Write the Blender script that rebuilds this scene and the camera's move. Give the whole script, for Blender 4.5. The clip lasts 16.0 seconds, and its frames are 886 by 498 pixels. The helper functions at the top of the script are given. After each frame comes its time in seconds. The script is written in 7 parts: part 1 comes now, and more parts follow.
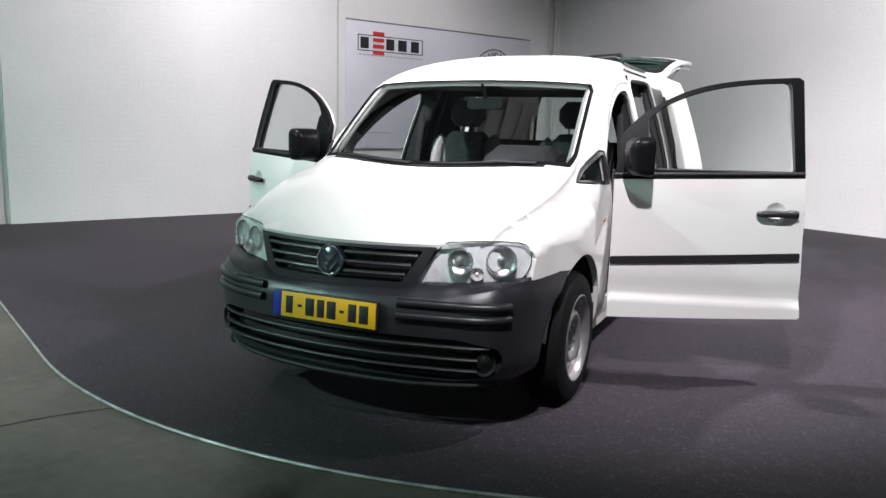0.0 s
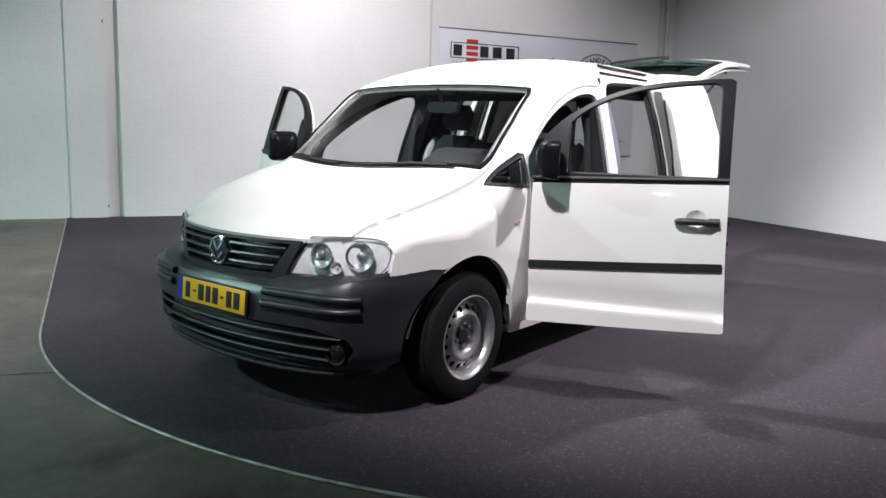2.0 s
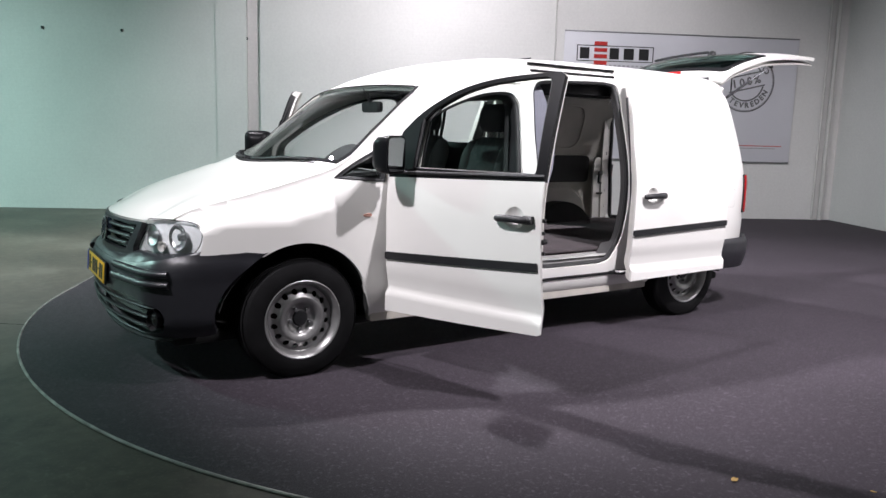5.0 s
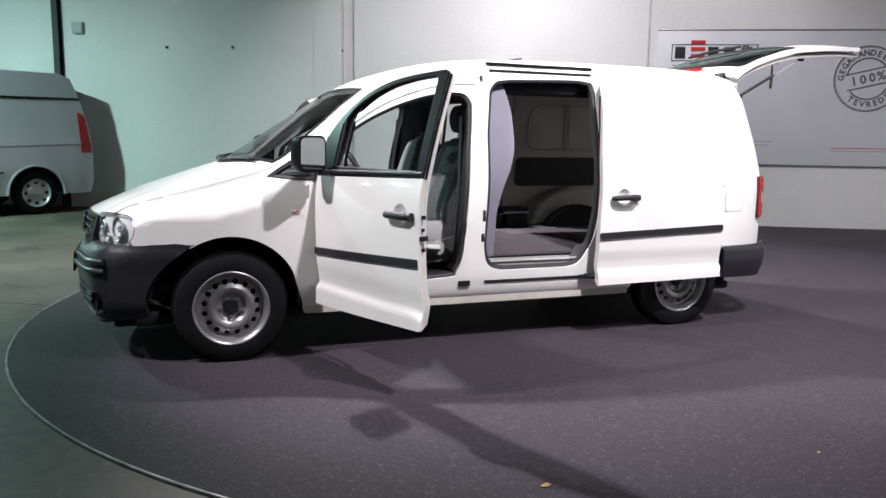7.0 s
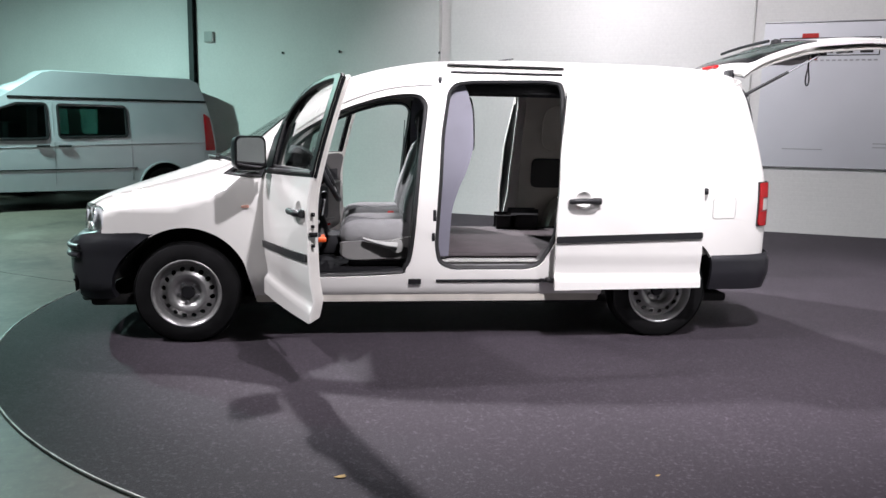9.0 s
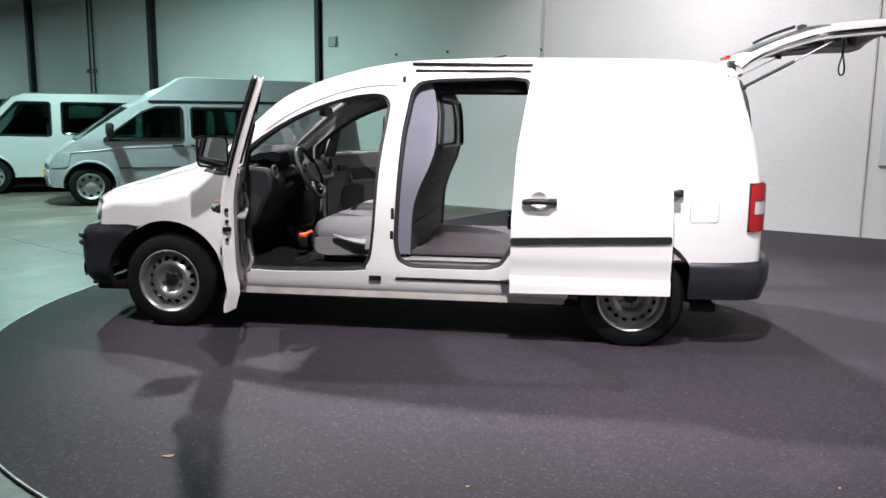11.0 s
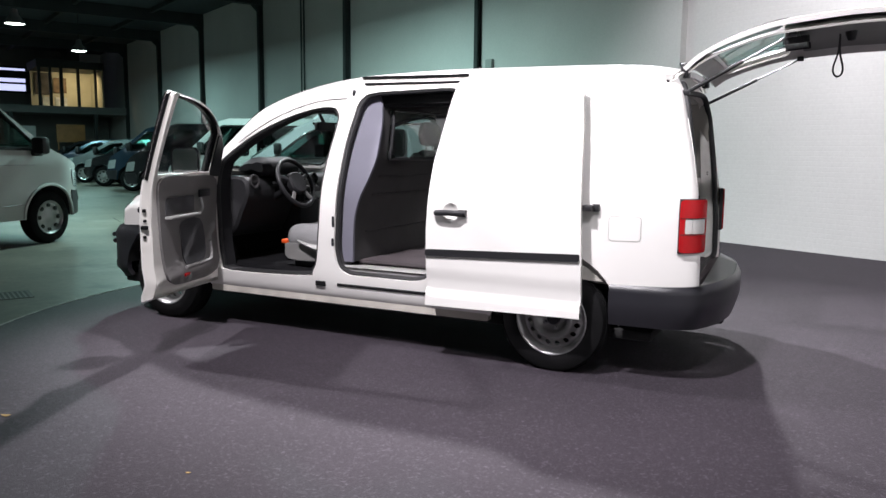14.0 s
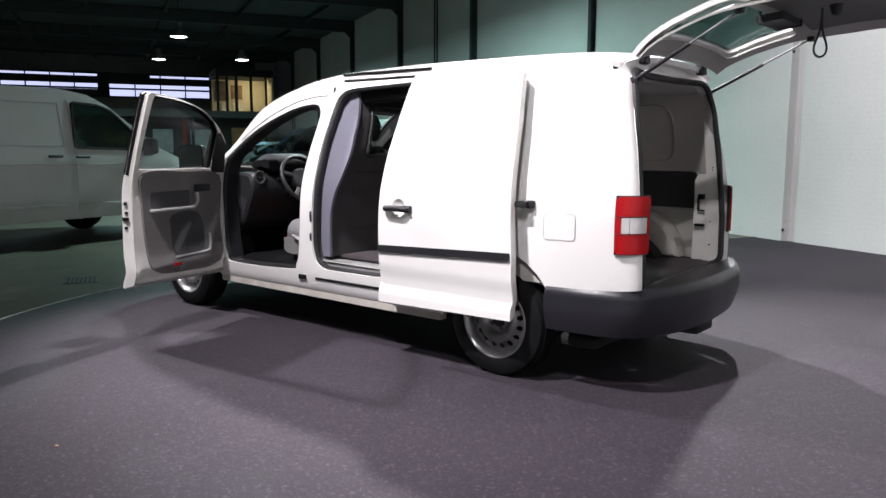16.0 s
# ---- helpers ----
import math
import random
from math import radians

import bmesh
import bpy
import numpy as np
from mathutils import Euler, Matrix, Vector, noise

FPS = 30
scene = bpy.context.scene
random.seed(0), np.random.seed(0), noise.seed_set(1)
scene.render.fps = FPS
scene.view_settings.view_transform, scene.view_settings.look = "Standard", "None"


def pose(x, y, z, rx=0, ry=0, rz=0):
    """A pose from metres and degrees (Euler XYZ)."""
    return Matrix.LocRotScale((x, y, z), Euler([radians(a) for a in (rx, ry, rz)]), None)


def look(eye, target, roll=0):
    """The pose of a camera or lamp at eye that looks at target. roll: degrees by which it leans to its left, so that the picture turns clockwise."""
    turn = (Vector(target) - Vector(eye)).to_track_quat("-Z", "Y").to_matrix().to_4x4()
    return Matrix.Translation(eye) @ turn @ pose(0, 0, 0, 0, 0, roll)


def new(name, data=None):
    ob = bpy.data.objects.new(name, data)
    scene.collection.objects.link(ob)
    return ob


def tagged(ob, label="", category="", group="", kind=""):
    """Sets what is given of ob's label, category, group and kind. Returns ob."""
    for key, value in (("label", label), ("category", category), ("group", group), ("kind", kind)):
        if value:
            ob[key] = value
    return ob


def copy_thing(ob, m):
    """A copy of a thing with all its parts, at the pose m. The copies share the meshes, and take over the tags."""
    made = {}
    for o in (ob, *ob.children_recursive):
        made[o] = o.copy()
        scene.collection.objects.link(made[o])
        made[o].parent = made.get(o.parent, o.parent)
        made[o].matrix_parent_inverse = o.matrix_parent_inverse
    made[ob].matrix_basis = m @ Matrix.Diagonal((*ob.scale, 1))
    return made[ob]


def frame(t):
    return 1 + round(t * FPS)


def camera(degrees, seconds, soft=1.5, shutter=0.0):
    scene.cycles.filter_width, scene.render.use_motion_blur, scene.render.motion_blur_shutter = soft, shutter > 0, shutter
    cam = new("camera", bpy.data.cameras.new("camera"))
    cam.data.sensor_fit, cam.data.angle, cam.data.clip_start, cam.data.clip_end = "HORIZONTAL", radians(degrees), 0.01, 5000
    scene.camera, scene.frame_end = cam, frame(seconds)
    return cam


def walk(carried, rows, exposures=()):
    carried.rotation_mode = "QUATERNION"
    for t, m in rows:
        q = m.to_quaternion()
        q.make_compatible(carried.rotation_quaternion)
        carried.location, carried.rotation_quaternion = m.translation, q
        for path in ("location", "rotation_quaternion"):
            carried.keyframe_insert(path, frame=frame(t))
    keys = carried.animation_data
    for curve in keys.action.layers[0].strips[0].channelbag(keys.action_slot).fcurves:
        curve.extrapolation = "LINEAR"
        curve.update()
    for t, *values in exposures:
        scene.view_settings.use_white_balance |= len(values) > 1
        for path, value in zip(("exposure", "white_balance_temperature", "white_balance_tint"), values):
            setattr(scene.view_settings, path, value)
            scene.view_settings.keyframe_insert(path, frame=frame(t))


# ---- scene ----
cam = camera(60.0, 16.0)
PATH = [
    (0, (3.525, 1.819, 1.301), (1.739, 0.976, 0.984), 1.5),
    (0.5, (3.404, 2.121, 1.308), (1.677, 1.163, 0.992), 1.7),
    (1, (3.276, 2.416, 1.315), (1.599, 1.372, 1.002), 1.8),
    (1.5, (3.119, 2.714, 1.313), (1.496, 1.589, 0.998), 1.4),
    (2, (2.941, 3.009, 1.313), (1.386, 1.790, 1.002), 1.7),
    (2.5, (2.747, 3.301, 1.315), (1.252, 2.009, 1.005), 1.8),
    (3, (2.534, 3.566, 1.313), (1.130, 2.177, 0.999), 1.6),
    (3.5, (2.293, 3.837, 1.309), (0.960, 2.380, 0.994), 1.8),
    (4, (2.043, 4.094, 1.315), (0.772, 2.582, 1.001), 1.8),
    (4.75, (1.654, 4.434, 1.313), (0.528, 2.815, 1.003), 1.6),
    (5.25, (1.381, 4.641, 1.311), (0.356, 2.955, 1.004), 1.5),
    (5.75, (1.096, 4.829, 1.309), (0.178, 3.082, 1.006), 1.4),
    (6.5, (0.649, 5.078, 1.305), (-0.102, 3.248, 1.008), 1.2),
    (7, (0.325, 5.223, 1.291), (-0.350, 3.364, 0.995), 0.9),
    (7.5, (0.009, 5.350, 1.290), (-0.560, 3.456, 0.993), 1.1),
    (8, (-0.328, 5.452, 1.292), (-0.749, 3.518, 1.003), 1.0),
    (8.5, (-0.689, 5.561, 1.309), (-1.022, 3.612, 1.010), 1.1),
    (9.25, (-1.212, 5.636, 1.321), (-1.370, 3.668, 1.016), 1.0),
    (9.75, (-1.565, 5.658, 1.329), (-1.605, 3.684, 1.020), 0.9),
    (10.25, (-1.920, 5.656, 1.335), (-1.841, 3.683, 1.024), 0.8),
    (11, (-2.452, 5.609, 1.340), (-2.196, 3.651, 1.026), 0.6),
    (11.5, (-2.781, 5.556, 1.332), (-2.450, 3.609, 1.020), 0.6),
    (12, (-3.171, 5.488, 1.326), (-2.722, 3.564, 1.015), 0.8),
    (12.5, (-3.485, 5.376, 1.311), (-2.920, 3.481, 1.009), 0.6),
    (13, (-3.840, 5.249, 1.294), (-3.145, 3.397, 1.002), 0.4),
    (13.5, (-4.145, 5.125, 1.269), (-3.360, 3.306, 0.990), 0.6),
    (14, (-4.376, 5.039, 1.278), (-3.493, 3.263, 1.019), 0.6),
    (14.5, (-4.622, 4.902, 1.267), (-3.602, 3.200, 1.012), 0.8),
    (15, (-4.913, 4.687, 1.275), (-3.842, 3.020, 0.998), 0.4),
    (15.5, (-5.172, 4.499, 1.263), (-3.994, 2.905, 0.996), 0.4),
    (16, (-5.433, 4.257, 1.254), (-4.170, 2.728, 0.993), 0.2),
]
walk(cam, [(t, look(eye, target, roll)) for t, eye, target, roll in PATH])

# ---------- world and lights ----------
TH = radians(-27.24)
UX, UY = math.cos(TH), math.sin(TH)
C0 = (-2.45, -6.805)


def hall(a, b, z=0.0):
    """A place given along the long wall (a), out from it (b) and up."""
    return (C0[0] + UX * a - UY * b, C0[1] + UY * a + UX * b, z)


world = bpy.data.worlds.new("world")
scene.world = world
world.use_nodes = True
world.node_tree.nodes["Background"].inputs[0].default_value = (0.5, 0.6, 0.62, 1)
world.node_tree.nodes["Background"].inputs[1].default_value = 0.02


def lamp(name, eye, target, watts, colour, size=0.3, spot=None, blend=0.5):
    data = bpy.data.lights.new(name, "SPOT" if spot else "AREA")
    data.energy, data.color = watts, colour
    if spot:
        data.spot_size, data.spot_blend, data.shadow_soft_size = radians(spot), blend, size / 2
    else:
        data.shape, data.size = "DISK", size
    ob = new(name, data)
    ob.matrix_world = look(eye, target)
    return ob


WARM, COLD = (0.985, 0.940, 1.0), (0.54, 1.0, 0.96)
lamp("stage_spot", (0.1, -2.6, 5.6), (-4.0, 2.3, 0.0), 2900, WARM, 0.22, 72, 0.8)
# Added fill for the rear corner; no cast shadow points to it.
lamp("stage_spot", (-5.0, 5.4, 5.4), (-4.5, 0.3, 0.3), 800, WARM, 0.22, 56, 0.8)
lamp("stage_spot", (3.9, 1.9, 5.5), (-0.95, 0.7, 1.05), 2050, WARM, 0.26, 38, 0.6)
lamp("stage_spot", (-1.9, -5.9, 5.5), (-5.0, 0.4, 0.0), 2500, WARM, 0.2, 48, 0.8)
lamp("stage_spot", (-2.4, 4.1, 5.6), (-2.6, 0.7, 0.9), 2500, WARM, 0.2, 66, 0.9)
# Added unseen lamp that brightens the carpet and concrete by the nose.
lamp("stage_spot", (1.6, -4.8, 5.6), (0.2, -3.4, 0.0), 1000, WARM, 0.22, 58, 0.9)
# Next three are unseen washes, added to brighten the walls.
lamp("stage_spot", hall(-1.8, 3.8, 5.7), hall(-1.6, 0.0, 1.1), 820, WARM, 0.3, 80, 0.9)
lamp("stage_spot", (-4.6, 2.2, 5.6), hall(-9.2, 4.6, 1.0), 930, WARM, 0.3, 90, 0.8)
lamp("stage_spot", (-3.8, -1.6, 5.7), hall(-4.6, 0.0, 1.3), 880, WARM, 0.3, 90, 0.8)
# The first lamp and the b > 9 row are unseen, added as fill.
BAY_AND_FILL_LAMPS = [(5.9, 5.0), (15.4, 6.6), (21.5, 6.8), (20.5, 4.1), (6.0, 16.5), (15.5, 16.5), (26.0, 15.5)]
for a, b in BAY_AND_FILL_LAMPS:
    lamp("bay_lamp", hall(a, b, 4.28), hall(a, b, 0), (100 if b > 9 else 620) if a < 7 else 150, (0.62, 1.0, 0.94) if a < 7 and b < 9 else (0.82, 1.0, 0.97) if b > 9 else COLD, 0.4)


# ---------- materials ----------
def pmat(name, base, rough=0.5, metal=0.0, var=0.1, scale=6.0, bump=0.0, bscale=80.0, coat=0.0, fine=0.0, spec=0.5):
    m = bpy.data.materials.new(name)
    m.use_nodes = True
    nt = m.node_tree
    b = nt.nodes["Principled BSDF"]
    b.inputs["Roughness"].default_value, b.inputs["Metallic"].default_value = rough, metal
    b.inputs["Coat Weight"].default_value = coat
    b.inputs["Coat Roughness"].default_value = 0.06
    b.inputs["Specular IOR Level"].default_value = spec
    base = tuple(base) if not isinstance(base, (int, float)) else (base,) * 3
    if var or bump or fine:
        geo = nt.nodes.new("ShaderNodeTexCoord")
        n1 = nt.nodes.new("ShaderNodeTexNoise")
        n1.inputs["Scale"].default_value, n1.inputs["Detail"].default_value = scale, 5
        nt.links.new(geo.outputs["Object"], n1.inputs["Vector"])
        n2 = nt.nodes.new("ShaderNodeTexNoise")
        n2.inputs["Scale"].default_value, n2.inputs["Detail"].default_value = bscale, 3
        nt.links.new(geo.outputs["Object"], n2.inputs["Vector"])
        add = nt.nodes.new("ShaderNodeMath")
        add.operation = "MULTIPLY_ADD"
        add.inputs[1].default_value = fine / max(var, 0.001)
        nt.links.new(n2.outputs["Fac"], add.inputs[0])
        nt.links.new(n1.outputs["Fac"], add.inputs[2])
        ramp = nt.nodes.new("ShaderNodeMapRange")
        k = 1 + fine / max(var, 0.001)
        ramp.inputs["From Min"].default_value, ramp.inputs["From Max"].default_value = 0.3 * k, 0.7 * k
        ramp.inputs["To Min"].default_value, ramp.inputs["To Max"].default_value = 1 - var - fine, 1 + var + fine
        nt.links.new(add.outputs[0], ramp.inputs["Value"])
        mix = nt.nodes.new("ShaderNodeVectorMath")
        mix.operation = "SCALE"
        mix.inputs[0].default_value = base
        nt.links.new(ramp.outputs[0], mix.inputs["Scale"])
        nt.links.new(mix.outputs[0], b.inputs["Base Color"])
        if bump:
            bm_ = nt.nodes.new("ShaderNodeBump")
            bm_.inputs["Strength"].default_value, bm_.inputs["Distance"].default_value = bump, 0.01
            nt.links.new(n2.outputs["Fac"], bm_.inputs["Height"])
            nt.links.new(bm_.outputs[0], b.inputs["Normal"])
    else:
        b.inputs["Base Color"].default_value = (*base, 1)
    return m


def glass(name, tint, alpha_rough=0.0):
    """Thin pane: clear with a sheen, passes light."""
    m = bpy.data.materials.new(name)
    m.use_nodes = True
    nt = m.node_tree
    out = nt.nodes["Material Output"]
    nt.nodes.remove(nt.nodes["Principled BSDF"])
    tr = nt.nodes.new("ShaderNodeBsdfTransparent")
    tr.inputs[0].default_value = (*tint, 1)
    gl = nt.nodes.new("ShaderNodeBsdfGlossy")
    gl.inputs["Roughness"].default_value = 0.02 + alpha_rough
    lw = nt.nodes.new("ShaderNodeLayerWeight")
    lw.inputs["Blend"].default_value = 0.5
    pw = nt.nodes.new("ShaderNodeMath")
    pw.operation = "POWER"
    pw.inputs[1].default_value = 4.0
    nt.links.new(lw.outputs["Facing"], pw.inputs[0])
    fr = nt.nodes.new("ShaderNodeMath")
    fr.operation = "MULTIPLY_ADD"
    fr.inputs[1].default_value, fr.inputs[2].default_value = 0.55, 0.03
    nt.links.new(pw.outputs[0], fr.inputs[0])
    mx = nt.nodes.new("ShaderNodeMixShader")
    nt.links.new(fr.outputs[0], mx.inputs[0])
    nt.links.new(tr.outputs[0], mx.inputs[1])
    nt.links.new(gl.outputs[0], mx.inputs[2])
    nt.links.new(mx.outputs[0], out.inputs[0])
    return m


def glow(name, colour, strength):
    m = bpy.data.materials.new(name)
    m.use_nodes = True
    b = m.node_tree.nodes["Principled BSDF"]
    b.inputs["Emission Color"].default_value = (*colour, 1)
    b.inputs["Emission Strength"].default_value = strength
    b.inputs["Base Color"].default_value = (*colour, 1)
    return m


PAINT = pmat("white_car_paint", (0.80, 0.785, 0.755), 0.32, 0, 0.015, 3, 0, 60, 0.6)
JAMB = pmat("white_jamb_paint", (0.70, 0.68, 0.64), 0.4, 0, 0.10, 5, 0.02, 60, 0.3)
PLASTIC = pmat("black_grained_plastic", (0.017, 0.017, 0.019), 0.45, 0, 0.12, 4, 0.12, 420, 0, 0, 0.35)
BUMPER = pmat("anthracite_bumper_plastic", (0.0175, 0.0175, 0.0215), 0.36, 0, 0.12, 4, 0.08, 420, 0, 0, 0.5)
FRAMEBLACK = pmat("satin_black_paint", (0.006, 0.006, 0.007), 0.32, 0, 0.05, 8, 0.02, 200, 0, 0, 0.12)
FRIT = pmat("black_ceramic_border", (0.004, 0.004, 0.005), 0.7, 0, 0.05, 8, 0, 60, 0, 0, 0.06)
GLOSSBLACK = pmat("gloss_black_paint", (0.012, 0.012, 0.013), 0.18, 0, 0.05, 8)
RUBBER = pmat("black_rubber", (0.016, 0.016, 0.017), 0.62, 0, 0.15, 14, 0.08, 200)
TYRE = pmat("tyre_rubber", (0.0065, 0.0065, 0.007), 0.8, 0, 0.3, 9, 0.15, 160, 0, 0, 0.12)
STEEL = pmat("silver_wheel_paint", (0.30, 0.297, 0.295), 0.34, 0.68, 0.14, 16, 0.03, 120)
SEAM = pmat("grey_panel_seam", (0.34, 0.335, 0.32), 0.6, 0, 0.05, 10)
CHROME = pmat("chrome", (0.80, 0.80, 0.82), 0.08, 1.0, 0)
DULLMETAL = pmat("dull_grey_metal", (0.26, 0.26, 0.27), 0.45, 0.8, 0.1, 30)
MIRROR = pmat("mirror_glass", (0.42, 0.43, 0.43), 0.02, 1.0, 0)
FABRIC = pmat("grey_seat_fabric", (0.27, 0.268, 0.272), 0.9, 0, 0.12, 7, 0.35, 600, 0, 0.12)
FABRICMID = pmat("mid_grey_seat_fabric", (0.135, 0.135, 0.14), 0.92, 0, 0.25, 26, 0.35, 600, 0, 0.2)
FABRICDARK = pmat("dark_seat_fabric", (0.055, 0.055, 0.06), 0.92, 0, 0.15, 7, 0.35, 600, 0, 0.12)
DASH = pmat("anthracite_dash_plastic", (0.016, 0.016, 0.018), 0.65, 0, 0.12, 6, 0.15, 500, 0, 0, 0.25)
GREYTRIM = pmat("mid_grey_trim_plastic", (0.145, 0.138, 0.136), 0.6, 0, 0.1, 5, 0.12, 420)
LIGHTTRIM = pmat("light_grey_trim_plastic", (0.30, 0.30, 0.29), 0.6, 0, 0.08, 5, 0.1, 420)
LILAC = pmat("lilac_grey_bulkhead_plastic", (0.185, 0.182, 0.225), 0.65, 0, 0.06, 4, 0.12, 380)
LINER = pmat("dark_grey_cargo_liner", (0.045, 0.043, 0.044), 0.7, 0, 0.15, 5, 0.15, 260)
MAT = pmat("grey_ribbed_cargo_mat", (0.066, 0.054, 0.058), 0.75, 0, 0.2, 6, 0.3, 180, 0, 0.1)
HEADLINER = pmat("grey_headliner", (0.26, 0.255, 0.25), 0.9, 0, 0.06, 5, 0.1, 400)
GLASS = glass("clear_car_glass", (0.935, 0.957, 0.95))
GLASSDARK = glass("tinted_rear_glass", (0.42, 0.56, 0.53))
LENS = glass("clear_lamp_lens", (0.96, 0.97, 0.97))
REDLENS = pmat("red_lamp_lens", (0.36, 0.005, 0.008), 0.2, 0, 0.05, 30, 0.06, 90, 0.05, 0, 0.3)
CLEARLENS = pmat("ribbed_white_lamp_lens", (0.62, 0.60, 0.58), 0.15, 0.25, 0.06, 30, 0.1, 120, 0.8)
AMBER = pmat("amber_lens", (0.55, 0.30, 0.24), 0.15, 0, 0.05, 30, 0, 60, 0.6)
YELLOW = pmat("yellow_plate", (0.85, 0.47, 0.015), 0.4, 0, 0.03, 8)
BLUE = pmat("blue_plate_strip", (0.01, 0.03, 0.35), 0.4, 0, 0.03, 8)
INK = pmat("black_ink", (0.012, 0.012, 0.013), 0.5, 0, 0.05, 8)
ORANGE = pmat("orange_plastic", (0.75, 0.10, 0.02), 0.4, 0, 0.05, 8)
RED = pmat("red_print", (0.50, 0.03, 0.025), 0.5, 0, 0.04, 8)


# ---------- mesh helpers ----------
def keep(vs, faces):
    """Only the faces given, with the corners that they use."""
    used = sorted({i for f in faces for i in f})
    at = {i: n for n, i in enumerate(used)}
    return [vs[i] for i in used], [tuple(at[i] for i in f) for f in faces]


def spl(xs, ys):
    """Smooth monotone-ish interpolation through points with rising xs."""
    xs, ys = np.array(xs, float), np.array(ys, float)
    d = np.diff(ys) / np.diff(xs)
    m = np.concatenate([[d[0]], np.where(d[:-1] * d[1:] <= 0, 0, 2 * d[:-1] * d[1:] / (d[:-1] + d[1:] + 1e-12)), [d[-1]]])

    def f(x):
        x = min(max(x, xs[0]), xs[-1])
        i = min(max(int(np.searchsorted(xs, x)) - 1, 0), len(xs) - 2)
        h = xs[i + 1] - xs[i]
        t = (x - xs[i]) / h
        return float((2 * t**3 - 3 * t**2 + 1) * ys[i] + (t**3 - 2 * t**2 + t) * h * m[i] + (3 * t**2 - 2 * t**3) * ys[i + 1] + (t**3 - t**2) * h * m[i + 1])
    return f


def fair(f, x0, x1, width):
    """The curve f between x0 and x1 with its bends eased over width."""
    xs = np.linspace(x0, x1, 1501)
    ks = np.linspace(-2.5, 2.5, 41)
    wt = np.exp(-ks * ks / 2)
    ys = []
    for x in xs:
        w = min(width, max(x - x0, x1 - x if x > (x0 + x1) / 2 else x - x0) / 2.5 + 1e-6, (x1 - x) / 2.5 + 1e-6)
        ys.append(sum(g * f(x + k * w) for g, k in zip(wt, ks)) / wt.sum())
    return lambda x: float(np.interp(x, xs, ys))


def smooth(pts, n=4, closed=True):
    """Catmull-Rom rounding of a 2D or 3D polyline."""
    p = [Vector(q) for q in pts]
    k, out = len(p), []
    for i in range(k if closed else k - 1):
        a, b, c, d = (p[(i + j) % k] if closed else p[min(max(i + j, 0), k - 1)] for j in (-1, 0, 1, 2))
        for s in range(n):
            t = s / n
            out.append(0.5 * (2 * b + (c - a) * t + (2 * a - 5 * b + 4 * c - d) * t * t + (3 * b - a - 3 * c + d) * t**3))
    if not closed:
        out.append(p[-1])
    return [tuple(q) for q in out]


def rounded(pts, r=0.05, n=4):
    """A polygon with its corners rounded by r."""
    p = [Vector(q).to_2d() for q in pts]
    out, k = [], len(p)
    for i in range(k):
        a, b, c = p[i - 1], p[i], p[(i + 1) % k]
        u, v = (a - b), (c - b)
        s = min(r, u.length * 0.45, v.length * 0.45)
        A, B = b + u.normalized() * s, b + v.normalized() * s
        for j in range(n + 1):
            t = j / n
            out.append(tuple((1 - t)**2 * A + 2 * t * (1 - t) * b + t * t * B))
    return out


def rect(x0, y0, x1, y1):
    return [(x0, y0), (x1, y0), (x1, y1), (x0, y1)]


def ring(cx, cy, r, n=24, ry=None):
    return [(cx + r * math.cos(2 * math.pi * i / n), cy + (ry or r) * math.sin(2 * math.pi * i / n)) for i in range(n)]


def within(poly, x, y):
    c, j = False, len(poly) - 1
    for i in range(len(poly)):
        (xi, yi), (xj, yj) = poly[i], poly[j]
        if (yi > y) != (yj > y) and x < (xj - xi) * (y - yi) / (yj - yi) + xi:
            c = not c
        j = i
    return c


def resample(poly, step):
    out = []
    for i in range(len(poly)):
        a, b = Vector(poly[i]), Vector(poly[(i + 1) % len(poly)])
        n = max(1, int((b - a).length / step + 0.5))
        out += [tuple(a.lerp(b, j / n)) for j in range(n)]
    return out


from mathutils.geometry import delaunay_2d_cdt


class Pts(list):
    """Corners that carry the true direction of their surface."""
    nrm = None


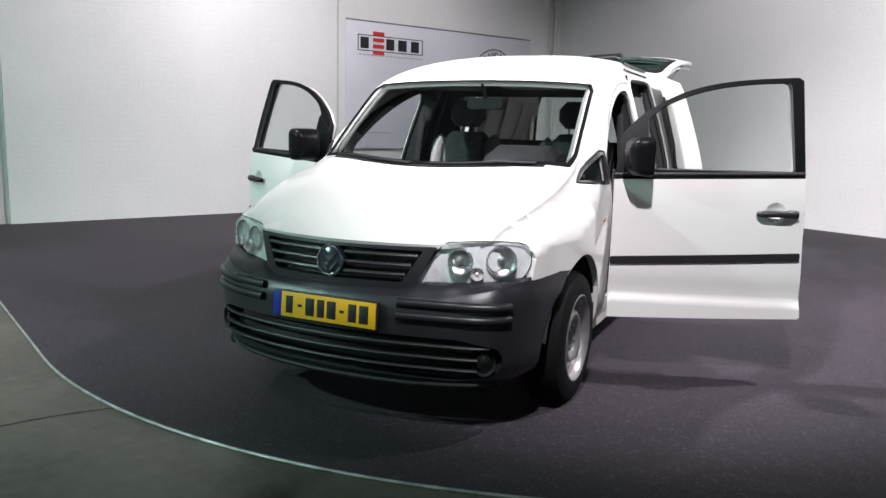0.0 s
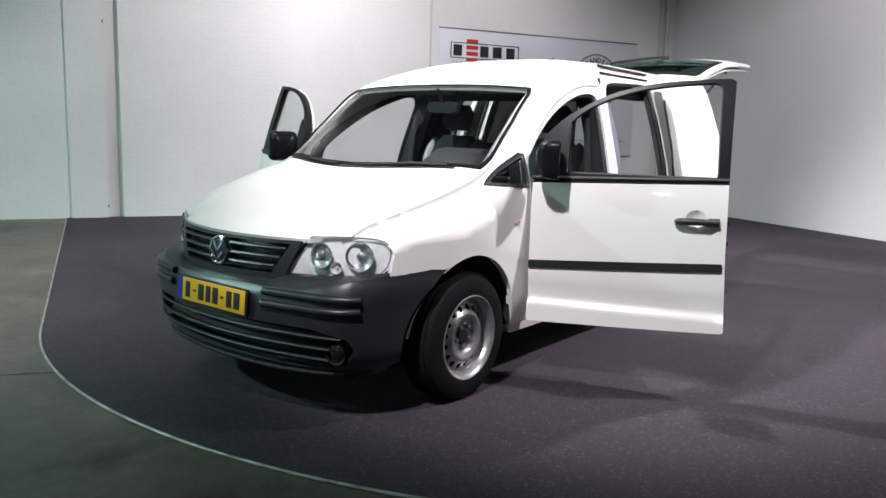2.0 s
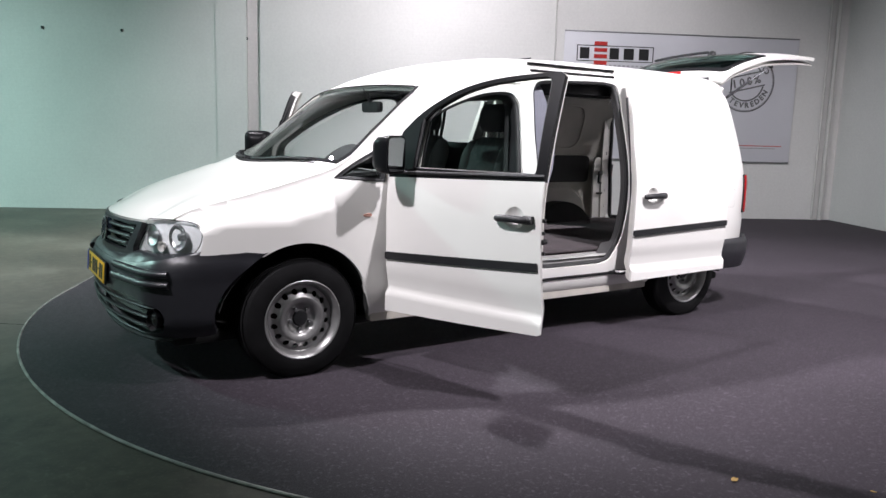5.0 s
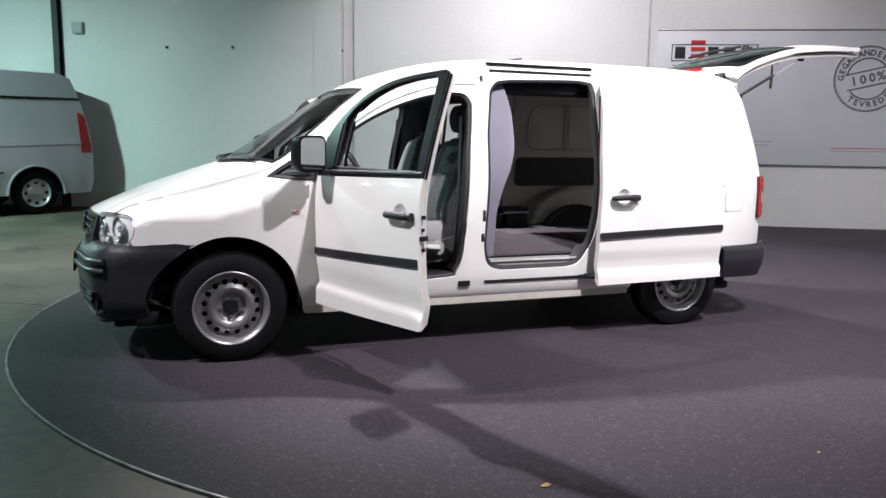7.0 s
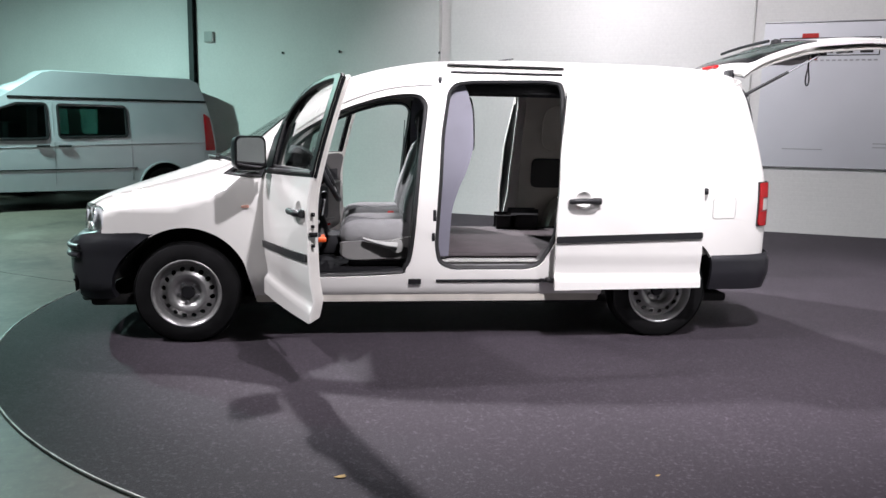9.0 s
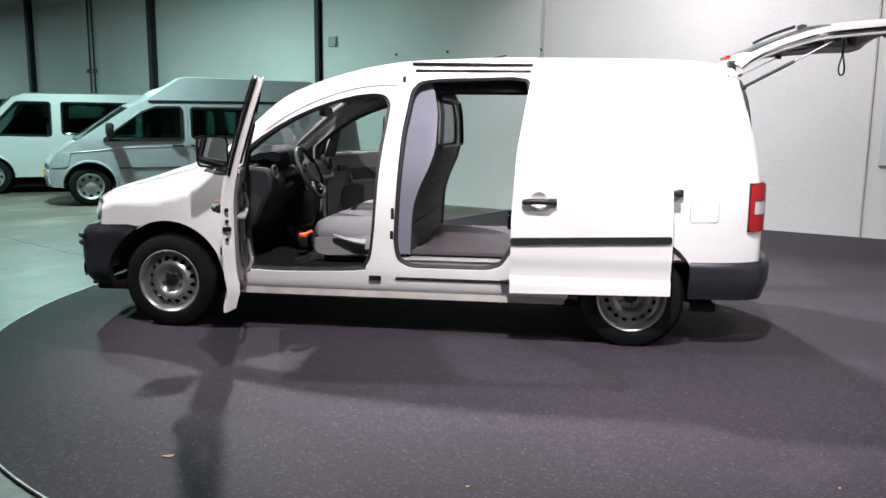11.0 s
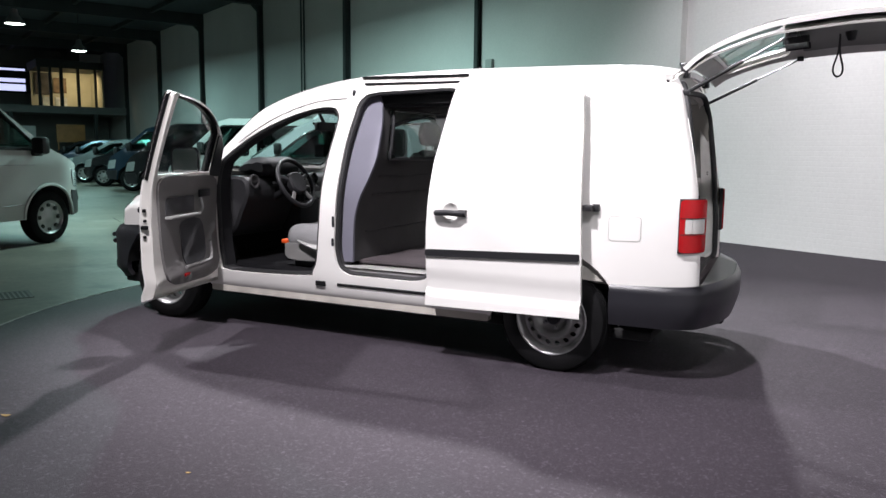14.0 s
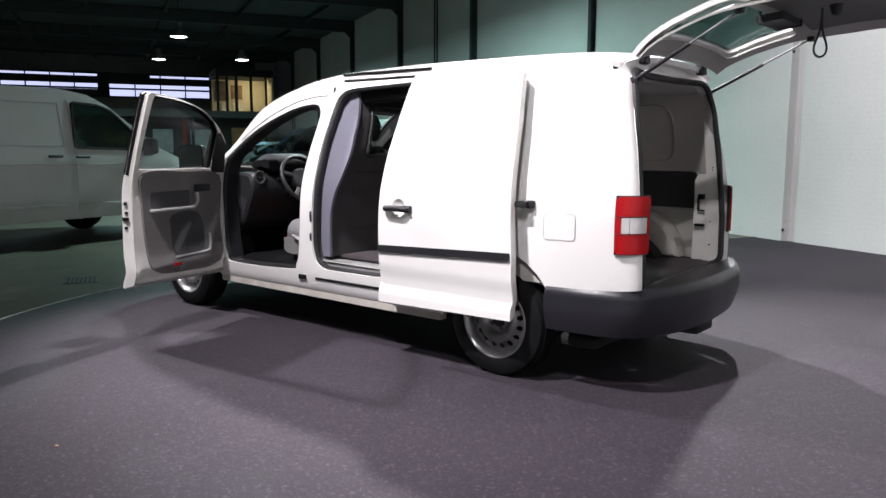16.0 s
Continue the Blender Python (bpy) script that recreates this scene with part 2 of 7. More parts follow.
def skin(outline, holes, fn, step=0.06, thick=0.02, out=(0, 0, 1)):
    """A sheet over a flat outline with holes, bent by fn(u, v) -> place, with thickness behind it."""
    loops = [resample([tuple(q[:2]) for q in lp], step) for lp in [outline] + list(holes)]
    pts, edges = [], []
    for lp in loops:
        base = len(pts)
        pts += lp
        edges += [(base + i, base + (i + 1) % len(lp)) for i in range(len(lp))]
    bnd = np.array(pts)
    lo, hi = bnd.min(0), bnd.max(0)
    for x in np.arange(lo[0] + step / 2, hi[0], step):
        for y in np.arange(lo[1] + step / 2, hi[1], step):
            if within(loops[0], x, y) and not any(within(h, x, y) for h in loops[1:]) and np.abs(bnd - (x, y)).sum(1).min() > 0.5 * step:
                pts.append((float(x), float(y)))
    v2, _, tri, *_ = delaunay_2d_cdt([Vector(p) for p in pts], edges, [], 0, 1e-7)
    keep = []
    for t in tri:
        cx, cy = sum(v2[i][0] for i in t) / len(t), sum(v2[i][1] for i in t) / len(t)
        if within(loops[0], cx, cy) and not any(within(h, cx, cy) for h in loops[1:]):
            keep.append(tuple(t))
    P, N, o, e = [], [], Vector(out), 1e-3
    for p in v2:
        u, v = p[0], p[1]
        P.append(Vector(fn(u, v)))
        n = (Vector(fn(u + e, v)) - Vector(fn(u - e, v))).cross(Vector(fn(u, v + e)) - Vector(fn(u, v - e)))
        n = n.normalized() if n.length > 1e-12 else o
        N.append(n if n.dot(o) >= 0 else -n)
    faces = []
    for t in keep:
        nn = (P[t[1]] - P[t[0]]).cross(P[t[2]] - P[t[0]])
        faces.append(t if nn.dot(N[t[0]]) >= 0 else t[::-1])
    true = [tuple(n) for n in N]
    if thick:
        k = len(P)
        true = true + [tuple(-n) for n in N]
        count = {}
        for t in faces:
            for i in range(len(t)):
                count[(t[i], t[(i + 1) % len(t)])] = 1
        rim = [(a, b) for a, b in count if (b, a) not in count]
        P = P + [p - n * thick for p, n in zip(P, N)]
        faces = faces + [tuple(i + k for i in t[::-1]) for t in faces] + [(b, a, a + k, b + k) for a, b in rim]
    pts = Pts(tuple(p) for p in P)
    pts.nrm = true
    return pts, faces


def box(x0, y0, z0, x1, y1, z1, bev=0.01, seg=2):
    bm = bmesh.new()
    bmesh.ops.create_cube(bm, size=1)
    for v in bm.verts:
        v.co = Vector(((x0 + x1) / 2 + v.co.x * (x1 - x0), (y0 + y1) / 2 + v.co.y * (y1 - y0), (z0 + z1) / 2 + v.co.z * (z1 - z0)))
    if bev:
        bmesh.ops.bevel(bm, geom=bm.edges[:], offset=min(bev, 0.45 * min(abs(x1 - x0), abs(y1 - y0), abs(z1 - z0))), segments=seg, affect="EDGES", profile=0.5)
    bm.verts.index_update()
    r = [tuple(v.co) for v in bm.verts], [tuple(v.index for v in f.verts) for f in bm.faces]
    bm.free()
    return r


def lathe(profile, n=32, m=None):
    """Profile of (radius, height) turned about z."""
    vs, fs, k = [], [], len(profile)
    for i in range(n):
        a = 2 * math.pi * i / n
        vs += [(r * math.cos(a), r * math.sin(a), h) for r, h in profile]
    for i in range(n):
        j = (i + 1) % n
        fs += [(i * k + q, j * k + q, j * k + q + 1, i * k + q + 1) for q in range(k - 1)]
    return moved((vs, fs), m) if m else (vs, fs)


def tube(path, r=0.01, n=8, closed=False, flat=1.0):
    p = [Vector(q) for q in path]
    k = len(p)
    vs, fs = [], []
    up = Vector((0, 0, 1))
    for i in range(k):
        d = (p[(i + 1) % k] - p[i - 1]) if closed else (p[min(i + 1, k - 1)] - p[max(i - 1, 0)])
        d = d.normalized() if d.length > 1e-9 else Vector((1, 0, 0))
        if i == 0:
            up = Vector((0, 0, 1)) if abs(d.z) < 0.9 else Vector((1, 0, 0))
        side = d.cross(up).normalized()
        up = side.cross(d).normalized()
        rr = r[i] if isinstance(r, (list, tuple)) else r
        vs += [tuple(p[i] + side * rr * math.cos(2 * math.pi * j / n) + up * rr * flat * math.sin(2 * math.pi * j / n)) for j in range(n)]
    for i in range(k if closed else k - 1):
        q = (i + 1) % k
        fs += [(i * n + j, i * n + (j + 1) % n, q * n + (j + 1) % n, q * n + j) for j in range(n)]
    if not closed:
        fs += [tuple(range(n - 1, -1, -1)), tuple((k - 1) * n + j for j in range(n))]
    return vs, fs


def prism(poly, d0, d1, axis="y", bev=0.0):
    """A flat polygon pushed along an axis from d0 to d1, its edges chamfered by bev."""
    k = len(poly)
    c = (sum(p[0] for p in poly) / k, sum(p[1] for p in poly) / k)

    def put(u, v, d):
        return {"y": (u, d, v), "x": (d, u, v), "z": (u, v, d)}[axis]
    s = 1 if d1 > d0 else -1

    def shrunk(g):
        o = []
        for u, v in poly:
            w = Vector((u - c[0], v - c[1]))
            w = w * max(0.0, 1 - g / max(w.length, 1e-6))
            o.append((c[0] + w.x, c[1] + w.y))
        return o
    rows = [(poly, d0), (poly, d1)] if not bev else [(shrunk(bev), d0), (poly, d0 + s * bev), (poly, d1 - s * bev), (shrunk(bev), d1)]
    vs = [put(u, v, d) for pl, d in rows for u, v in pl]
    fs = []
    for r in range(len(rows) - 1):
        fs += [(r * k + i, r * k + (i + 1) % k, (r + 1) * k + (i + 1) % k, (r + 1) * k + i) for i in range(k)]
    fs += [tuple(range(k - 1, -1, -1)), tuple((len(rows) - 1) * k + i for i in range(k))]
    return vs, fs


def moved(vf, m):
    return [tuple(m @ Vector(v)) for v in vf[0]], vf[1]


def joined(*vfs):
    vs, fs = [], []
    for v, f in vfs:
        b = len(vs)
        vs += v
        fs += [tuple(i + b for i in q) for q in f]
    return vs, fs


def flipy(vf):
    pts = Pts((x, -y, z) for x, y, z in vf[0])
    if isinstance(vf[0], Pts):
        pts.nrm = [(x, -y, z) for x, y, z in vf[0].nrm]
    return pts, [f[::-1] for f in vf[1]]


def part(name, vf, material, parent=None, label="", angle=38, m=None):
    me = bpy.data.meshes.new(name)
    me.from_pydata(vf[0], [], vf[1])
    bm = bmesh.new()
    bm.from_mesh(me)
    bmesh.ops.recalc_face_normals(bm, faces=bm.faces)
    bm.to_mesh(me)
    bm.free()
    me.shade_smooth()
    me.set_sharp_from_angle(angle=radians(angle))
    curved = False
    if isinstance(vf[0], Pts) and vf[0].nrm:
        loops = []
        for pl in me.polygons:
            fn = pl.normal
            for vi in pl.vertices:
                n = Vector(vf[0].nrm[vi])
                loops.append(tuple(n) if n.dot(fn) > 0.75 else tuple(fn))
        me.normals_split_custom_set(loops)
        curved = True
    me.materials.append(material)
    ob = new(name, me)
    if curved:
        ob.cycles.shadow_terminator_geometry_offset = 0.3
    if parent is not None:
        ob.parent = parent
    if m is not None:
        ob.matrix_basis = m
    if label:
        ob["label"] = label
    return ob


def holder(name, parent=None, m=None, **tags):
    ob = new(name)
    ob.empty_display_size = 0.1
    if parent is not None:
        ob.parent = parent
    if m is not None:
        ob.matrix_basis = m
    return tagged(ob, **tags)


def pane(ob):
    ob.visible_shadow = False
    return ob

# ---------- the hall ----------
FLOOR = pmat("worn_concrete_floor", (0.086, 0.074, 0.058), 0.5, 0, 0.34, 0.9, 0.10, 14, 0, 0.18)


def worn(m, light, dark, scale, edge, amount, stain=0.55, fleck=0.30, grain=60):
    """Adds dusty scuffs and dark stains, each with its own blotchy shape, to a pmat material."""
    nt = m.node_tree
    b = nt.nodes["Principled BSDF"]
    src = b.inputs["Base Color"].links[0].from_socket
    tc = nt.nodes.new("ShaderNodeTexCoord")
    for k, (col, sc, lo, hi, am) in enumerate(((light, scale, edge, edge + 0.16, amount), (light, scale * 9, 0.60, 0.72, amount * 0.7), (dark, scale * 0.7, 0.56, 0.70, stain), (light, grain, 0.53, 0.68, fleck))):
        n = nt.nodes.new("ShaderNodeTexNoise")
        n.inputs["Scale"].default_value, n.inputs["Detail"].default_value = sc, 7
        n.inputs["Roughness"].default_value = 0.62
        mp = nt.nodes.new("ShaderNodeMapping")
        mp.inputs["Location"].default_value = (3.7 * k, 1.9 * k, 0.4 * k)
        mp.inputs["Scale"].default_value = (1.0, 0.7 if k < 2 else 1.0, 1.0)
        nt.links.new(tc.outputs["Object"], mp.inputs["Vector"])
        nt.links.new(mp.outputs[0], n.inputs["Vector"])
        r = nt.nodes.new("ShaderNodeMapRange")
        r.interpolation_type = "SMOOTHSTEP"
        r.inputs["From Min"].default_value, r.inputs["From Max"].default_value = lo, hi
        r.inputs["To Min"].default_value, r.inputs["To Max"].default_value = 0.0, am
        nt.links.new(n.outputs["Fac"], r.inputs["Value"])
        mx = nt.nodes.new("ShaderNodeMix")
        mx.data_type = "RGBA"
        nt.links.new(r.outputs[0], mx.inputs["Factor"])
        nt.links.new(src, mx.inputs["A"])
        mx.inputs["B"].default_value = (*col, 1)
        src = mx.outputs["Result"]
    nt.links.new(src, b.inputs["Base Color"])
    return m


CARPET = worn(pmat("dark_grey_stage_carpet", (0.0245, 0.0187, 0.0258), 0.78, 0, 0.12, 0.8, 0.35, 190, 0, 0.60, 0.42), (0.125, 0.105, 0.128), (0.016, 0.0125, 0.017), 2.4, 0.56, 0.10, 0.25, 0.42, 62)
worn(FLOOR, (0.165, 0.15, 0.125), (0.016, 0.014, 0.011), 1.3, 0.52, 0.65, 0.85)
ROOFMAT = pmat("dark_roof_sheeting", (0.060, 0.066, 0.076), 0.8, 0, 0.15, 0.6)
DARKSTEEL = pmat("dark_painted_steel", (0.026, 0.033, 0.034), 0.6, 0.1, 0.15, 3)


def wall_paint(name, base):
    """White-painted brickwork: faint courses in relief."""
    m = pmat(name, base, 0.75, 0, 0.05, 0.7, 0, 30, 0, 0.03)
    nt = m.node_tree
    b = nt.nodes["Principled BSDF"]
    tc = nt.nodes.new("ShaderNodeTexCoord")
    br = nt.nodes.new("ShaderNodeTexBrick")
    br.inputs["Scale"].default_value = 1.0
    br.inputs["Brick Width"].default_value, br.inputs["Row Height"].default_value = 0.22, 0.065
    br.inputs["Mortar Size"].default_value, br.inputs["Mortar Smooth"].default_value = 0.006, 0.6
    br.inputs["Color1"].default_value = br.inputs["Color2"].default_value = (1, 1, 1, 1)
    br.inputs["Mortar"].default_value = (0, 0, 0, 1)
    nt.links.new(tc.outputs["UV"], br.inputs["Vector"])
    bp = nt.nodes.new("ShaderNodeBump")
    bp.inputs["Strength"].default_value, bp.inputs["Distance"].default_value = 0.16, 0.005
    nt.links.new(br.outputs["Color"], bp.inputs["Height"])
    nt.links.new(bp.outputs[0], b.inputs["Normal"])
    return m


WALL = wall_paint("white_painted_brick", (0.66, 0.655, 0.64))


def wall_box(name, a0, a1, b0, b1, z0, z1, material, parent=None, label=""):
    """A box square to the hall, with wall-length coordinates for its brickwork."""
    vs, fs = box(a0, b0, z0, a1, b1, z1, 0)
    ob = part(name, ([hall(*v) for v in vs], fs), material, parent, label)
    uv = ob.data.uv_layers.new(name="uv")
    for pl in ob.data.polygons:
        for li in pl.loop_indices:
            x, y, z = ob.data.vertices[ob.data.loops[li].vertex_index].co
            a = (x - C0[0]) * UX + (y - C0[1]) * UY
            b = -(x - C0[0]) * UY + (y - C0[1]) * UX
            uv.data[li].uv = (a if abs(a1 - a0) > abs(b1 - b0) else b, z)
    return ob


A_END, A_FAR, B_FAR, H_CEIL = -9.25, 36.0, 24.0, 5.9
S0, S1 = -0.07, 0.12
for n, (a0, a1, b0, b1) in enumerate(((A_END - 0.3, S0, -0.45, 0), (S0, S1, -0.45, -0.10), (S1, A_FAR, -0.45, 0))):
    tagged(wall_box(f"wall_north_{n + 1}", a0, a1, b0, b1, -0.1, H_CEIL, WALL), "shallow upright slot in the white brick wall" if n == 1 else "long white-painted brick wall behind the stage", "wall", kind="structure")
tagged(wall_box("wall_west", A_END - 0.3, A_END, 0, B_FAR, -0.1, H_CEIL, WALL), "white-painted brick end wall beside the stage", "wall", kind="structure")
tagged(wall_box("wall_south", A_END - 0.3, A_FAR, B_FAR, B_FAR + 0.3, -0.1, H_CEIL, WALL), "plain painted wall closing the hall", "wall", kind="structure")
tagged(wall_box("ceiling", A_END - 0.3, A_FAR + 0.3, -0.3, B_FAR + 0.3, H_CEIL, H_CEIL + 0.2, ROOFMAT), "dark sheeted hall roof in deep shade", "ceiling", kind="structure")
tagged(wall_box("ground", A_END - 1, A_FAR + 1, -1, B_FAR + 1, -0.3, -0.006, FLOOR), "worn stained grey concrete hall floor", "floor", kind="structure")

# stage carpet: straight sides to the walls and one rounded corner
AC, BC, RC = -3.17, 5.92, 3.80
edge = [(A_END, 0.0), (AC + RC, 0.0)] + [(AC + RC * math.cos(radians(t)), BC + RC * math.sin(radians(t))) for t in range(0, 91, 2)] + [(A_END, BC + RC)]
carpet = part("stage_carpet", ([hall(a, b, z) for z in (-0.005, 0.0) for a, b in edge],
              [tuple(range(len(edge), 2 * len(edge)))] + [(i, (i + 1) % len(edge), len(edge) + (i + 1) % len(edge), len(edge) + i) for i in range(len(edge))]), CARPET)
tagged(carpet, "dark grey needle-felt stage carpet with a rounded edge", "carpet", kind="structure")
trim_path = [hall(a, b, 0.0) for a, b in edge[1:-1]]
tagged(part("trim", tube(trim_path, 0.007, 6), pmat("worn_aluminium_edge", (0.36, 0.35, 0.33), 0.5, 0.5, 0.45, 9)), "thin worn aluminium edge strip round the carpet", "edge trim", kind="structure")

# pilaster, pipes and steel columns on the long wall
tagged(wall_box("pilaster", S1, 0.565, 0.0, 0.035, 0.0, H_CEIL, WALL), "white-painted pilaster on the long wall", "pilaster", kind="structure")
for a in (4.85, 10.0, 15.3, 20.5, 25.6, 30.8):
    h = 0.09
    poly = [(-h, 0), (h, 0), (h, 0.02), (0.012, 0.02), (0.012, 0.18), (h, 0.18), (h, 0.2), (-h, 0.2), (-h, 0.18), (-0.012, 0.18), (-0.012, 0.02), (-h, 0.02)]
    k = 0.55 if a < 7 else 0.75
    vs, fs = prism([(a + p[0] * k, p[1] * k) for p in poly], 0, H_CEIL, "z")
    tagged(part("steel_column", ([hall(*v) for v in vs], fs), DARKSTEEL, angle=20), "dark painted steel column standing against the wall", "column", "wall columns", "structure")

# ---------- the white van on the stage ----------
van = tagged(holder("panel_van"), "white long-wheelbase panel van with all its doors and tailgate open", "van")

yb = fair(spl([0.24, 0.30, 0.36, 0.5, 0.7, 0.9, 1.0, 1.1, 1.3, 1.5, 1.62, 1.70, 1.76], [0.80, 0.855, 0.875, 0.887, 0.895, 0.897, 0.890, 0.868, 0.812, 0.748, 0.706, 0.672, 0.64]), 0.24, 1.76, 0.05)
tc = spl([-3.70, -3.6, -3.4, -3.0, -2.2, -1.6, -1.3, -1.0, -0.77, -0.4, 0.0, 0.12, 0.3, 0.5, 0.66, 0.76, 0.80],
         [1.715, 1.755, 1.788, 1.806, 1.812, 1.790, 1.750, 1.672, 1.570, 1.350, 1.092, 1.046, 0.985, 0.918, 0.859, 0.813, 0.79])
zt = spl([-3.70, -3.55, -3.3, -2.0, -1.6, -1.4, -1.1, -0.80, -0.5, -0.25, 0.0, 0.3, 0.48, 0.62], [1.66, 1.70, 1.735, 1.74, 1.735, 1.715, 1.65, 1.543, 1.305, 1.098, 1.020, 0.935, 0.870, 0.80])
ye = fair(spl([-3.70, -3.5, -3.2, -2.0, -1.4, -0.8, -0.25, 0.0, 0.3, 0.48, 0.62], [0.55, 0.62, 0.645, 0.645, 0.665, 0.70, 0.75, 0.755, 0.72, 0.675, 0.60]), -3.70, 0.62, 0.07)


def S(x, z):
    """Half width of the body at length x and height z."""
    y = yb(z)
    if x > 0:
        y -= 0.55 * x ** 2.4
    if x < -3.2:
        y -= 0.11 * ((-3.2 - x) / 0.5) ** 2.2
    h = 0.11 + 0.08 * min(max((x + 0.45) / 0.30, 0), 1) * min(max((0.32 - x) / 0.25, 0), 1)
    t = min(max((z - (zt(x) - h)) / h, 0), 1)
    t = t * t * (3 - 2 * t)
    return y + (ye(x) - y) * t


def T(x, y):
    """Height of the bonnet, windscreen and roof."""
    p = 2.2 if -0.85 < x < 0.05 else 3.0
    return tc(x) - (tc(x) - zt(x)) * min(abs(y) / ye(x), 1.15) ** p


def side(x, z, o=0.0):
    return (x, S(x, z) + o, z)


BUFFERS = ((-1.553, 1.625, 0.016, 0.032), (-1.513, 0.80, 0.016, 0.045), (-1.507, 0.665, 0.016, 0.034))


# side panels: door openings, wheel arches
SILL = 0.27
FRONT_OPEN = [(-0.53, 0.47), (-0.51, 0.8), (-0.505, 1.12), (-0.57, 1.215), (-0.77, 1.355), (-0.99, 1.46), (-1.22, 1.53), (-1.40, 1.545), (-1.465, 1.50), (-1.47, 1.42), (-1.43, 1.12), (-1.385, 0.6), (-1.34, 0.46), (-1.26, 0.42), (-0.62, 0.405)]
SLIDE_OPEN = [(-1.515, 0.60), (-1.525, 0.8), (-1.555, 1.3), (-1.60, 1.57), (-1.65, 1.625), (-1.75, 1.64), (-2.25, 1.655), (-2.345, 1.64), (-2.36, 1.58), (-2.35, 1.2), (-2.325, 0.8), (-2.29, 0.62), (-2.20, 0.475), (-2.11, 0.452), (-1.62, 0.452), (-1.54, 0.49)]
FRONT_OPEN, SLIDE_OPEN = smooth(FRONT_OPEN, 4), rounded(SLIDE_OPEN, 0.05, 5)
QUARTER = [(-0.225, 1.038), (-0.462, 1.028), (-0.474, 1.06), (-0.478, 1.19), (-0.462, 1.195)]
QUARTER_GLASS = [(-0.258, 1.050), (-0.448, 1.042), (-0.458, 1.178)]
REAR_X = spl([0.50, 0.8, 1.0, 1.2, 1.45, 1.6, 1.70], [-3.79, -3.785, -3.765, -3.735, -3.68, -3.645, -3.60])
top = [(x, zt(x)) for x in np.linspace(-3.53, 0.56, 62)]
body_outline = [(REAR_X(z) + 0.07, z) for z in np.linspace(0.53, 1.68, 16)] + top + [(0.575, 0.828), (0.50, 0.828), (0.455, 0.818), (0.44, 0.76), (0.455, 0.67), (0.27, 0.67)] + \
    [(0.385 * math.cos(a), 0.33 + 0.385 * math.sin(a)) for a in np.linspace(radians(57), math.pi - 0.457, 16)] + [(-0.395, 0.33), (-0.405, SILL)] + \
    [(-2.60, SILL)] + [(-3.006 + 0.39 * math.cos(a), 0.33 + 0.39 * math.sin(a)) for a in np.linspace(-0.1, math.pi - 0.52, 20)]
def skew(vf):
    """The far rear corner stands a little further forward than the near one."""
    k = lambda p: 0.066 * min(max((-3.2 - p[0]) / 0.585, 0), 1) * min(max((0.70 - p[1]) / 1.40, 0), 1)
    out = Pts((p[0] + k(p), p[1], p[2]) for p in vf[0])
    if isinstance(vf[0], Pts):
        out.nrm = vf[0].nrm
    return (out, *vf[1:])


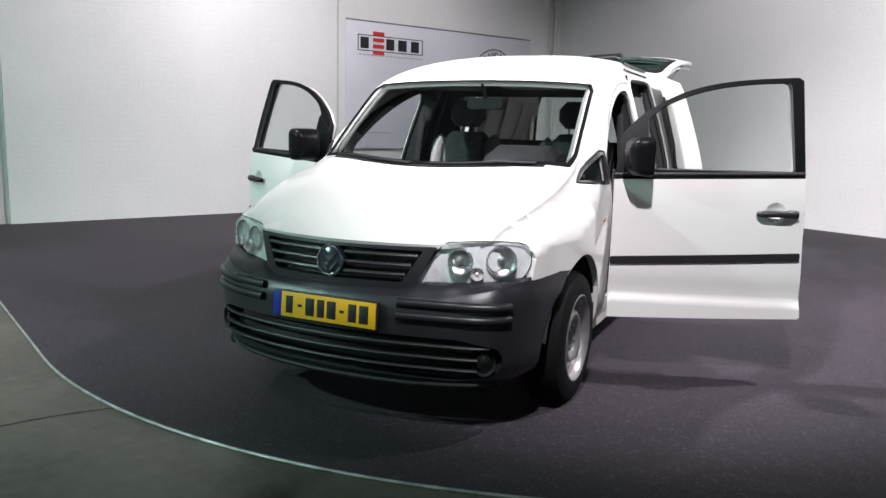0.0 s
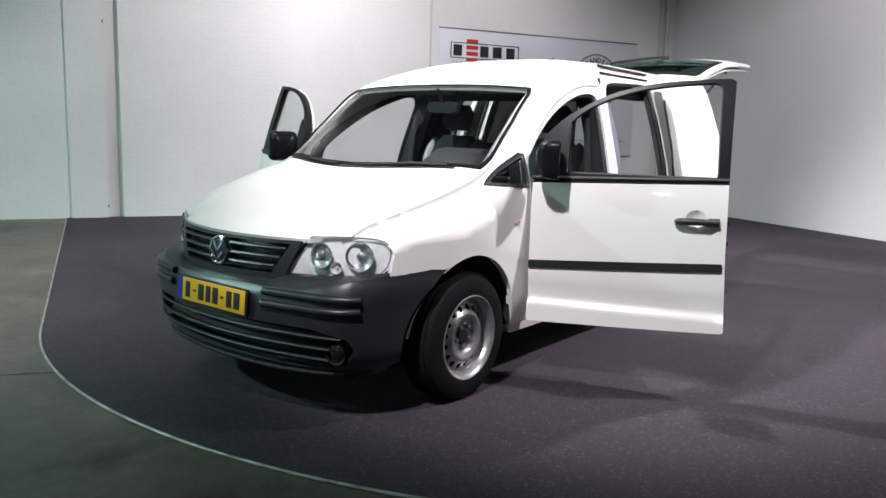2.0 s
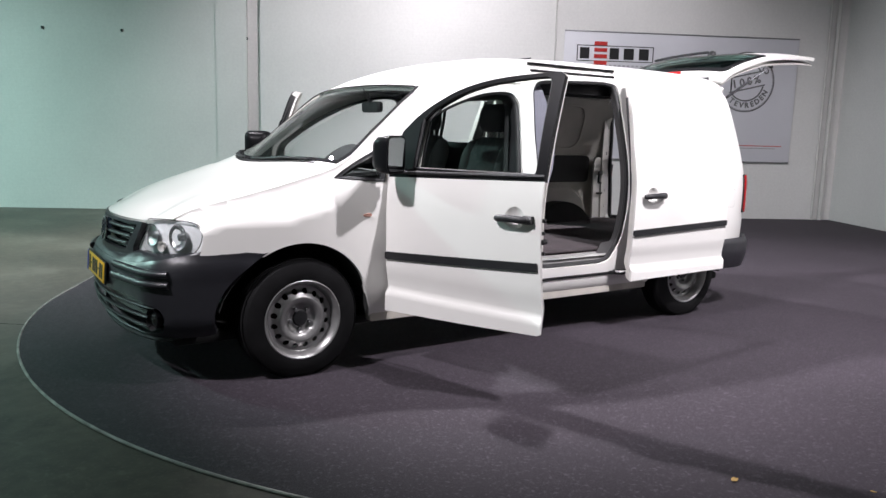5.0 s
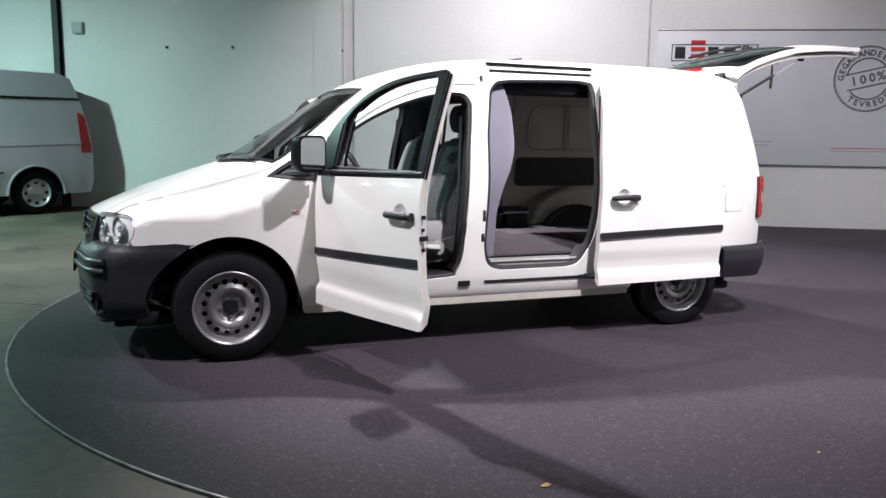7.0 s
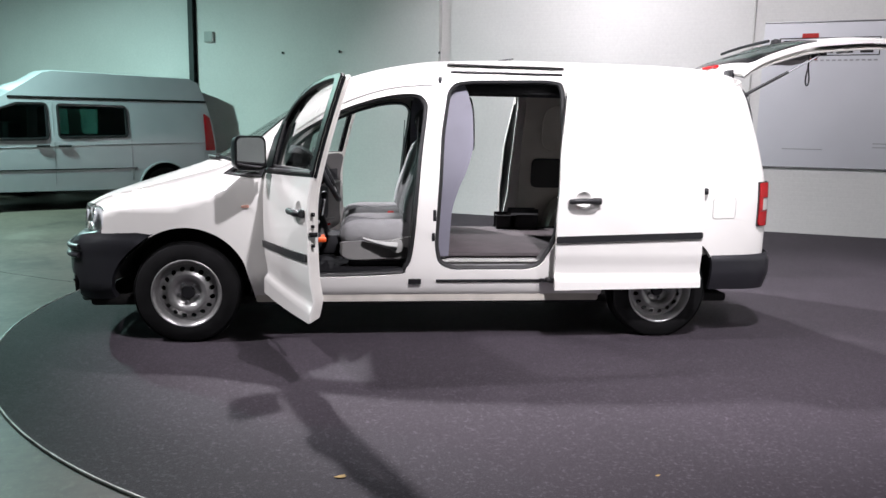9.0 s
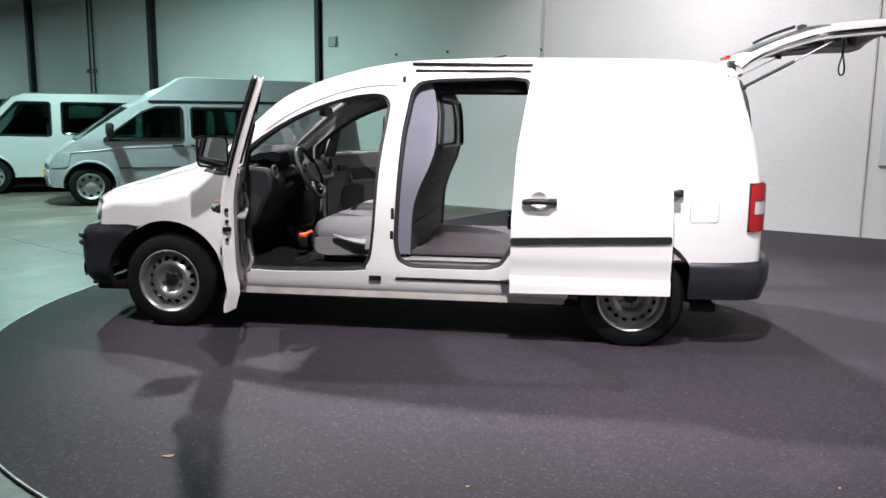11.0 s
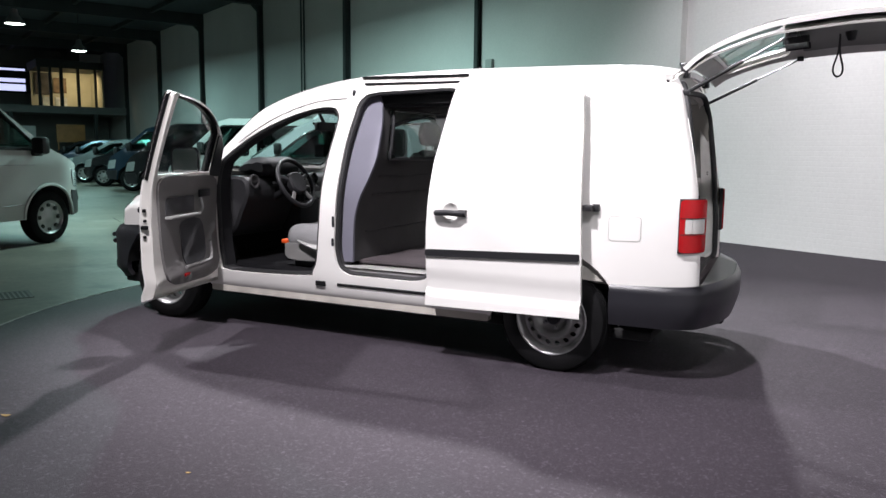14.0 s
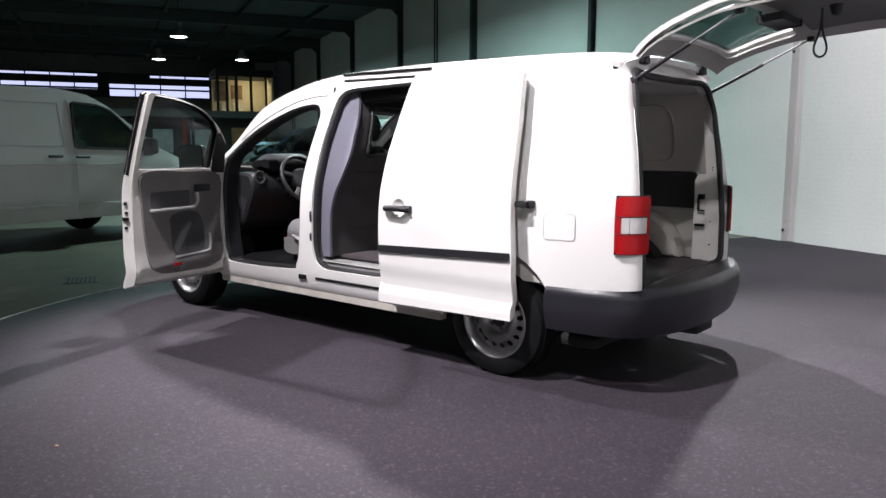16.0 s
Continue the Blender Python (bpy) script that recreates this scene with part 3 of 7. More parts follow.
side_sheet = skin(body_outline, [FRONT_OPEN, SLIDE_OPEN, QUARTER], side, 0.032, 0.035, (0, 1, 0))
for sgn in (1, -1):
    part("side_panel", side_sheet if sgn > 0 else skew(flipy(side_sheet)), PAINT, van, "white painted steel side panel")
    for op, r, lab in ((FRONT_OPEN, 0.015, ""), (SLIDE_OPEN, 0.016, "")):
        cx, cz = sum(p[0] for p in op) / len(op), sum(p[1] for p in op) / len(op)
        vf = tube([side(cx + (x - cx) * 0.975, cz + (z - cz) * 0.984, -0.026) for x, z in resample(op, 0.03)], r, 8, True)
        part("door_seal", vf if sgn > 0 else flipy(vf), RUBBER, van, "black rubber door seal")
    # inner jamb step of each opening
    for op in (FRONT_OPEN, SLIDE_OPEN):
        loop = resample(op, 0.03)
        cx, cz = sum(p[0] for p in op) / len(op), sum(p[1] for p in op) / len(op)
        inner = [(cx + (x - cx) * 0.965, cz + (z - cz) * 0.978) for x, z in loop]
        k = len(loop)
        vs = [side(x, z, -0.03) for x, z in loop] + [side(x, z, -0.034) for x, z in inner] + [side(x, z, -0.075 if x < -2.25 else -0.14) for x, z in inner]
        if op is SLIDE_OPEN:
            back = [i for i in range(k) if inner[i][0] < -2.25 and inner[i][1] > 0.62]
            vf = keep(vs[k:], [(i, (i + 1) % k, (i + 1) % k + k, i + k) for i in back])
            # Light on the far jamb is put into its colour; the near stays dark.
            part("rear_jamb", vf if sgn > 0 else flipy(vf), LINER if sgn > 0 else JAMB, van)
            vf = keep(vs[k:], [(i, (i + 1) % k, (i + 1) % k + k, i + k) for i in range(k) if i not in back])
            part("jamb_lining", vf if sgn > 0 else flipy(vf), LINER, van)
        for r in ((0,) if op is SLIDE_OPEN else (0, 1)):
            vf = (vs[r * k:(r + 2) * k], [(i, (i + 1) % k, (i + 1) % k + k, i + k) for i in range(k)])
            part("jamb_lining" if r else "door_jamb", vf if sgn > 0 else flipy(vf), (DASH if op is FRONT_OPEN else LINER) if r else JAMB, van)
    vf = skin(QUARTER, [rounded(QUARTER_GLASS, 0.012)], lambda x, z: side(x, z, 0.002), 0.03, 0.02, (0, 1, 0))
    part("quarter_frame", vf if sgn > 0 else flipy(vf), PLASTIC, van, "black quarter window frame")
    vf = skin(rounded(QUARTER_GLASS, 0.012), [], lambda x, z: side(x, z, -0.008), 0.05, 0.004, (0, 1, 0))
    pane(part("quarter_window", vf if sgn > 0 else flipy(vf), GLASS, van))
    vf = tube([side(x, z, 0.0) for x, z in resample(QUARTER, 0.04)], 0.007, 8, True)
    part("window_seal", vf if sgn > 0 else flipy(vf), RUBBER, van)
    # sill strip and lower rail of the sliding door, upper rails, body details
    vf = prism(rounded([(-0.41, 0.245), (-2.60, 0.245), (-2.60, 0.29), (-0.41, 0.29)], 0.015), 0.79, 0.845, "y", 0.004)
    part("sill", vf if sgn > 0 else flipy(vf), pmat("dusty_sill_paint", (0.50, 0.47, 0.42), 0.55, 0, 0.15, 8), van, "dusty off-white sill")
    vf = joined(tube([side(x, 0.382, -0.004) for x in np.linspace(-1.53, -2.27, 12)], 0.011, 8))
    part("lower_rail", vf if sgn > 0 else flipy(vf), GLOSSBLACK, van, "black lower sliding door rail")
    for z0, z1, x0, x1 in ((1.736, 1.731, -1.60, -2.36), (1.693, 1.690, -1.62, -2.35)):
        vf = tube([(x, S(x, z0 + (z1 - z0) * i / 11) + 0.004, z0 + (z1 - z0) * i / 11) for i, x in enumerate(np.linspace(x0, x1, 12))], 0.0105, 8, False, 0.8)
        part("upper_rail", vf if sgn > 0 else flipy(vf), GLOSSBLACK, van, "black upper door rail slot")
    vf = prism(rounded([(-1.355, 0.36), (-1.435, 0.36), (-1.435, 0.395), (-1.355, 0.395)], 0.006), S(-1.4, 0.38) - 0.01, S(-1.4, 0.38) + 0.006, "y", 0.003)
    part("sill_catch", vf if sgn > 0 else flipy(vf), GLOSSBLACK, van)
    for x, z, w, h in BUFFERS:
        y = S(x, z) - 0.004
        vf = prism(smooth([(y - w, z), (y, z - h), (y + w * 0.5, z), (y, z + h)], 3), x - 0.010, x + 0.010, "x", 0.003)
        part("door_buffer", vf if sgn > 0 else flipy(vf), PLASTIC, van, "black rubber door buffer")
    vf = prism(smooth([(-0.383, 0.840), (-0.345, 0.838), (-0.338, 0.850), (-0.380, 0.856)], 3), S(-0.36, 0.85) - 0.005, S(-0.36, 0.85) + 0.008, "y", 0.003)
    part("side_indicator", vf if sgn > 0 else flipy(vf), AMBER, van, "small amber side indicator lens")
    # tail lamp, wrapped round the corner
    def corner(u, z, o=0.006):
        """The lamp's face round the corner: u runs from the side to the rear."""
        t = min(max(u / 0.16, -0.2), 1.36)
        a = radians(6 + 62 * max(t, 0))
        x0, y0 = -3.655, S(-3.655, z)
        r = 0.135
        return (x0 - r * 1.05 * math.sin(a) + r * 0.104 - 0.05 * max(t, 0) * 0.3 + (0.16 * -min(t, 0)) - o * math.sin(a), y0 - r * (1 - math.cos(a)) * 1.15 + o * math.cos(a) + 0.010, z)
    lampbox = holder("tail_lamp", van)
    lampbox["label"] = "red and clear rear lamp cluster"
    inset = rounded(rect(0.056, 0.836, 0.188, 0.918), 0.008)
    vf = skin(rounded(rect(0.03, 0.735, 0.205, 1.02), 0.022), [inset], corner, 0.012, 0.02, (-0.6, 0.8, 0))
    part("red_lens", skew(vf if sgn > 0 else flipy(vf)), REDLENS, lampbox)
    for u0, u1 in ((0.058, 0.094), (0.096, 0.186)):
        vf = skin(rounded(rect(u0, 0.838, u1, 0.916), 0.006), [], lambda u, z: corner(u, z, 0.004), 0.012, 0.018, (-0.6, 0.8, 0))
        part("clear_lens", skew(vf if sgn > 0 else flipy(vf)), CLEARLENS, lampbox)
    for z in (0.833, 0.921):
        vf = tube([corner(u, z, 0.007) for u in np.linspace(0.034, 0.2, 12)], 0.0018, 6)
        part("lens_joint", skew(vf if sgn > 0 else flipy(vf)), PLASTIC, lampbox)
    vf = skin(rect(0.026, 0.73, 0.21, 1.025), [], lambda u, z: corner(u, z, -0.004), 0.03, 0.02, (-0.6, 0.8, 0))
    part("lamp_base", skew(vf if sgn > 0 else flipy(vf)), PLASTIC, lampbox)
    # wheel arch liner
    for cx in (0.0, -3.006):
        vs, fs, n = [], [], 18
        for i in range(n + 1):
            a = radians(8 + 177 * i / n)
            vs += [(cx + 0.382 * math.cos(a), y, 0.33 + 0.382 * math.sin(a)) for y in (0.86, 0.50)]
        fs = [(2 * i, 2 * i + 1, 2 * i + 3, 2 * i + 2) for i in range(n)]
        cap = [2 * i + 1 for i in range(n + 1)]
        fs.append(tuple(cap))
        vf = (vs, fs)
        part("arch_liner", vf if sgn > 0 else flipy(vf), pmat("arch_liner", (0.012, 0.012, 0.012), 0.85, 0, 0.2, 8), van)

for s in (1, -1):
    path = [side(x, z, 0.0) for x, z in smooth([(-0.66, 1.305), (-0.82, 1.412), (-1.0, 1.502), (-1.22, 1.573), (-1.40, 1.598), (-1.515, 1.600)], 4, False)]
    part("drip_channel", tube([(x, s * y, z) for x, y, z in path], [0.003] + [0.006] * (len(path) - 2) + [0.003], 6), pmat("drip_channel_grey", (0.36, 0.35, 0.33), 0.6, 0, 0.1, 10), van, "grey roof drip channel")
# fuel flap and rail cover on the left
part("fuel_flap", skin(rounded(rect(-3.492, 0.79, -3.328, 0.92), 0.022), [], lambda x, z: side(x, z, 0.003), 0.05, 0.006, (0, 1, 0)), PAINT, van, "white fuel flap")
part("flap_gap", tube([side(x, z, 0.0005) for x, z in rounded(rect(-3.495, 0.787, -3.325, 0.923), 0.024)], 0.0014, 5, True), SEAM, van)

# roof, pillars and windscreen frame in one sheet; the bonnet apart
def xb(y):
    return -0.25 * (abs(y) / 0.75) ** 2


def xh(y):
    return -0.765 - 0.035 * (abs(y) / 0.70) ** 2


ys = np.linspace(-1, 1, 25)
edge_l = [(x, ye(x)) for x in np.linspace(-0.25, -3.58, 60)]
screen_hole = [(xb(t * 0.725) - 0.025, t * 0.725) for t in ys] + [(x, ye(x) - 0.010) for x in np.linspace(-0.34, -0.74, 8)] + [(xh(-t * 0.665), -t * 0.665) for t in ys] + [(x, -ye(x) + 0.010) for x in np.linspace(-0.74, -0.34, 8)]
roof_outline = [(xb(t * 0.75) - 0.004, t * 0.75) for t in ys] + edge_l + [(-3.60 - 0.03 * (1 - (t * t)), -t * ye(-3.58)) for t in -ys[::-1] * -1][::1] + [(x, -y) for x, y in edge_l[::-1]]
part("roof", skin(roof_outline, [screen_hole], lambda x, y: (x, y, T(x, y)), 0.05, 0.03, (0, 0, 1)), PAINT, van, "white painted steel roof and pillars")
def shrink(lp, g):
    cx, cy = -0.5, 0.0
    return [(cx + (x - cx) * (1 - g / 0.38), cy + (y - cy) * (1 - g / 0.68)) for x, y in lp]
part("windscreen", skin(screen_hole, [], lambda x, y: (x, y, T(x, y) - 0.006), 0.08, 0.004, (0, 0, 1)), GLASS, van, "clear green-tinted windscreen")
part("screen_band", skin(shrink(screen_hole, -0.006), [shrink(screen_hole, 0.013)], lambda x, y: (x, y, T(x, y) + 0.006), 0.035, 0.004, (0, 0, 1)), FRIT, van, "black windscreen border")
part("rubber_cowl", skin([(xb(t * 0.62) - 0.002, t * 0.62) for t in ys] + [(xb(-t * 0.62) - 0.035, -t * 0.62) for t in ys], [], lambda x, y: (x, y, T(x, y) + 0.002), 0.06, 0.01, (0, 0, 1)), PLASTIC, van, "black plastic cowl")
def xf(y):
    """Front edge of the bonnet."""
    a = abs(y)
    return 0.762 - 0.45 * a * a if a < 0.46 else 0.667 - 0.62 * (a - 0.46)


bonnet = [(xf(t * 0.66), t * 0.66) for t in ys] + [(x, ye(x) - 0.0) for x in np.linspace(0.46, -0.25, 12)] + [(xb(-t * 0.75) + 0.004, -t * 0.75) for t in ys] + [(x, -ye(x)) for x in np.linspace(-0.25, 0.46, 12)]
def lip(y):
    """Height of the bonnet's front edge: level over the grille, higher over the lamps."""
    t = min(max((abs(y) - 0.44) / 0.17, 0), 1)
    return 0.809 + 0.029 * t * t * (3 - 2 * t)


def B(x, y):
    """The bonnet's sheet, drawn down evenly to its front edge."""
    t = min(max(1 - (xf(y) - x) / 0.24, 0), 1)
    return T(x, y) + (lip(y) - T(xf(y), y)) * t * t * (3 - 2 * t) * min(max((0.60 - abs(y)) / 0.12, 0), 1)


part("bonnet", skin(bonnet, [], lambda x, y: (x, y, B(x, y)), 0.05, 0.02, (0, 0, 1)), PAINT, van, "white painted bonnet")
for sgn in (1, -1):
    blade = [(xb(y) - 0.018, y, T(xb(y) - 0.018, y) + 0.010) for y in np.linspace(0.58 if sgn > 0 else -0.05, 0.05 if sgn > 0 else -0.60, 10)]
    part("wiper", joined(tube(blade, 0.007, 6), tube([(blade[0][0] + 0.02, blade[0][1], blade[0][2]), (blade[3][0] + 0.02, blade[3][1], blade[3][2] + 0.006), blade[5]], 0.007, 6)), PLASTIC, van, "black windscreen wiper")
part("roof_aerial", joined(lathe([(0.03, 0), (0.022, 0.018), (0.008, 0.024)], 12, pose(-2.06, 0.0, T(-2.06, 0))), tube([(-2.06, 0, 1.83), (-2.16, 0, 1.845)], 0.006, 6)), PLASTIC, van)

# ----- nose -----
def face(y, z, o=0.0):
    """The nose between bonnet and bumper: grille and lamps."""
    a = abs(y)
    x = (0.775 - 0.44 * a * a if a < 0.46 else 0.682 - 0.62 * (a - 0.46) - 1.1 * max(a - 0.66, 0) ** 2)
    x += 0.03 * (1 - ((z - 0.60) / 0.22) ** 2)
    return (x + o, y, z)


def wrapped(half):
    """Ground line of a bumper, from its middle to its end, by length."""
    pts = [Vector(q) for q in smooth(half, 6, False)]
    ln = [0.0]
    for p, q in zip(pts[:-1], pts[1:]):
        ln.append(ln[-1] + (q - p).length)
    fx, fy = spl(ln, [p.x for p in pts]), spl(ln, [p.y for p in pts])

    def at(u):
        t, e = abs(u), 0.004
        x, y = fx(t), fy(t)
        d = Vector((fx(t + e) - fx(max(t - e, 0)), fy(t + e) - fy(max(t - e, 0))))
        n = Vector((d.y, -d.x)).normalized() if d.length > 1e-9 else Vector((1, 0))
        if t < 0.01:
            n = Vector((1 if half[0][0] > 0 else -1, 0))
        s = 1 if u >= 0 else -1
        return x, y * s, n.x, n.y * s
    def at_x(x):
        return float(np.interp(-x if half[0][0] > 0 else x, [-p.x if half[0][0] > 0 else p.x for p in pts], ln))
    return at, ln[-1], at_x


FB, FB_LEN, FB_X = wrapped([(0.848, 0.0), (0.838, 0.2), (0.808, 0.4), (0.752, 0.58), (0.665, 0.705), (0.545, 0.784), (0.42, 0.836), (0.30, 0.869), (0.20, 0.885), (0.10, 0.893)])


def bump(u, z, o=0.0):
    """The front bumper: u along it from the middle."""
    x, y, nx, ny = FB(u)
    d = o - 1.7 * nx * nx * max(z - 0.545, 0) ** 1.35 - 1.2 * max(0.33 - z, 0) ** 1.3 + 0.012 * math.exp(-((z - 0.60) / 0.03) ** 2)
    return (x + nx * d, y + ny * d, z)


def shoulder(u):
    """Height of the bumper's upper edge along it."""
    return float(np.interp(abs(u), [0.0, 0.38, 0.55, 0.75, 0.90, 1.035, 1.158], [0.60, 0.60, 0.612, 0.638, 0.666, 0.680, 0.682]))


ends = [(FB_X(0.205), 0.672)] + [(FB_X(min(0.393 * math.cos(a), 0.84)), 0.33 + 0.393 * math.sin(a)) for a in np.linspace(1.08, -0.15, 12)]
half_line = [(0.0, 0.215), (0.4, 0.217), (0.75, 0.235), (FB_X(0.42), 0.262)] + ends[::-1] + [(u, shoulder(u)) for u in (1.158, 1.035, 0.97, 0.90, 0.82, 0.75, 0.65, 0.55, 0.46, 0.38, 0.0)]
b_out = half_line + [(-u, z) for u, z in half_line[::-1] if u > 1e-6]
fog_u = 0.735
low_hole = rounded([(0.60, 0.442), (-0.60, 0.442), (-0.80, 0.405), (-0.835, 0.35), (-0.80, 0.285), (-0.60, 0.255), (0.60, 0.255), (0.80, 0.285), (0.835, 0.35), (0.80, 0.405)], 0.03)
part("front_bumper", skin(b_out, [low_hole], bump, 0.045, 0.03, (1, 0, 0)), BUMPER, van, "anthracite unpainted plastic front bumper")
for sgn in (1, -1):
    for z in (0.580, 0.527):
        path = [bump(sgn * u, z, 0.004) for u in np.linspace(0.34, 0.86, 18)]
        part("bumper_rib", tube(path, 0.018, 10), BUMPER, van)
    f = holder("fog_lamp", van)
    f["label"] = "round fog lamp in a black recess"
    c = bump(sgn * fog_u, 0.345, -0.03)
    mm = Matrix.Translation(c) @ Matrix.Rotation(math.atan2(FB(sgn * fog_u)[3], FB(sgn * fog_u)[2]) * 0.8, 4, "Z") @ Matrix.Rotation(radians(90), 4, "Y")
    part("fog_housing", lathe([(0.056, 0.022), (0.048, 0.005), (0.043, -0.02), (0.0, -0.035)], 24, mm), PLASTIC, f)
    part("fog_lens", lathe([(0.044, -0.015), (0.042, 0.004), (0.03, 0.012), (0.0, 0.016)], 24, mm), pmat("smoked_fog_lens", (0.02, 0.022, 0.022), 0.1, 0.5, 0.1, 40, 0.1, 90, 0.8), f)
for z in (0.405, 0.355, 0.305):
    part("bumper_slat", tube([bump(u, z, -0.014) for u in np.linspace(0.70 if z < 0.4 else 0.76, -0.70 if z < 0.4 else -0.76, 33)], 0.011, 8, False, 0.75), PLASTIC, van)
part("bumper_back", skin(rounded(rect(-0.87, 0.235, 0.87, 0.46), 0.03), [], lambda u, z: bump(u, z, -0.06), 0.08, 0.01, (1, 0, 0)), GLOSSBLACK, van)
part("bumper_lip", tube([bump(u, float(np.interp(abs(u), [0, 0.4, 0.75, 1.05], [0.219, 0.221, 0.238, 0.262])), 0.0) for u in np.linspace(0.9, -0.9, 37)], [0.002, 0.006, 0.010] + [0.013] * 31 + [0.010, 0.006, 0.002], 8), PLASTIC, van)
# grille
grille = holder("grille", van)
grille["label"] = "dark grey radiator grille with horizontal slats"
part("grille_surround", skin([(0.452, 0.802), (0.3, 0.800), (0.0, 0.798), (-0.3, 0.800), (-0.452, 0.802), (-0.392, 0.67), (-0.40, 0.60), (0.40, 0.60), (0.392, 0.67)], [rounded([(0.402, 0.785), (-0.402, 0.785), (-0.318, 0.648), (0.318, 0.648)], 0.015)], lambda y, z: face(y, z, -0.004), 0.04, 0.03, (1, 0, 0)), BUMPER, grille, "anthracite plastic grille surround")
part("grille_back", skin([(0.425, 0.80), (-0.425, 0.80), (-0.345, 0.62), (0.345, 0.62)], [], lambda y, z: face(y, z, -0.045), 0.06, 0.01, (1, 0, 0)), GLOSSBLACK, grille)
for z in (0.755, 0.715, 0.675):
    w = 0.320 + (z - 0.648) * 0.58
    for s in (1, -1):
        part("grille_slat", tube([face(s * y, z + 0.006, -0.012) for y in np.linspace(0.06, w - 0.004, 12)], 0.0125, 8, False, 0.75), BUMPER, grille)
badge = holder("badge", van, pose(0.795, 0, 0.722, 0, 83, 0))
badge["label"] = "round chrome badge on a dark ground"
part("badge_disc", lathe([(0.0, 0.012), (0.05, 0.010), (0.062, 0.002), (0.064, -0.02)], 28), pmat("badge_dark", (0.02, 0.03, 0.045), 0.2, 0.2, 0.05, 30), badge)
part("badge_rim", tube([(0.062 * math.cos(t), 0.062 * math.sin(t), 0.006) for t in np.linspace(0, 2 * math.pi, 33)[:-1]], 0.0065, 8, True), CHROME, badge)
part("badge_emblem", joined(*[prism(rounded(q, 0.003), 0.008, 0.017, "z") for q in ([(-0.042, 0.028), (-0.030, 0.034), (0.012, 0.004), (0.010, -0.008)], [(-0.042, -0.028), (-0.030, -0.034), (0.012, -0.004), (0.010, 0.008)], [(0.004, 0.034), (0.014, 0.040), (0.046, 0.012), (0.042, 0.0)], [(0.004, -0.034), (0.014, -0.040), (0.046, -0.012), (0.042, 0.0)])]), CHROME, badge)
# number plate
plate = holder("number_plate", van, pose(0.852, 0, 0.515, 0, -4, 0))
plate["label"] = "yellow number plate with dark bars and a blue strip"
part("plate_holder", box(-0.012, -0.27, -0.062, 0.0, 0.27, 0.062, 0.005), PLASTIC, plate)
part("plate_face", box(0.0, -0.26, -0.055, 0.004, 0.26, 0.055, 0.002), YELLOW, plate)
part("plate_strip", box(0.0005, -0.26, -0.055, 0.0052, -0.218, 0.055, 0.001), BLUE, plate)
for i, (a, w, h) in enumerate(((-0.175, 0.036, 0.076), (-0.120, 0.022, 0.012), (-0.068, 0.044, 0.076), (-0.012, 0.036, 0.076), (0.042, 0.044, 0.076), (0.094, 0.022, 0.012), (0.146, 0.040, 0.076), (0.202, 0.044, 0.076))):
    part("plate_bar", box(0.002, a - w / 2, -h / 2, 0.0056, a + w / 2, h / 2, 0.001), INK, plate)
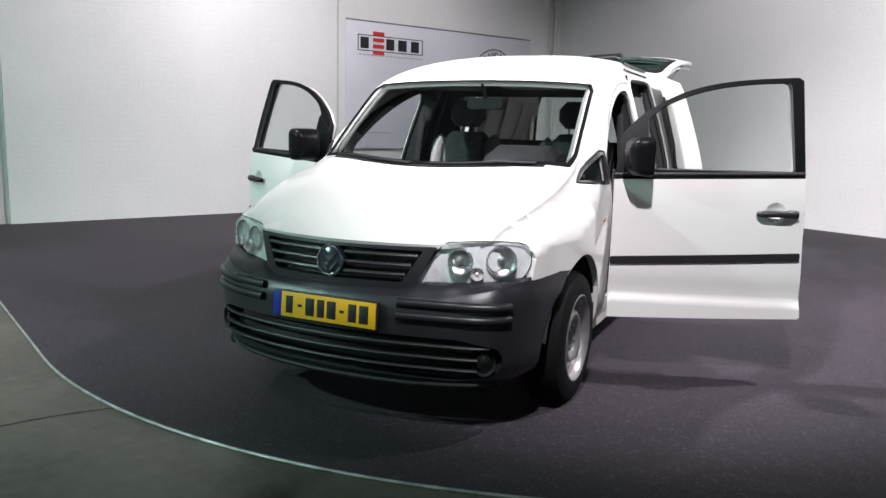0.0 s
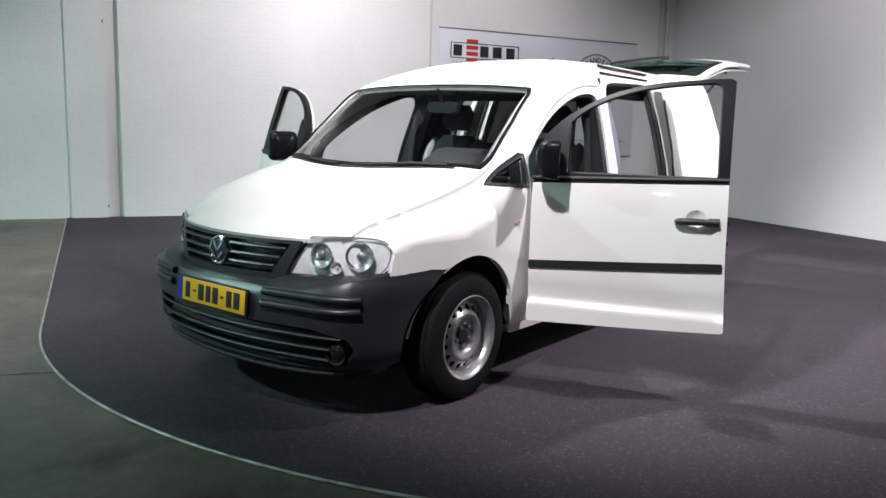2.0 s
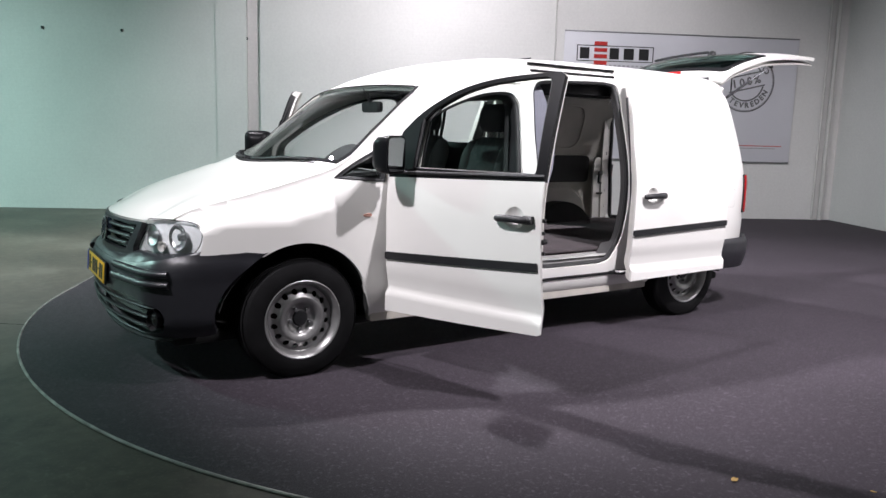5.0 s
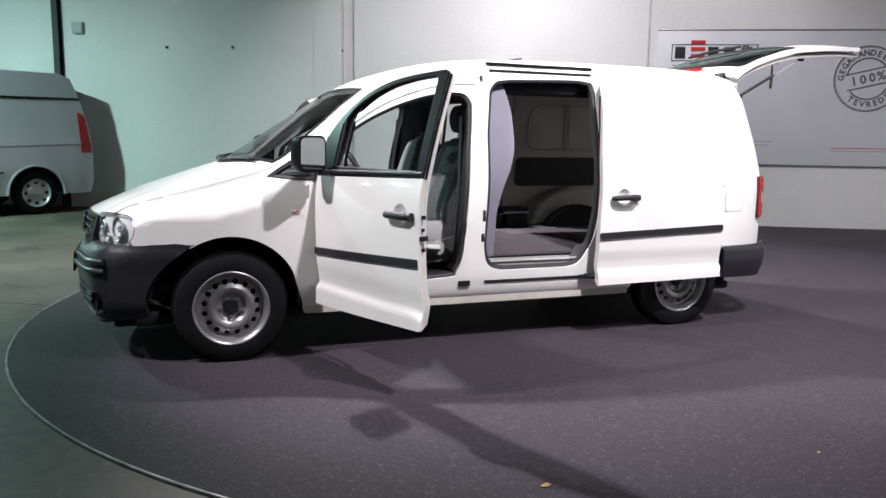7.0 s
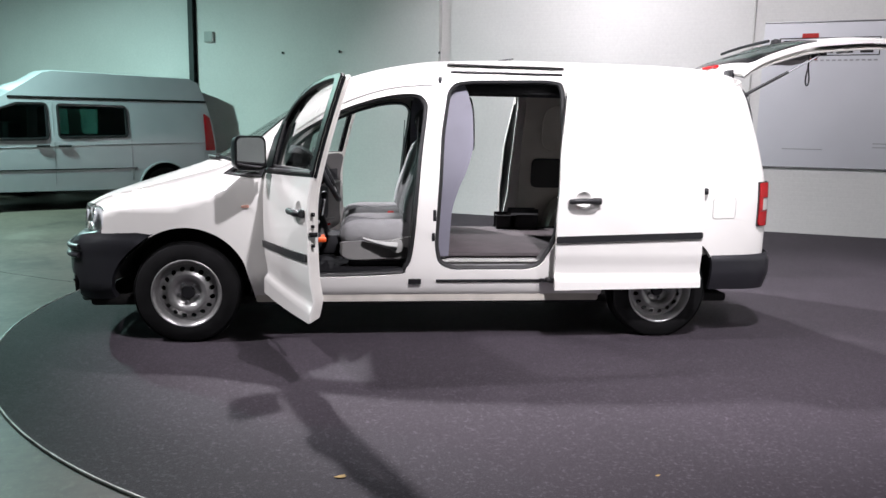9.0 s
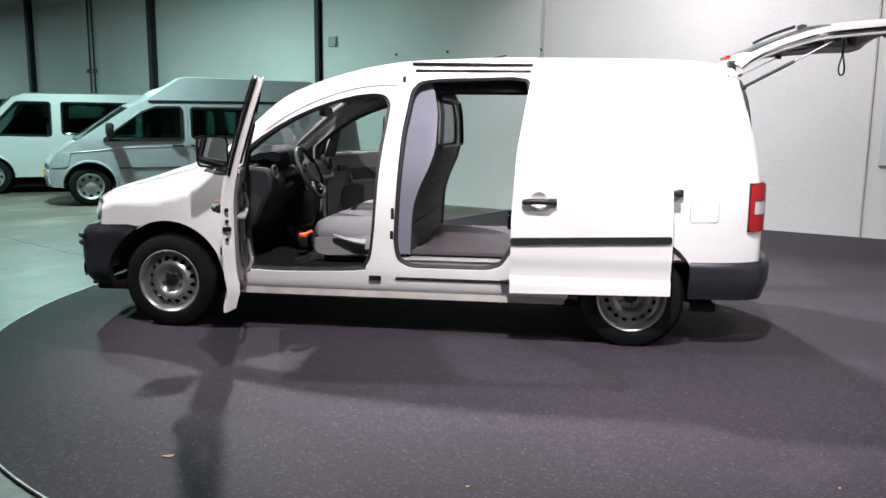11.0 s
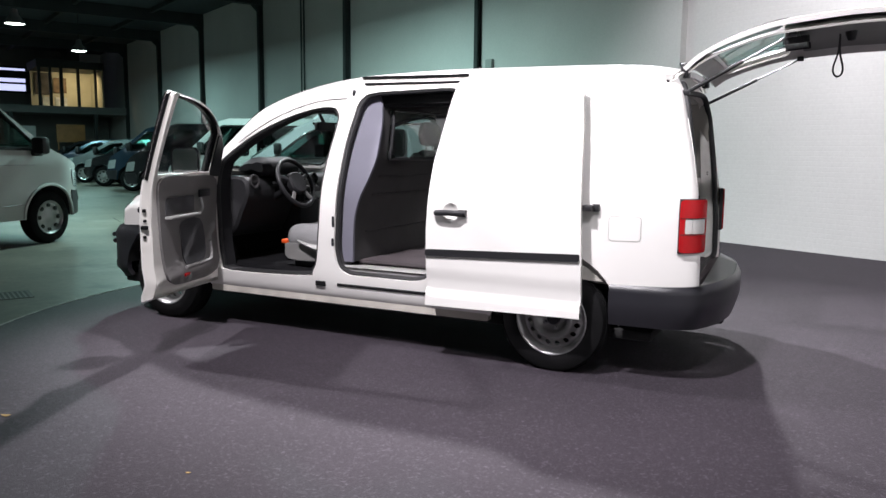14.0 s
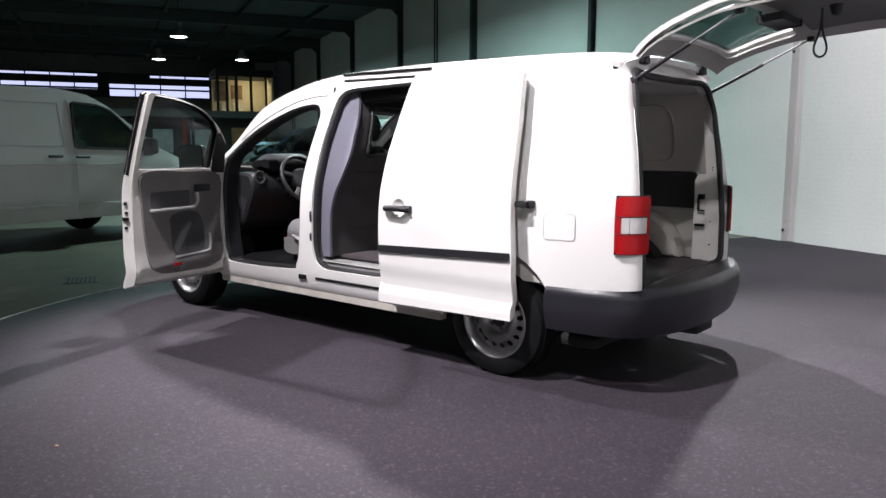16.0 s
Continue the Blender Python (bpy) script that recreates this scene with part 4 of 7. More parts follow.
# headlamps
lamp_out = [(0.378, 0.660), (0.43, 0.651), (0.57, 0.656), (0.73, 0.667), (0.783, 0.69), (0.800, 0.76), (0.775, 0.818), (0.68, 0.832), (0.55, 0.828), (0.468, 0.806)]
def lampface(y, z, o=0.0):
    a = abs(y)
    x = 0.690 - 0.55 * (a - 0.43) - 1.0 * max(a - 0.60, 0) ** 2 - 0.10 * max(z - 0.70, 0) - 1.2 * max(z - 0.76, 0) ** 2
    return (x + o, y, z)
REFLECTOR = pmat("lamp_reflector", (0.74, 0.75, 0.77), 0.14, 0.92, 0.12, 60, 0.6, 45)
for sgn in (1, -1):
    hl = holder("headlight", van)
    hl["label"] = "clear-glass headlight with two round reflectors"
    lo = smooth(lamp_out, 3)
    vf = skin(lo, [], lambda y, z: lampface(y, z, 0.006), 0.03, 0.004, (1, 0, 0))
    pane(part("lens", vf if sgn > 0 else flipy(vf), LENS, hl))
    vf = skin(lo, [], lambda y, z: lampface(y, z, -0.020), 0.03, 0.006, (1, 0, 0))
    part("housing", vf if sgn > 0 else flipy(vf), pmat("lamp_housing_silver", (0.80, 0.81, 0.82), 0.3, 0.15, 0.10, 40), hl)
    vf = tube([lampface(y, z, 0.001) for y, z in lo], 0.0024, 6, True)
    part("lamp_rim", vf if sgn > 0 else flipy(vf), PLASTIC, hl)
    for cy, cz, r in ((0.548, 0.748, 0.058), (0.698, 0.750, 0.066), (0.615, 0.697, 0.028)):
        c = lampface(cy, cz, -0.001)
        mm = Matrix.Translation((c[0], sgn * c[1], c[2])) @ Matrix.Rotation(sgn * 0.42, 4, "Z") @ Matrix.Rotation(radians(86), 4, "Y")
        part("reflector", lathe([(r, 0.004), (r * 0.98, 0.006), (r * 0.93, 0.0), (r * 0.78, -0.010), (r * 0.5, -0.015), (r * 0.3, -0.016), (r * 0.27, -0.006), (r * 0.12, -0.002), (0.0, -0.001)], 28, mm), REFLECTOR if r > 0.04 else CLEARLENS, hl)
    # ledge of the bumper under the lamp
    us = np.linspace(0.0, FB_X(0.20), 48)
    vs, fs, n = [], [], 8
    for u in us:
        p = Vector(bump(u, shoulder(u), -0.002))
        a = min(p.y * 0.985, 0.80)
        low = float(np.interp(a, [0.36, 0.42, 0.57, 0.73, 0.80], [0.655, 0.655, 0.659, 0.671, 0.694]))
        q, g = Vector(lampface(a, low, 0.003)), Vector(face(a, 0.622, -0.006))
        q = g.lerp(q, min(max((a - 0.33) / 0.08, 0), 1))
        q = q.lerp(Vector(side(p.x, p.z + 0.006, -0.006)), min(max((p.y - 0.77) / 0.05, 0), 1))
        for i in range(n):
            t = i / (n - 1)
            vs.append((p.x + (q.x - p.x) * t, p.y + (q.y - p.y) * t, p.z + (q.z - p.z) * math.sin(t * math.pi / 2)))
    fs = [(i * n + j, i * n + j + 1, (i + 1) * n + j + 1, (i + 1) * n + j) for i in range(len(us) - 1) for j in range(n - 1)]
    vf = (vs, fs)
    part("bumper_ledge", vf if sgn > 0 else flipy(vf), BUMPER, van)

# the left front corner of the nose is fuller than the right one
def ease(t):
    t = min(max(t, 0), 1)
    return t * t * (3 - 2 * t)


bpy.context.view_layer.update()
for ob in van.children_recursive:
    if ob.type != "MESH" or ob.matrix_world.translation.length > 1e-6:
        continue
    for v in ob.data.vertices:
        x, y, z = v.co
        if x > 0.25 and y > 0.42:
            upper = 0.05 * ease((y - 0.42) / 0.13)
            lower = float(np.interp(y, [0.45, 0.58, 0.705, 0.784, 0.85], [0.0, 0.012, 0.05, 0.08, 0.085]))
            v.co.x = x + ease((x - 0.25) / 0.22) * (lower + (upper - lower) * ease((z - 0.60) / 0.08))

# ----- wheels -----
def make_wheel():
    w = holder("wheel", van)
    w["label"] = "silver steel wheel with round holes and black tyre"
    prof = [(0.200, -0.095), (0.225, -0.100), (0.270, -0.098), (0.300, -0.085), (0.312, -0.06), (0.317, -0.02), (0.317, 0.02), (0.312, 0.06), (0.300, 0.085), (0.270, 0.098), (0.225, 0.100), (0.200, 0.095)]
    part("tyre", lathe(prof, 48), TYRE, w)
    groove = joined(*[lathe([(0.316, h - 0.005), (0.3195, h - 0.004), (0.3195, h + 0.014), (0.316, h + 0.015)], 48) for h in (-0.055, -0.02, 0.015, 0.05)])
    part("tyre_tread", groove, TYRE, w)
    part("rim_barrel", lathe([(0.198, -0.09), (0.185, -0.06), (0.178, 0.0), (0.182, 0.05), (0.192, 0.075), (0.200, 0.085), (0.212, 0.090), (0.213, 0.096), (0.206, 0.100), (0.198, 0.096), (0.188, 0.078), (0.176, 0.05), (0.170, 0.0), (0.178, -0.06), (0.19, -0.09)], 48), STEEL, w)
    holes = [ring(0.147 * math.cos(t), 0.147 * math.sin(t), 0.0155, 12) for t in np.linspace(0, 2 * math.pi, 17)[:-1]]
    dish = spl([0.0, 0.05, 0.07, 0.09, 0.115, 0.135, 0.16, 0.18], [0.045, 0.045, 0.050, 0.070, 0.078, 0.060, 0.046, 0.048])
    part("rim", skin(ring(0, 0, 0.18, 64), holes + [ring(0, 0, 0.040, 20)], lambda u, v: (u, v, dish(math.hypot(u, v))), 0.011, 0.006, (0, 0, 1)), STEEL, w)
    part("hub_cap", lathe([(0.0, 0.062), (0.036, 0.060), (0.042, 0.05), (0.042, 0.02)], 24), PLASTIC, w)
    for t in np.linspace(0, 2 * math.pi, 6)[:-1]:
        part("wheel_bolt", lathe([(0.0, 0.066), (0.010, 0.065), (0.012, 0.045)], 6, pose(0.056 * math.cos(t), 0.056 * math.sin(t), 0)), DULLMETAL, w)
    part("brake_drum", lathe([(0.13, -0.06), (0.135, 0.0), (0.10, 0.02), (0.0, 0.02)], 24), pmat("rusty_iron", (0.05, 0.035, 0.03), 0.8, 0.5, 0.3, 20), w)
    return w
first = make_wheel()
first.matrix_basis = pose(0, 0.79, 0.309, -90, 0, 0) @ pose(0, 0, 0, 0, 0, 12)
for x, y, a in ((-3.006, 0.78, 33), (0, -0.79, 5), (-3.006, -0.78, 50)):
    copy_thing(first, pose(x, y, 0.309, -90 if y > 0 else 90, 0, 0) @ pose(0, 0, 0, 0, 0, a))
# underbody
part("underbody", joined(box(-3.55, -0.72, 0.20, 0.62, 0.72, 0.26, 0.02), box(-3.3, -0.6, 0.17, -3.1, 0.6, 0.22, 0.02)), pmat("underbody_black", (0.01, 0.01, 0.01), 0.9, 0, 0.2, 6), van)
part("exhaust", tube([(-3.3, -0.35, 0.22), (-3.70, -0.38, 0.21)], 0.028, 10), DULLMETAL, van)

# ----- rear end -----
def rear_w(z):
    """Half width of the rear edge, inside the rounded corner."""
    return S(REAR_X(z) + 0.07, min(z, 1.64)) - 0.075


def rear(y, z, o=0.0):
    """The rear face: a proud outer edge, falling forward to the door opening."""
    dip = max(rear_w(z) - abs(y), 0) * min(max((z - 0.50) / 0.03, 0), 1) * min(max((1.70 - z) / 0.14, 0), 1)
    x = REAR_X(z) + min(0.62 * dip, 0.075) + o
    return (x + 0.066 * min(max((0.70 - y) / 1.40, 0), 1) * min(max((-3.2 - x) / 0.585, 0), 1), y, z)


ro = [(rear_w(z) + 0.004, z) for z in np.linspace(0.49, 1.62, 16)] + [(0.60, 1.68), (0.50, 1.715), (0.3, 1.735), (0, 1.74)]
ro = ro + [(-y, z) for y, z in ro[::-1][1:]]
hole_r = rounded([(0.635, 0.532), (0.645, 1.0), (0.60, 1.5), (0.54, 1.655), (-0.54, 1.655), (-0.60, 1.5), (-0.645, 1.0), (-0.635, 0.532)], 0.07, 5)
part("rear_frame", skin(ro, [hole_r], rear, 0.06, 0.05, (-1, 0, 0)), PAINT, van, "white painted rear door frame")
part("tailgate_seal", tube([rear(y, z, -0.01) for y, z in resample(hole_r, 0.05)], 0.018, 8, True), RUBBER, van, "black rubber tailgate seal")
for sgn in (1, -1):
    # rounded corner between side panel and rear frame
    zs, n = np.linspace(0.53, 1.655, 25), 8
    vs, fs = [], []
    for z in zs:
        ax = REAR_X(z) + 0.07
        a, b = Vector((ax, S(ax, z), z)), Vector(rear(rear_w(z), z))
        slope = (S(ax + 0.02, z) - S(ax, z)) / 0.02
        c = Vector((b.x + 0.006, a.y - slope * (ax - b.x) * 0.9, z))
        for i in range(n + 1):
            t = i / n
            vs.append(tuple((1 - t) ** 2 * a + 2 * t * (1 - t) * c + t * t * b))
    fs = [(i * (n + 1) + j, i * (n + 1) + j + 1, (i + 1) * (n + 1) + j + 1, (i + 1) * (n + 1) + j) for i in range(len(zs) - 1) for j in range(n)]
    vf = (vs, fs)
    part("rear_corner", skew(vf if sgn > 0 else flipy(vf)), PAINT, van, angle=70)

RB, RB_LEN, RB_X = wrapped([(-3.945, 0.0), (-3.937, 0.25), (-3.908, 0.48), (-3.855, 0.66), (-3.79, 0.79), (-3.68, 0.86), (-3.53, 0.893), (-3.34, 0.902)])


def rbump(u, z, o=0.0):
    x, y, nx, ny = RB(u)
    n = Vector((-3.5, 0.0))
    if nx * (x + 3.2) + ny * y * 0.6 < 0:
        nx, ny = -nx, -ny
    d = o - 0.5 * max(0.42 - z, 0) ** 1.25 - 1.6 * max(z - 0.515, 0) ** 1.25
    return (x + nx * d + 0.05 * max(0.15 - y, 0), y + ny * d, z)


e = RB_LEN
rb_half = [(0.0, 0.30), (0.5, 0.302), (0.85, 0.312), (e - 0.12, 0.318), (e, 0.318), (e, 0.545), (0.8, 0.552), (0.0, 0.556)]
rb = rb_half + [(-u, z) for u, z in rb_half[::-1] if u > 1e-6]
part("rear_bumper", skin(rb, [], rbump, 0.045, 0.03, (-1, 0, 0)), BUMPER, van, "anthracite plastic rear bumper")
st_l = [rbump(u, 0.548) for u in np.linspace(0.84, -0.84, 31)]
vs = [p for q in st_l for p in (q, (-3.80 + 0.066 * (0.7 - q[1]) / 1.4, q[1] * 0.96, 0.556))]
part("bumper_step", (vs, [(2 * i, 2 * i + 2, 2 * i + 3, 2 * i + 1) for i in range(30)]), BUMPER, van)
part("tow_bracket", box(-3.86, -0.12, 0.22, -3.60, 0.12, 0.30, 0.015), pmat("black_bracket", (0.01, 0.01, 0.01), 0.7, 0, 0.1, 8), van)

# tailgate: built closed about its hinge line, then swung up
GATE = Matrix.Translation((-3.60, 0, 1.755)) @ Matrix.Rotation(radians(95.5), 4, "Y")
gate = holder("tailgate", van, GATE)
gate["label"] = "white tailgate with window swung up open"
def gskin(y, d, o=0.0):
    """d: down from the hinge; o: outwards (to the rear)."""
    prof = spl([0.0, 0.12, 0.30, 0.55, 0.8, 1.16], [0.0, 0.085, 0.150, 0.197, 0.200, 0.172])(d)
    return (-(prof - 0.055 * (abs(y) / 0.66) ** 3) - o, y, -d)
g_edge = [(0.56, 0.02), (0.60, 0.2), (0.645, 0.5), (0.665, 0.8), (0.655, 1.10), (0.60, 1.16)]
g_outline = g_edge + [(-y, d) for y, d in g_edge[::-1]]
win = rounded([(0.50, 0.14), (0.565, 0.52), (-0.565, 0.52), (-0.50, 0.14)], 0.06, 5)
part("gate_skin", skin(g_outline, [win], gskin, 0.06, 0.025, (-1, 0, 0)), PAINT, gate, "white painted outer skin")
inner_edge = [(y * 0.97, 0.03 + d * 0.965) for y, d in g_outline]
# Dirt and the raised gate's underside shade are both in this grey.
part("gate_inner", skin(inner_edge, [win], lambda y, d: gskin(y, d, -0.045 - 0.03 * (abs(y) / 0.66) ** 4), 0.06, 0.01, (1, 0, 0)), pmat("shaded_gate_paint", (0.46, 0.45, 0.43), 0.5, 0, 0.10, 5, 0.02, 60, 0.1), gate, "dull white inner frame, underside shade in its grey")
pane(part("gate_window", skin(win, [], lambda y, d: gskin(y, d, -0.004), 0.08, 0.005, (-1, 0, 0)), GLASSDARK, gate, "tinted tailgate window"))
part("window_border", skin(rounded([(0.535, 0.10), (0.605, 0.56), (-0.605, 0.56), (-0.535, 0.10)], 0.06, 5), [rounded([(0.49, 0.15), (0.55, 0.51), (-0.55, 0.51), (-0.49, 0.15)], 0.05, 5)], lambda y, d: gskin(y, d, 0.003), 0.06, 0.003, (-1, 0, 0)), GLOSSBLACK, gate, "black window border")
part("gate_trim", skin(rounded([(0.55, 0.60), (0.57, 1.10), (-0.57, 1.10), (-0.55, 0.60)], 0.05), [], lambda y, d: gskin(y, d, -0.058), 0.07, 0.012, (1, 0, 0)), GREYTRIM, gate, "dark grey inner trim panel")
part("rear_wiper", joined(tube([gskin(y, 0.50 - 0.30 * abs(y - 0.05), 0.03) for y in np.linspace(0.05, -0.42, 8)], 0.011, 6), lathe([(0.035, 0), (0.03, 0.03), (0.0, 0.04)], 14, Matrix.Translation(gskin(0.05, 0.55, 0.0)) @ Matrix.Rotation(radians(-90), 4, "Y"))), PLASTIC, gate, "black rear wiper")
part("wiper_motor_cover", joined(box(0.0, -0.16, -0.64, -0.02, 0.16, -0.52, 0.02)), PLASTIC, gate, m=Matrix.Translation((-0.09, 0, 0)))
part("pull_strap", joined(lathe([(0.032, 0), (0.03, 0.02), (0.02, 0.05), (0.0, 0.055)], 12, Matrix.Translation((-0.12, 0.05, -0.86)) @ Matrix.Rotation(radians(90), 4, "Y"))), PLASTIC, gate, "black strap anchor")
part("brake_light", box(-0.075, -0.12, -0.075, -0.055, 0.12, -0.055, 0.004), REDLENS, gate, "red high brake light")
part("gate_lock", box(-0.16, -0.05, -1.14, -0.10, 0.05, -1.09, 0.01), DULLMETAL, gate)
for sgn in (1, -1):
    part("gate_hinge", box(-0.02, sgn * 0.40 - 0.04, -0.03, 0.06, sgn * 0.40 + 0.04, 0.012, 0.008), PLASTIC, gate)
    st = holder("gas_strut", van)
    st["label"] = "black gas strut holding the tailgate"
    a, b = Vector((-3.65 if sgn > 0 else -3.60, sgn * 0.575, 1.60)), Vector((-4.17, sgn * 0.60, 1.885))
    part("strut_body", tube([a, a.lerp(b, 0.55)], 0.0105, 10), PLASTIC, st)
    part("strut_rod", tube([a.lerp(b, 0.5), b], 0.0055, 8), DULLMETAL, st)
    for c in (a, b):
        part("strut_joint", box(c.x - 0.02, c.y - 0.015, c.z - 0.015, c.x + 0.02, c.y + 0.015, c.z + 0.015, 0.006), PLASTIC, st)
kx, kz = -4.39, 1.912
part("pull_loop", joined(tube(smooth([(kx, 0.075, kz + 0.03), (kx + 0.004, 0.078, kz - 0.07), (kx + 0.024, 0.092, kz - 0.15), (kx + 0.020, 0.090, kz - 0.19), (kx, 0.075, kz - 0.205), (kx - 0.020, 0.060, kz - 0.19), (kx - 0.024, 0.058, kz - 0.15), (kx - 0.004, 0.072, kz - 0.07), (kx, 0.075, kz + 0.03)], 4, False), 0.0055, 6)), RUBBER, van, "black pull loop hanging from the tailgate")

# ----- front doors (closed along -x from the hinge, outer face to +y) -----
def foot(z):
    """The pressed tuck and flared lip along a door's foot."""
    a, b = min(max((0.57 - z) / 0.10, 0), 1), min(max((0.445 - z) / 0.04, 0), 1)
    return -0.010 * a * a * (3 - 2 * a) + 0.026 * b * b * (3 - 2 * b)


def dskin(s, z, o=0.0):
    return (-s, yb(max(z, 0.42)) - 0.897 + o + 0.010 * math.sin(math.pi * min(max(s / 0.98, 0), 1)) + foot(z), z)


ARC = smooth([(0.04, 1.29), (0.12, 1.37), (0.22, 1.44), (0.36, 1.51), (0.52, 1.555), (0.70, 1.58), (0.93, 1.595)], 4, False)
POST = [(0.955, 1.58), (0.955, 1.30)]
FOOT = [(0.965, 0.75), (0.985, 0.36), (0.97, 0.352), (0.5, 0.335)]
DOOR = [(0.0, 0.318), (0.0, 1.05)] + ARC + POST + [(0.958, 1.10)] + FOOT
WINDOW = [(0.165, 1.105)] + smooth([(0.165, 1.36), (0.24, 1.428), (0.38, 1.495), (0.53, 1.538), (0.70, 1.563), (0.86, 1.574)], 4, False) + [(0.885, 1.565), (0.896, 1.54), (0.902, 1.30), (0.908, 1.13), (0.90, 1.108)]
LOWER = [(0.0, 0.318), (0.0, 1.05), (0.957, 1.082)] + FOOT
FRAME = [(0.0, 1.051)] + ARC + POST + [(0.958, 1.083)]


def handle_on(parent, fn, s, z, sgn, dirn=1):
    h = holder("door_handle", parent)
    h["label"] = "black plastic door handle over a round recess"
    def fl(vf):
        return vf if sgn > 0 else flipy(vf)
    part("recess_dish", fl(skin(ring(s, z + 0.006, 0.0545, 24), [], lambda u, v: fn(u, v, -0.026 * max(0.0, 1 - ((u - s) ** 2 + (v - z - 0.006) ** 2) / 0.0545 ** 2)), 0.014, 0.003, (0, 1, 0))), PAINT, h)
    grip = [fn(s - 0.092, z, 0.010), fn(s - 0.07, z + 0.002, 0.030), fn(s, z + 0.005, 0.036), fn(s + 0.06, z + 0.003, 0.032), fn(s + 0.092, z + 0.002, 0.012)]
    part("grip", fl(tube(smooth(grip, 4, False), [0.012, 0.014, 0.016, 0.017, 0.018] + [0.018] * 8 + [0.017, 0.016, 0.014, 0.012], 10)), PLASTIC, h)
    part("lock_cap", fl(tube([fn(s + 0.055, z + 0.003, 0.012), fn(s + 0.105, z + 0.003, 0.012)], 0.021, 10)), PLASTIC, h)


def front_door(sgn, angle):
    def fl(vf):
        return vf if sgn > 0 else flipy(vf)
    d = holder("front_door", van, Matrix.Translation((-0.468, sgn * 0.910, 0)) @ Matrix.Rotation(radians(-sgn * angle), 4, "Z"))
    d["label"] = "white front door with black window frame standing open"
    O = (0, 1, 0)
    part("outer_skin", fl(skin(LOWER, [ring(0.82, 0.903, 0.054, 24)], dskin, 0.032, 0.012, O)), PAINT, d, "white painted outer skin")
    part("window_frame", fl(skin(FRAME, [WINDOW], dskin, 0.04, 0.03, O)), FRAMEBLACK, d, "black window frame")
    inner = [(0.03, 0.36), (0.03, 1.06)] + [(q + 0.012, z - 0.010) for q, z in ARC[:-1]] + [(0.93, 1.583), (0.942, 1.57), (0.944, 1.10), (0.945, 0.40), (0.93, 0.385)]
    part("inner_shell", fl(skin(inner, [[(s, z) for s, z in WINDOW]], lambda s, z: dskin(s, z, -0.062), 0.05, 0.012, (0, -1, 0))), JAMB, d, "white painted inner shell")
    # edge that closes the shell, all round
    o_l = resample(DOOR, 0.05)
    vs, fs, k = [], [], len(o_l)
    for s, z in o_l:
        cs, cz = 0.5 + (s - 0.5) * 0.945, 0.86 + (z - 0.86) * 0.965
        vs += [dskin(s, z, -0.011), dskin(s - (s - 0.5) * 0.02, z - (z - 0.86) * 0.012, -0.03), dskin(cs, cz, -0.064)]
    fs = [(3 * i + j, 3 * i + j + 1, 3 * ((i + 1) % k) + j + 1, 3 * ((i + 1) % k) + j) for i in range(k) for j in (0, 1)]
    high = [f for f in fs if all(vs[i][2] > 1.06 and vs[i][0] > -0.5 for i in f)]
    part("door_edge", fl(keep(vs, [f for f in fs if f not in high])), JAMB, d, "white painted door edge")
    part("frame_edge", fl(keep(vs, high)), RUBBER, d, "black edge of the window frame")
    part("mirror_cover", fl(skin([(0.025, 1.07), (0.06, 1.275), (0.15, 1.355), (0.172, 1.345), (0.172, 1.095), (0.16, 1.075)], [], lambda s, z: dskin(s, z, -0.070), 0.05, 0.012, (0, -1, 0))), PLASTIC, d, "black inner mirror cover")
    pane(part("window", fl(skin([(s, z) for s, z in WINDOW], [], lambda s, z: dskin(s, z, -0.022), 0.08, 0.004, O)), GLASS, d, "clear door window"))
    part("window_seal", fl(tube([dskin(s, z, -0.008) for s, z in resample(WINDOW, 0.05)], 0.008, 6, True)), RUBBER, d)
    part("waist_strip", fl(tube([dskin(s, 1.076 + 0.030 * s, 0.002) for s in np.linspace(0.0, 0.955, 14)], 0.010, 8)), PLASTIC, d, "black waist strip")
    part("moulding", fl(skin(rounded([(0.0, 0.605), (0.0, 0.645), (0.955, 0.70), (0.955, 0.66)], 0.008), [], lambda s, z: dskin(s, z, 0.011), 0.06, 0.016, O)), PLASTIC, d, "black rubbing strip")
    handle_on(d, dskin, 0.82, 0.897, sgn)
    # inner trim with map pocket and armrest
    trim = smooth([(0.10, 0.43), (0.07, 0.75), (0.08, 1.05), (0.45, 1.085), (0.86, 1.085), (0.865, 0.9), (0.84, 0.6), (0.78, 0.44), (0.45, 0.40)], 4)
    part("trim_panel", fl(skin(trim, [], lambda s, z: dskin(s, z, -0.078), 0.06, 0.016, (0, -1, 0))), GREYTRIM, d, "grey plastic inner trim")
    part("armrest", fl(box(-0.80, -0.118, 0.832, -0.38, -0.07, 0.852, 0.008)), LIGHTTRIM, d, "light grey armrest ledge")
    part("pocket_recess", fl(skin(smooth([(0.30, 0.53), (0.26, 0.64), (0.32, 0.80), (0.58, 0.80), (0.60, 0.70), (0.56, 0.53)], 3), [], lambda s, z: dskin(s, z, -0.083), 0.05, 0.006, (0, -1, 0))), FABRICDARK, d, "dark map pocket")
    part("pocket_lip", fl(tube(smooth([dskin(0.22, 0.64, -0.10), dskin(0.25, 0.545, -0.115), dskin(0.32, 0.52, -0.12), dskin(0.62, 0.515, -0.11)], 5, False), 0.012, 8)), GREYTRIM, d, "grey map pocket lip")
    part("door_reflector", fl(box(-0.60, -0.098, 0.452, -0.53, -0.088, 0.472, 0.003)), REDLENS, d, "small red door reflector")
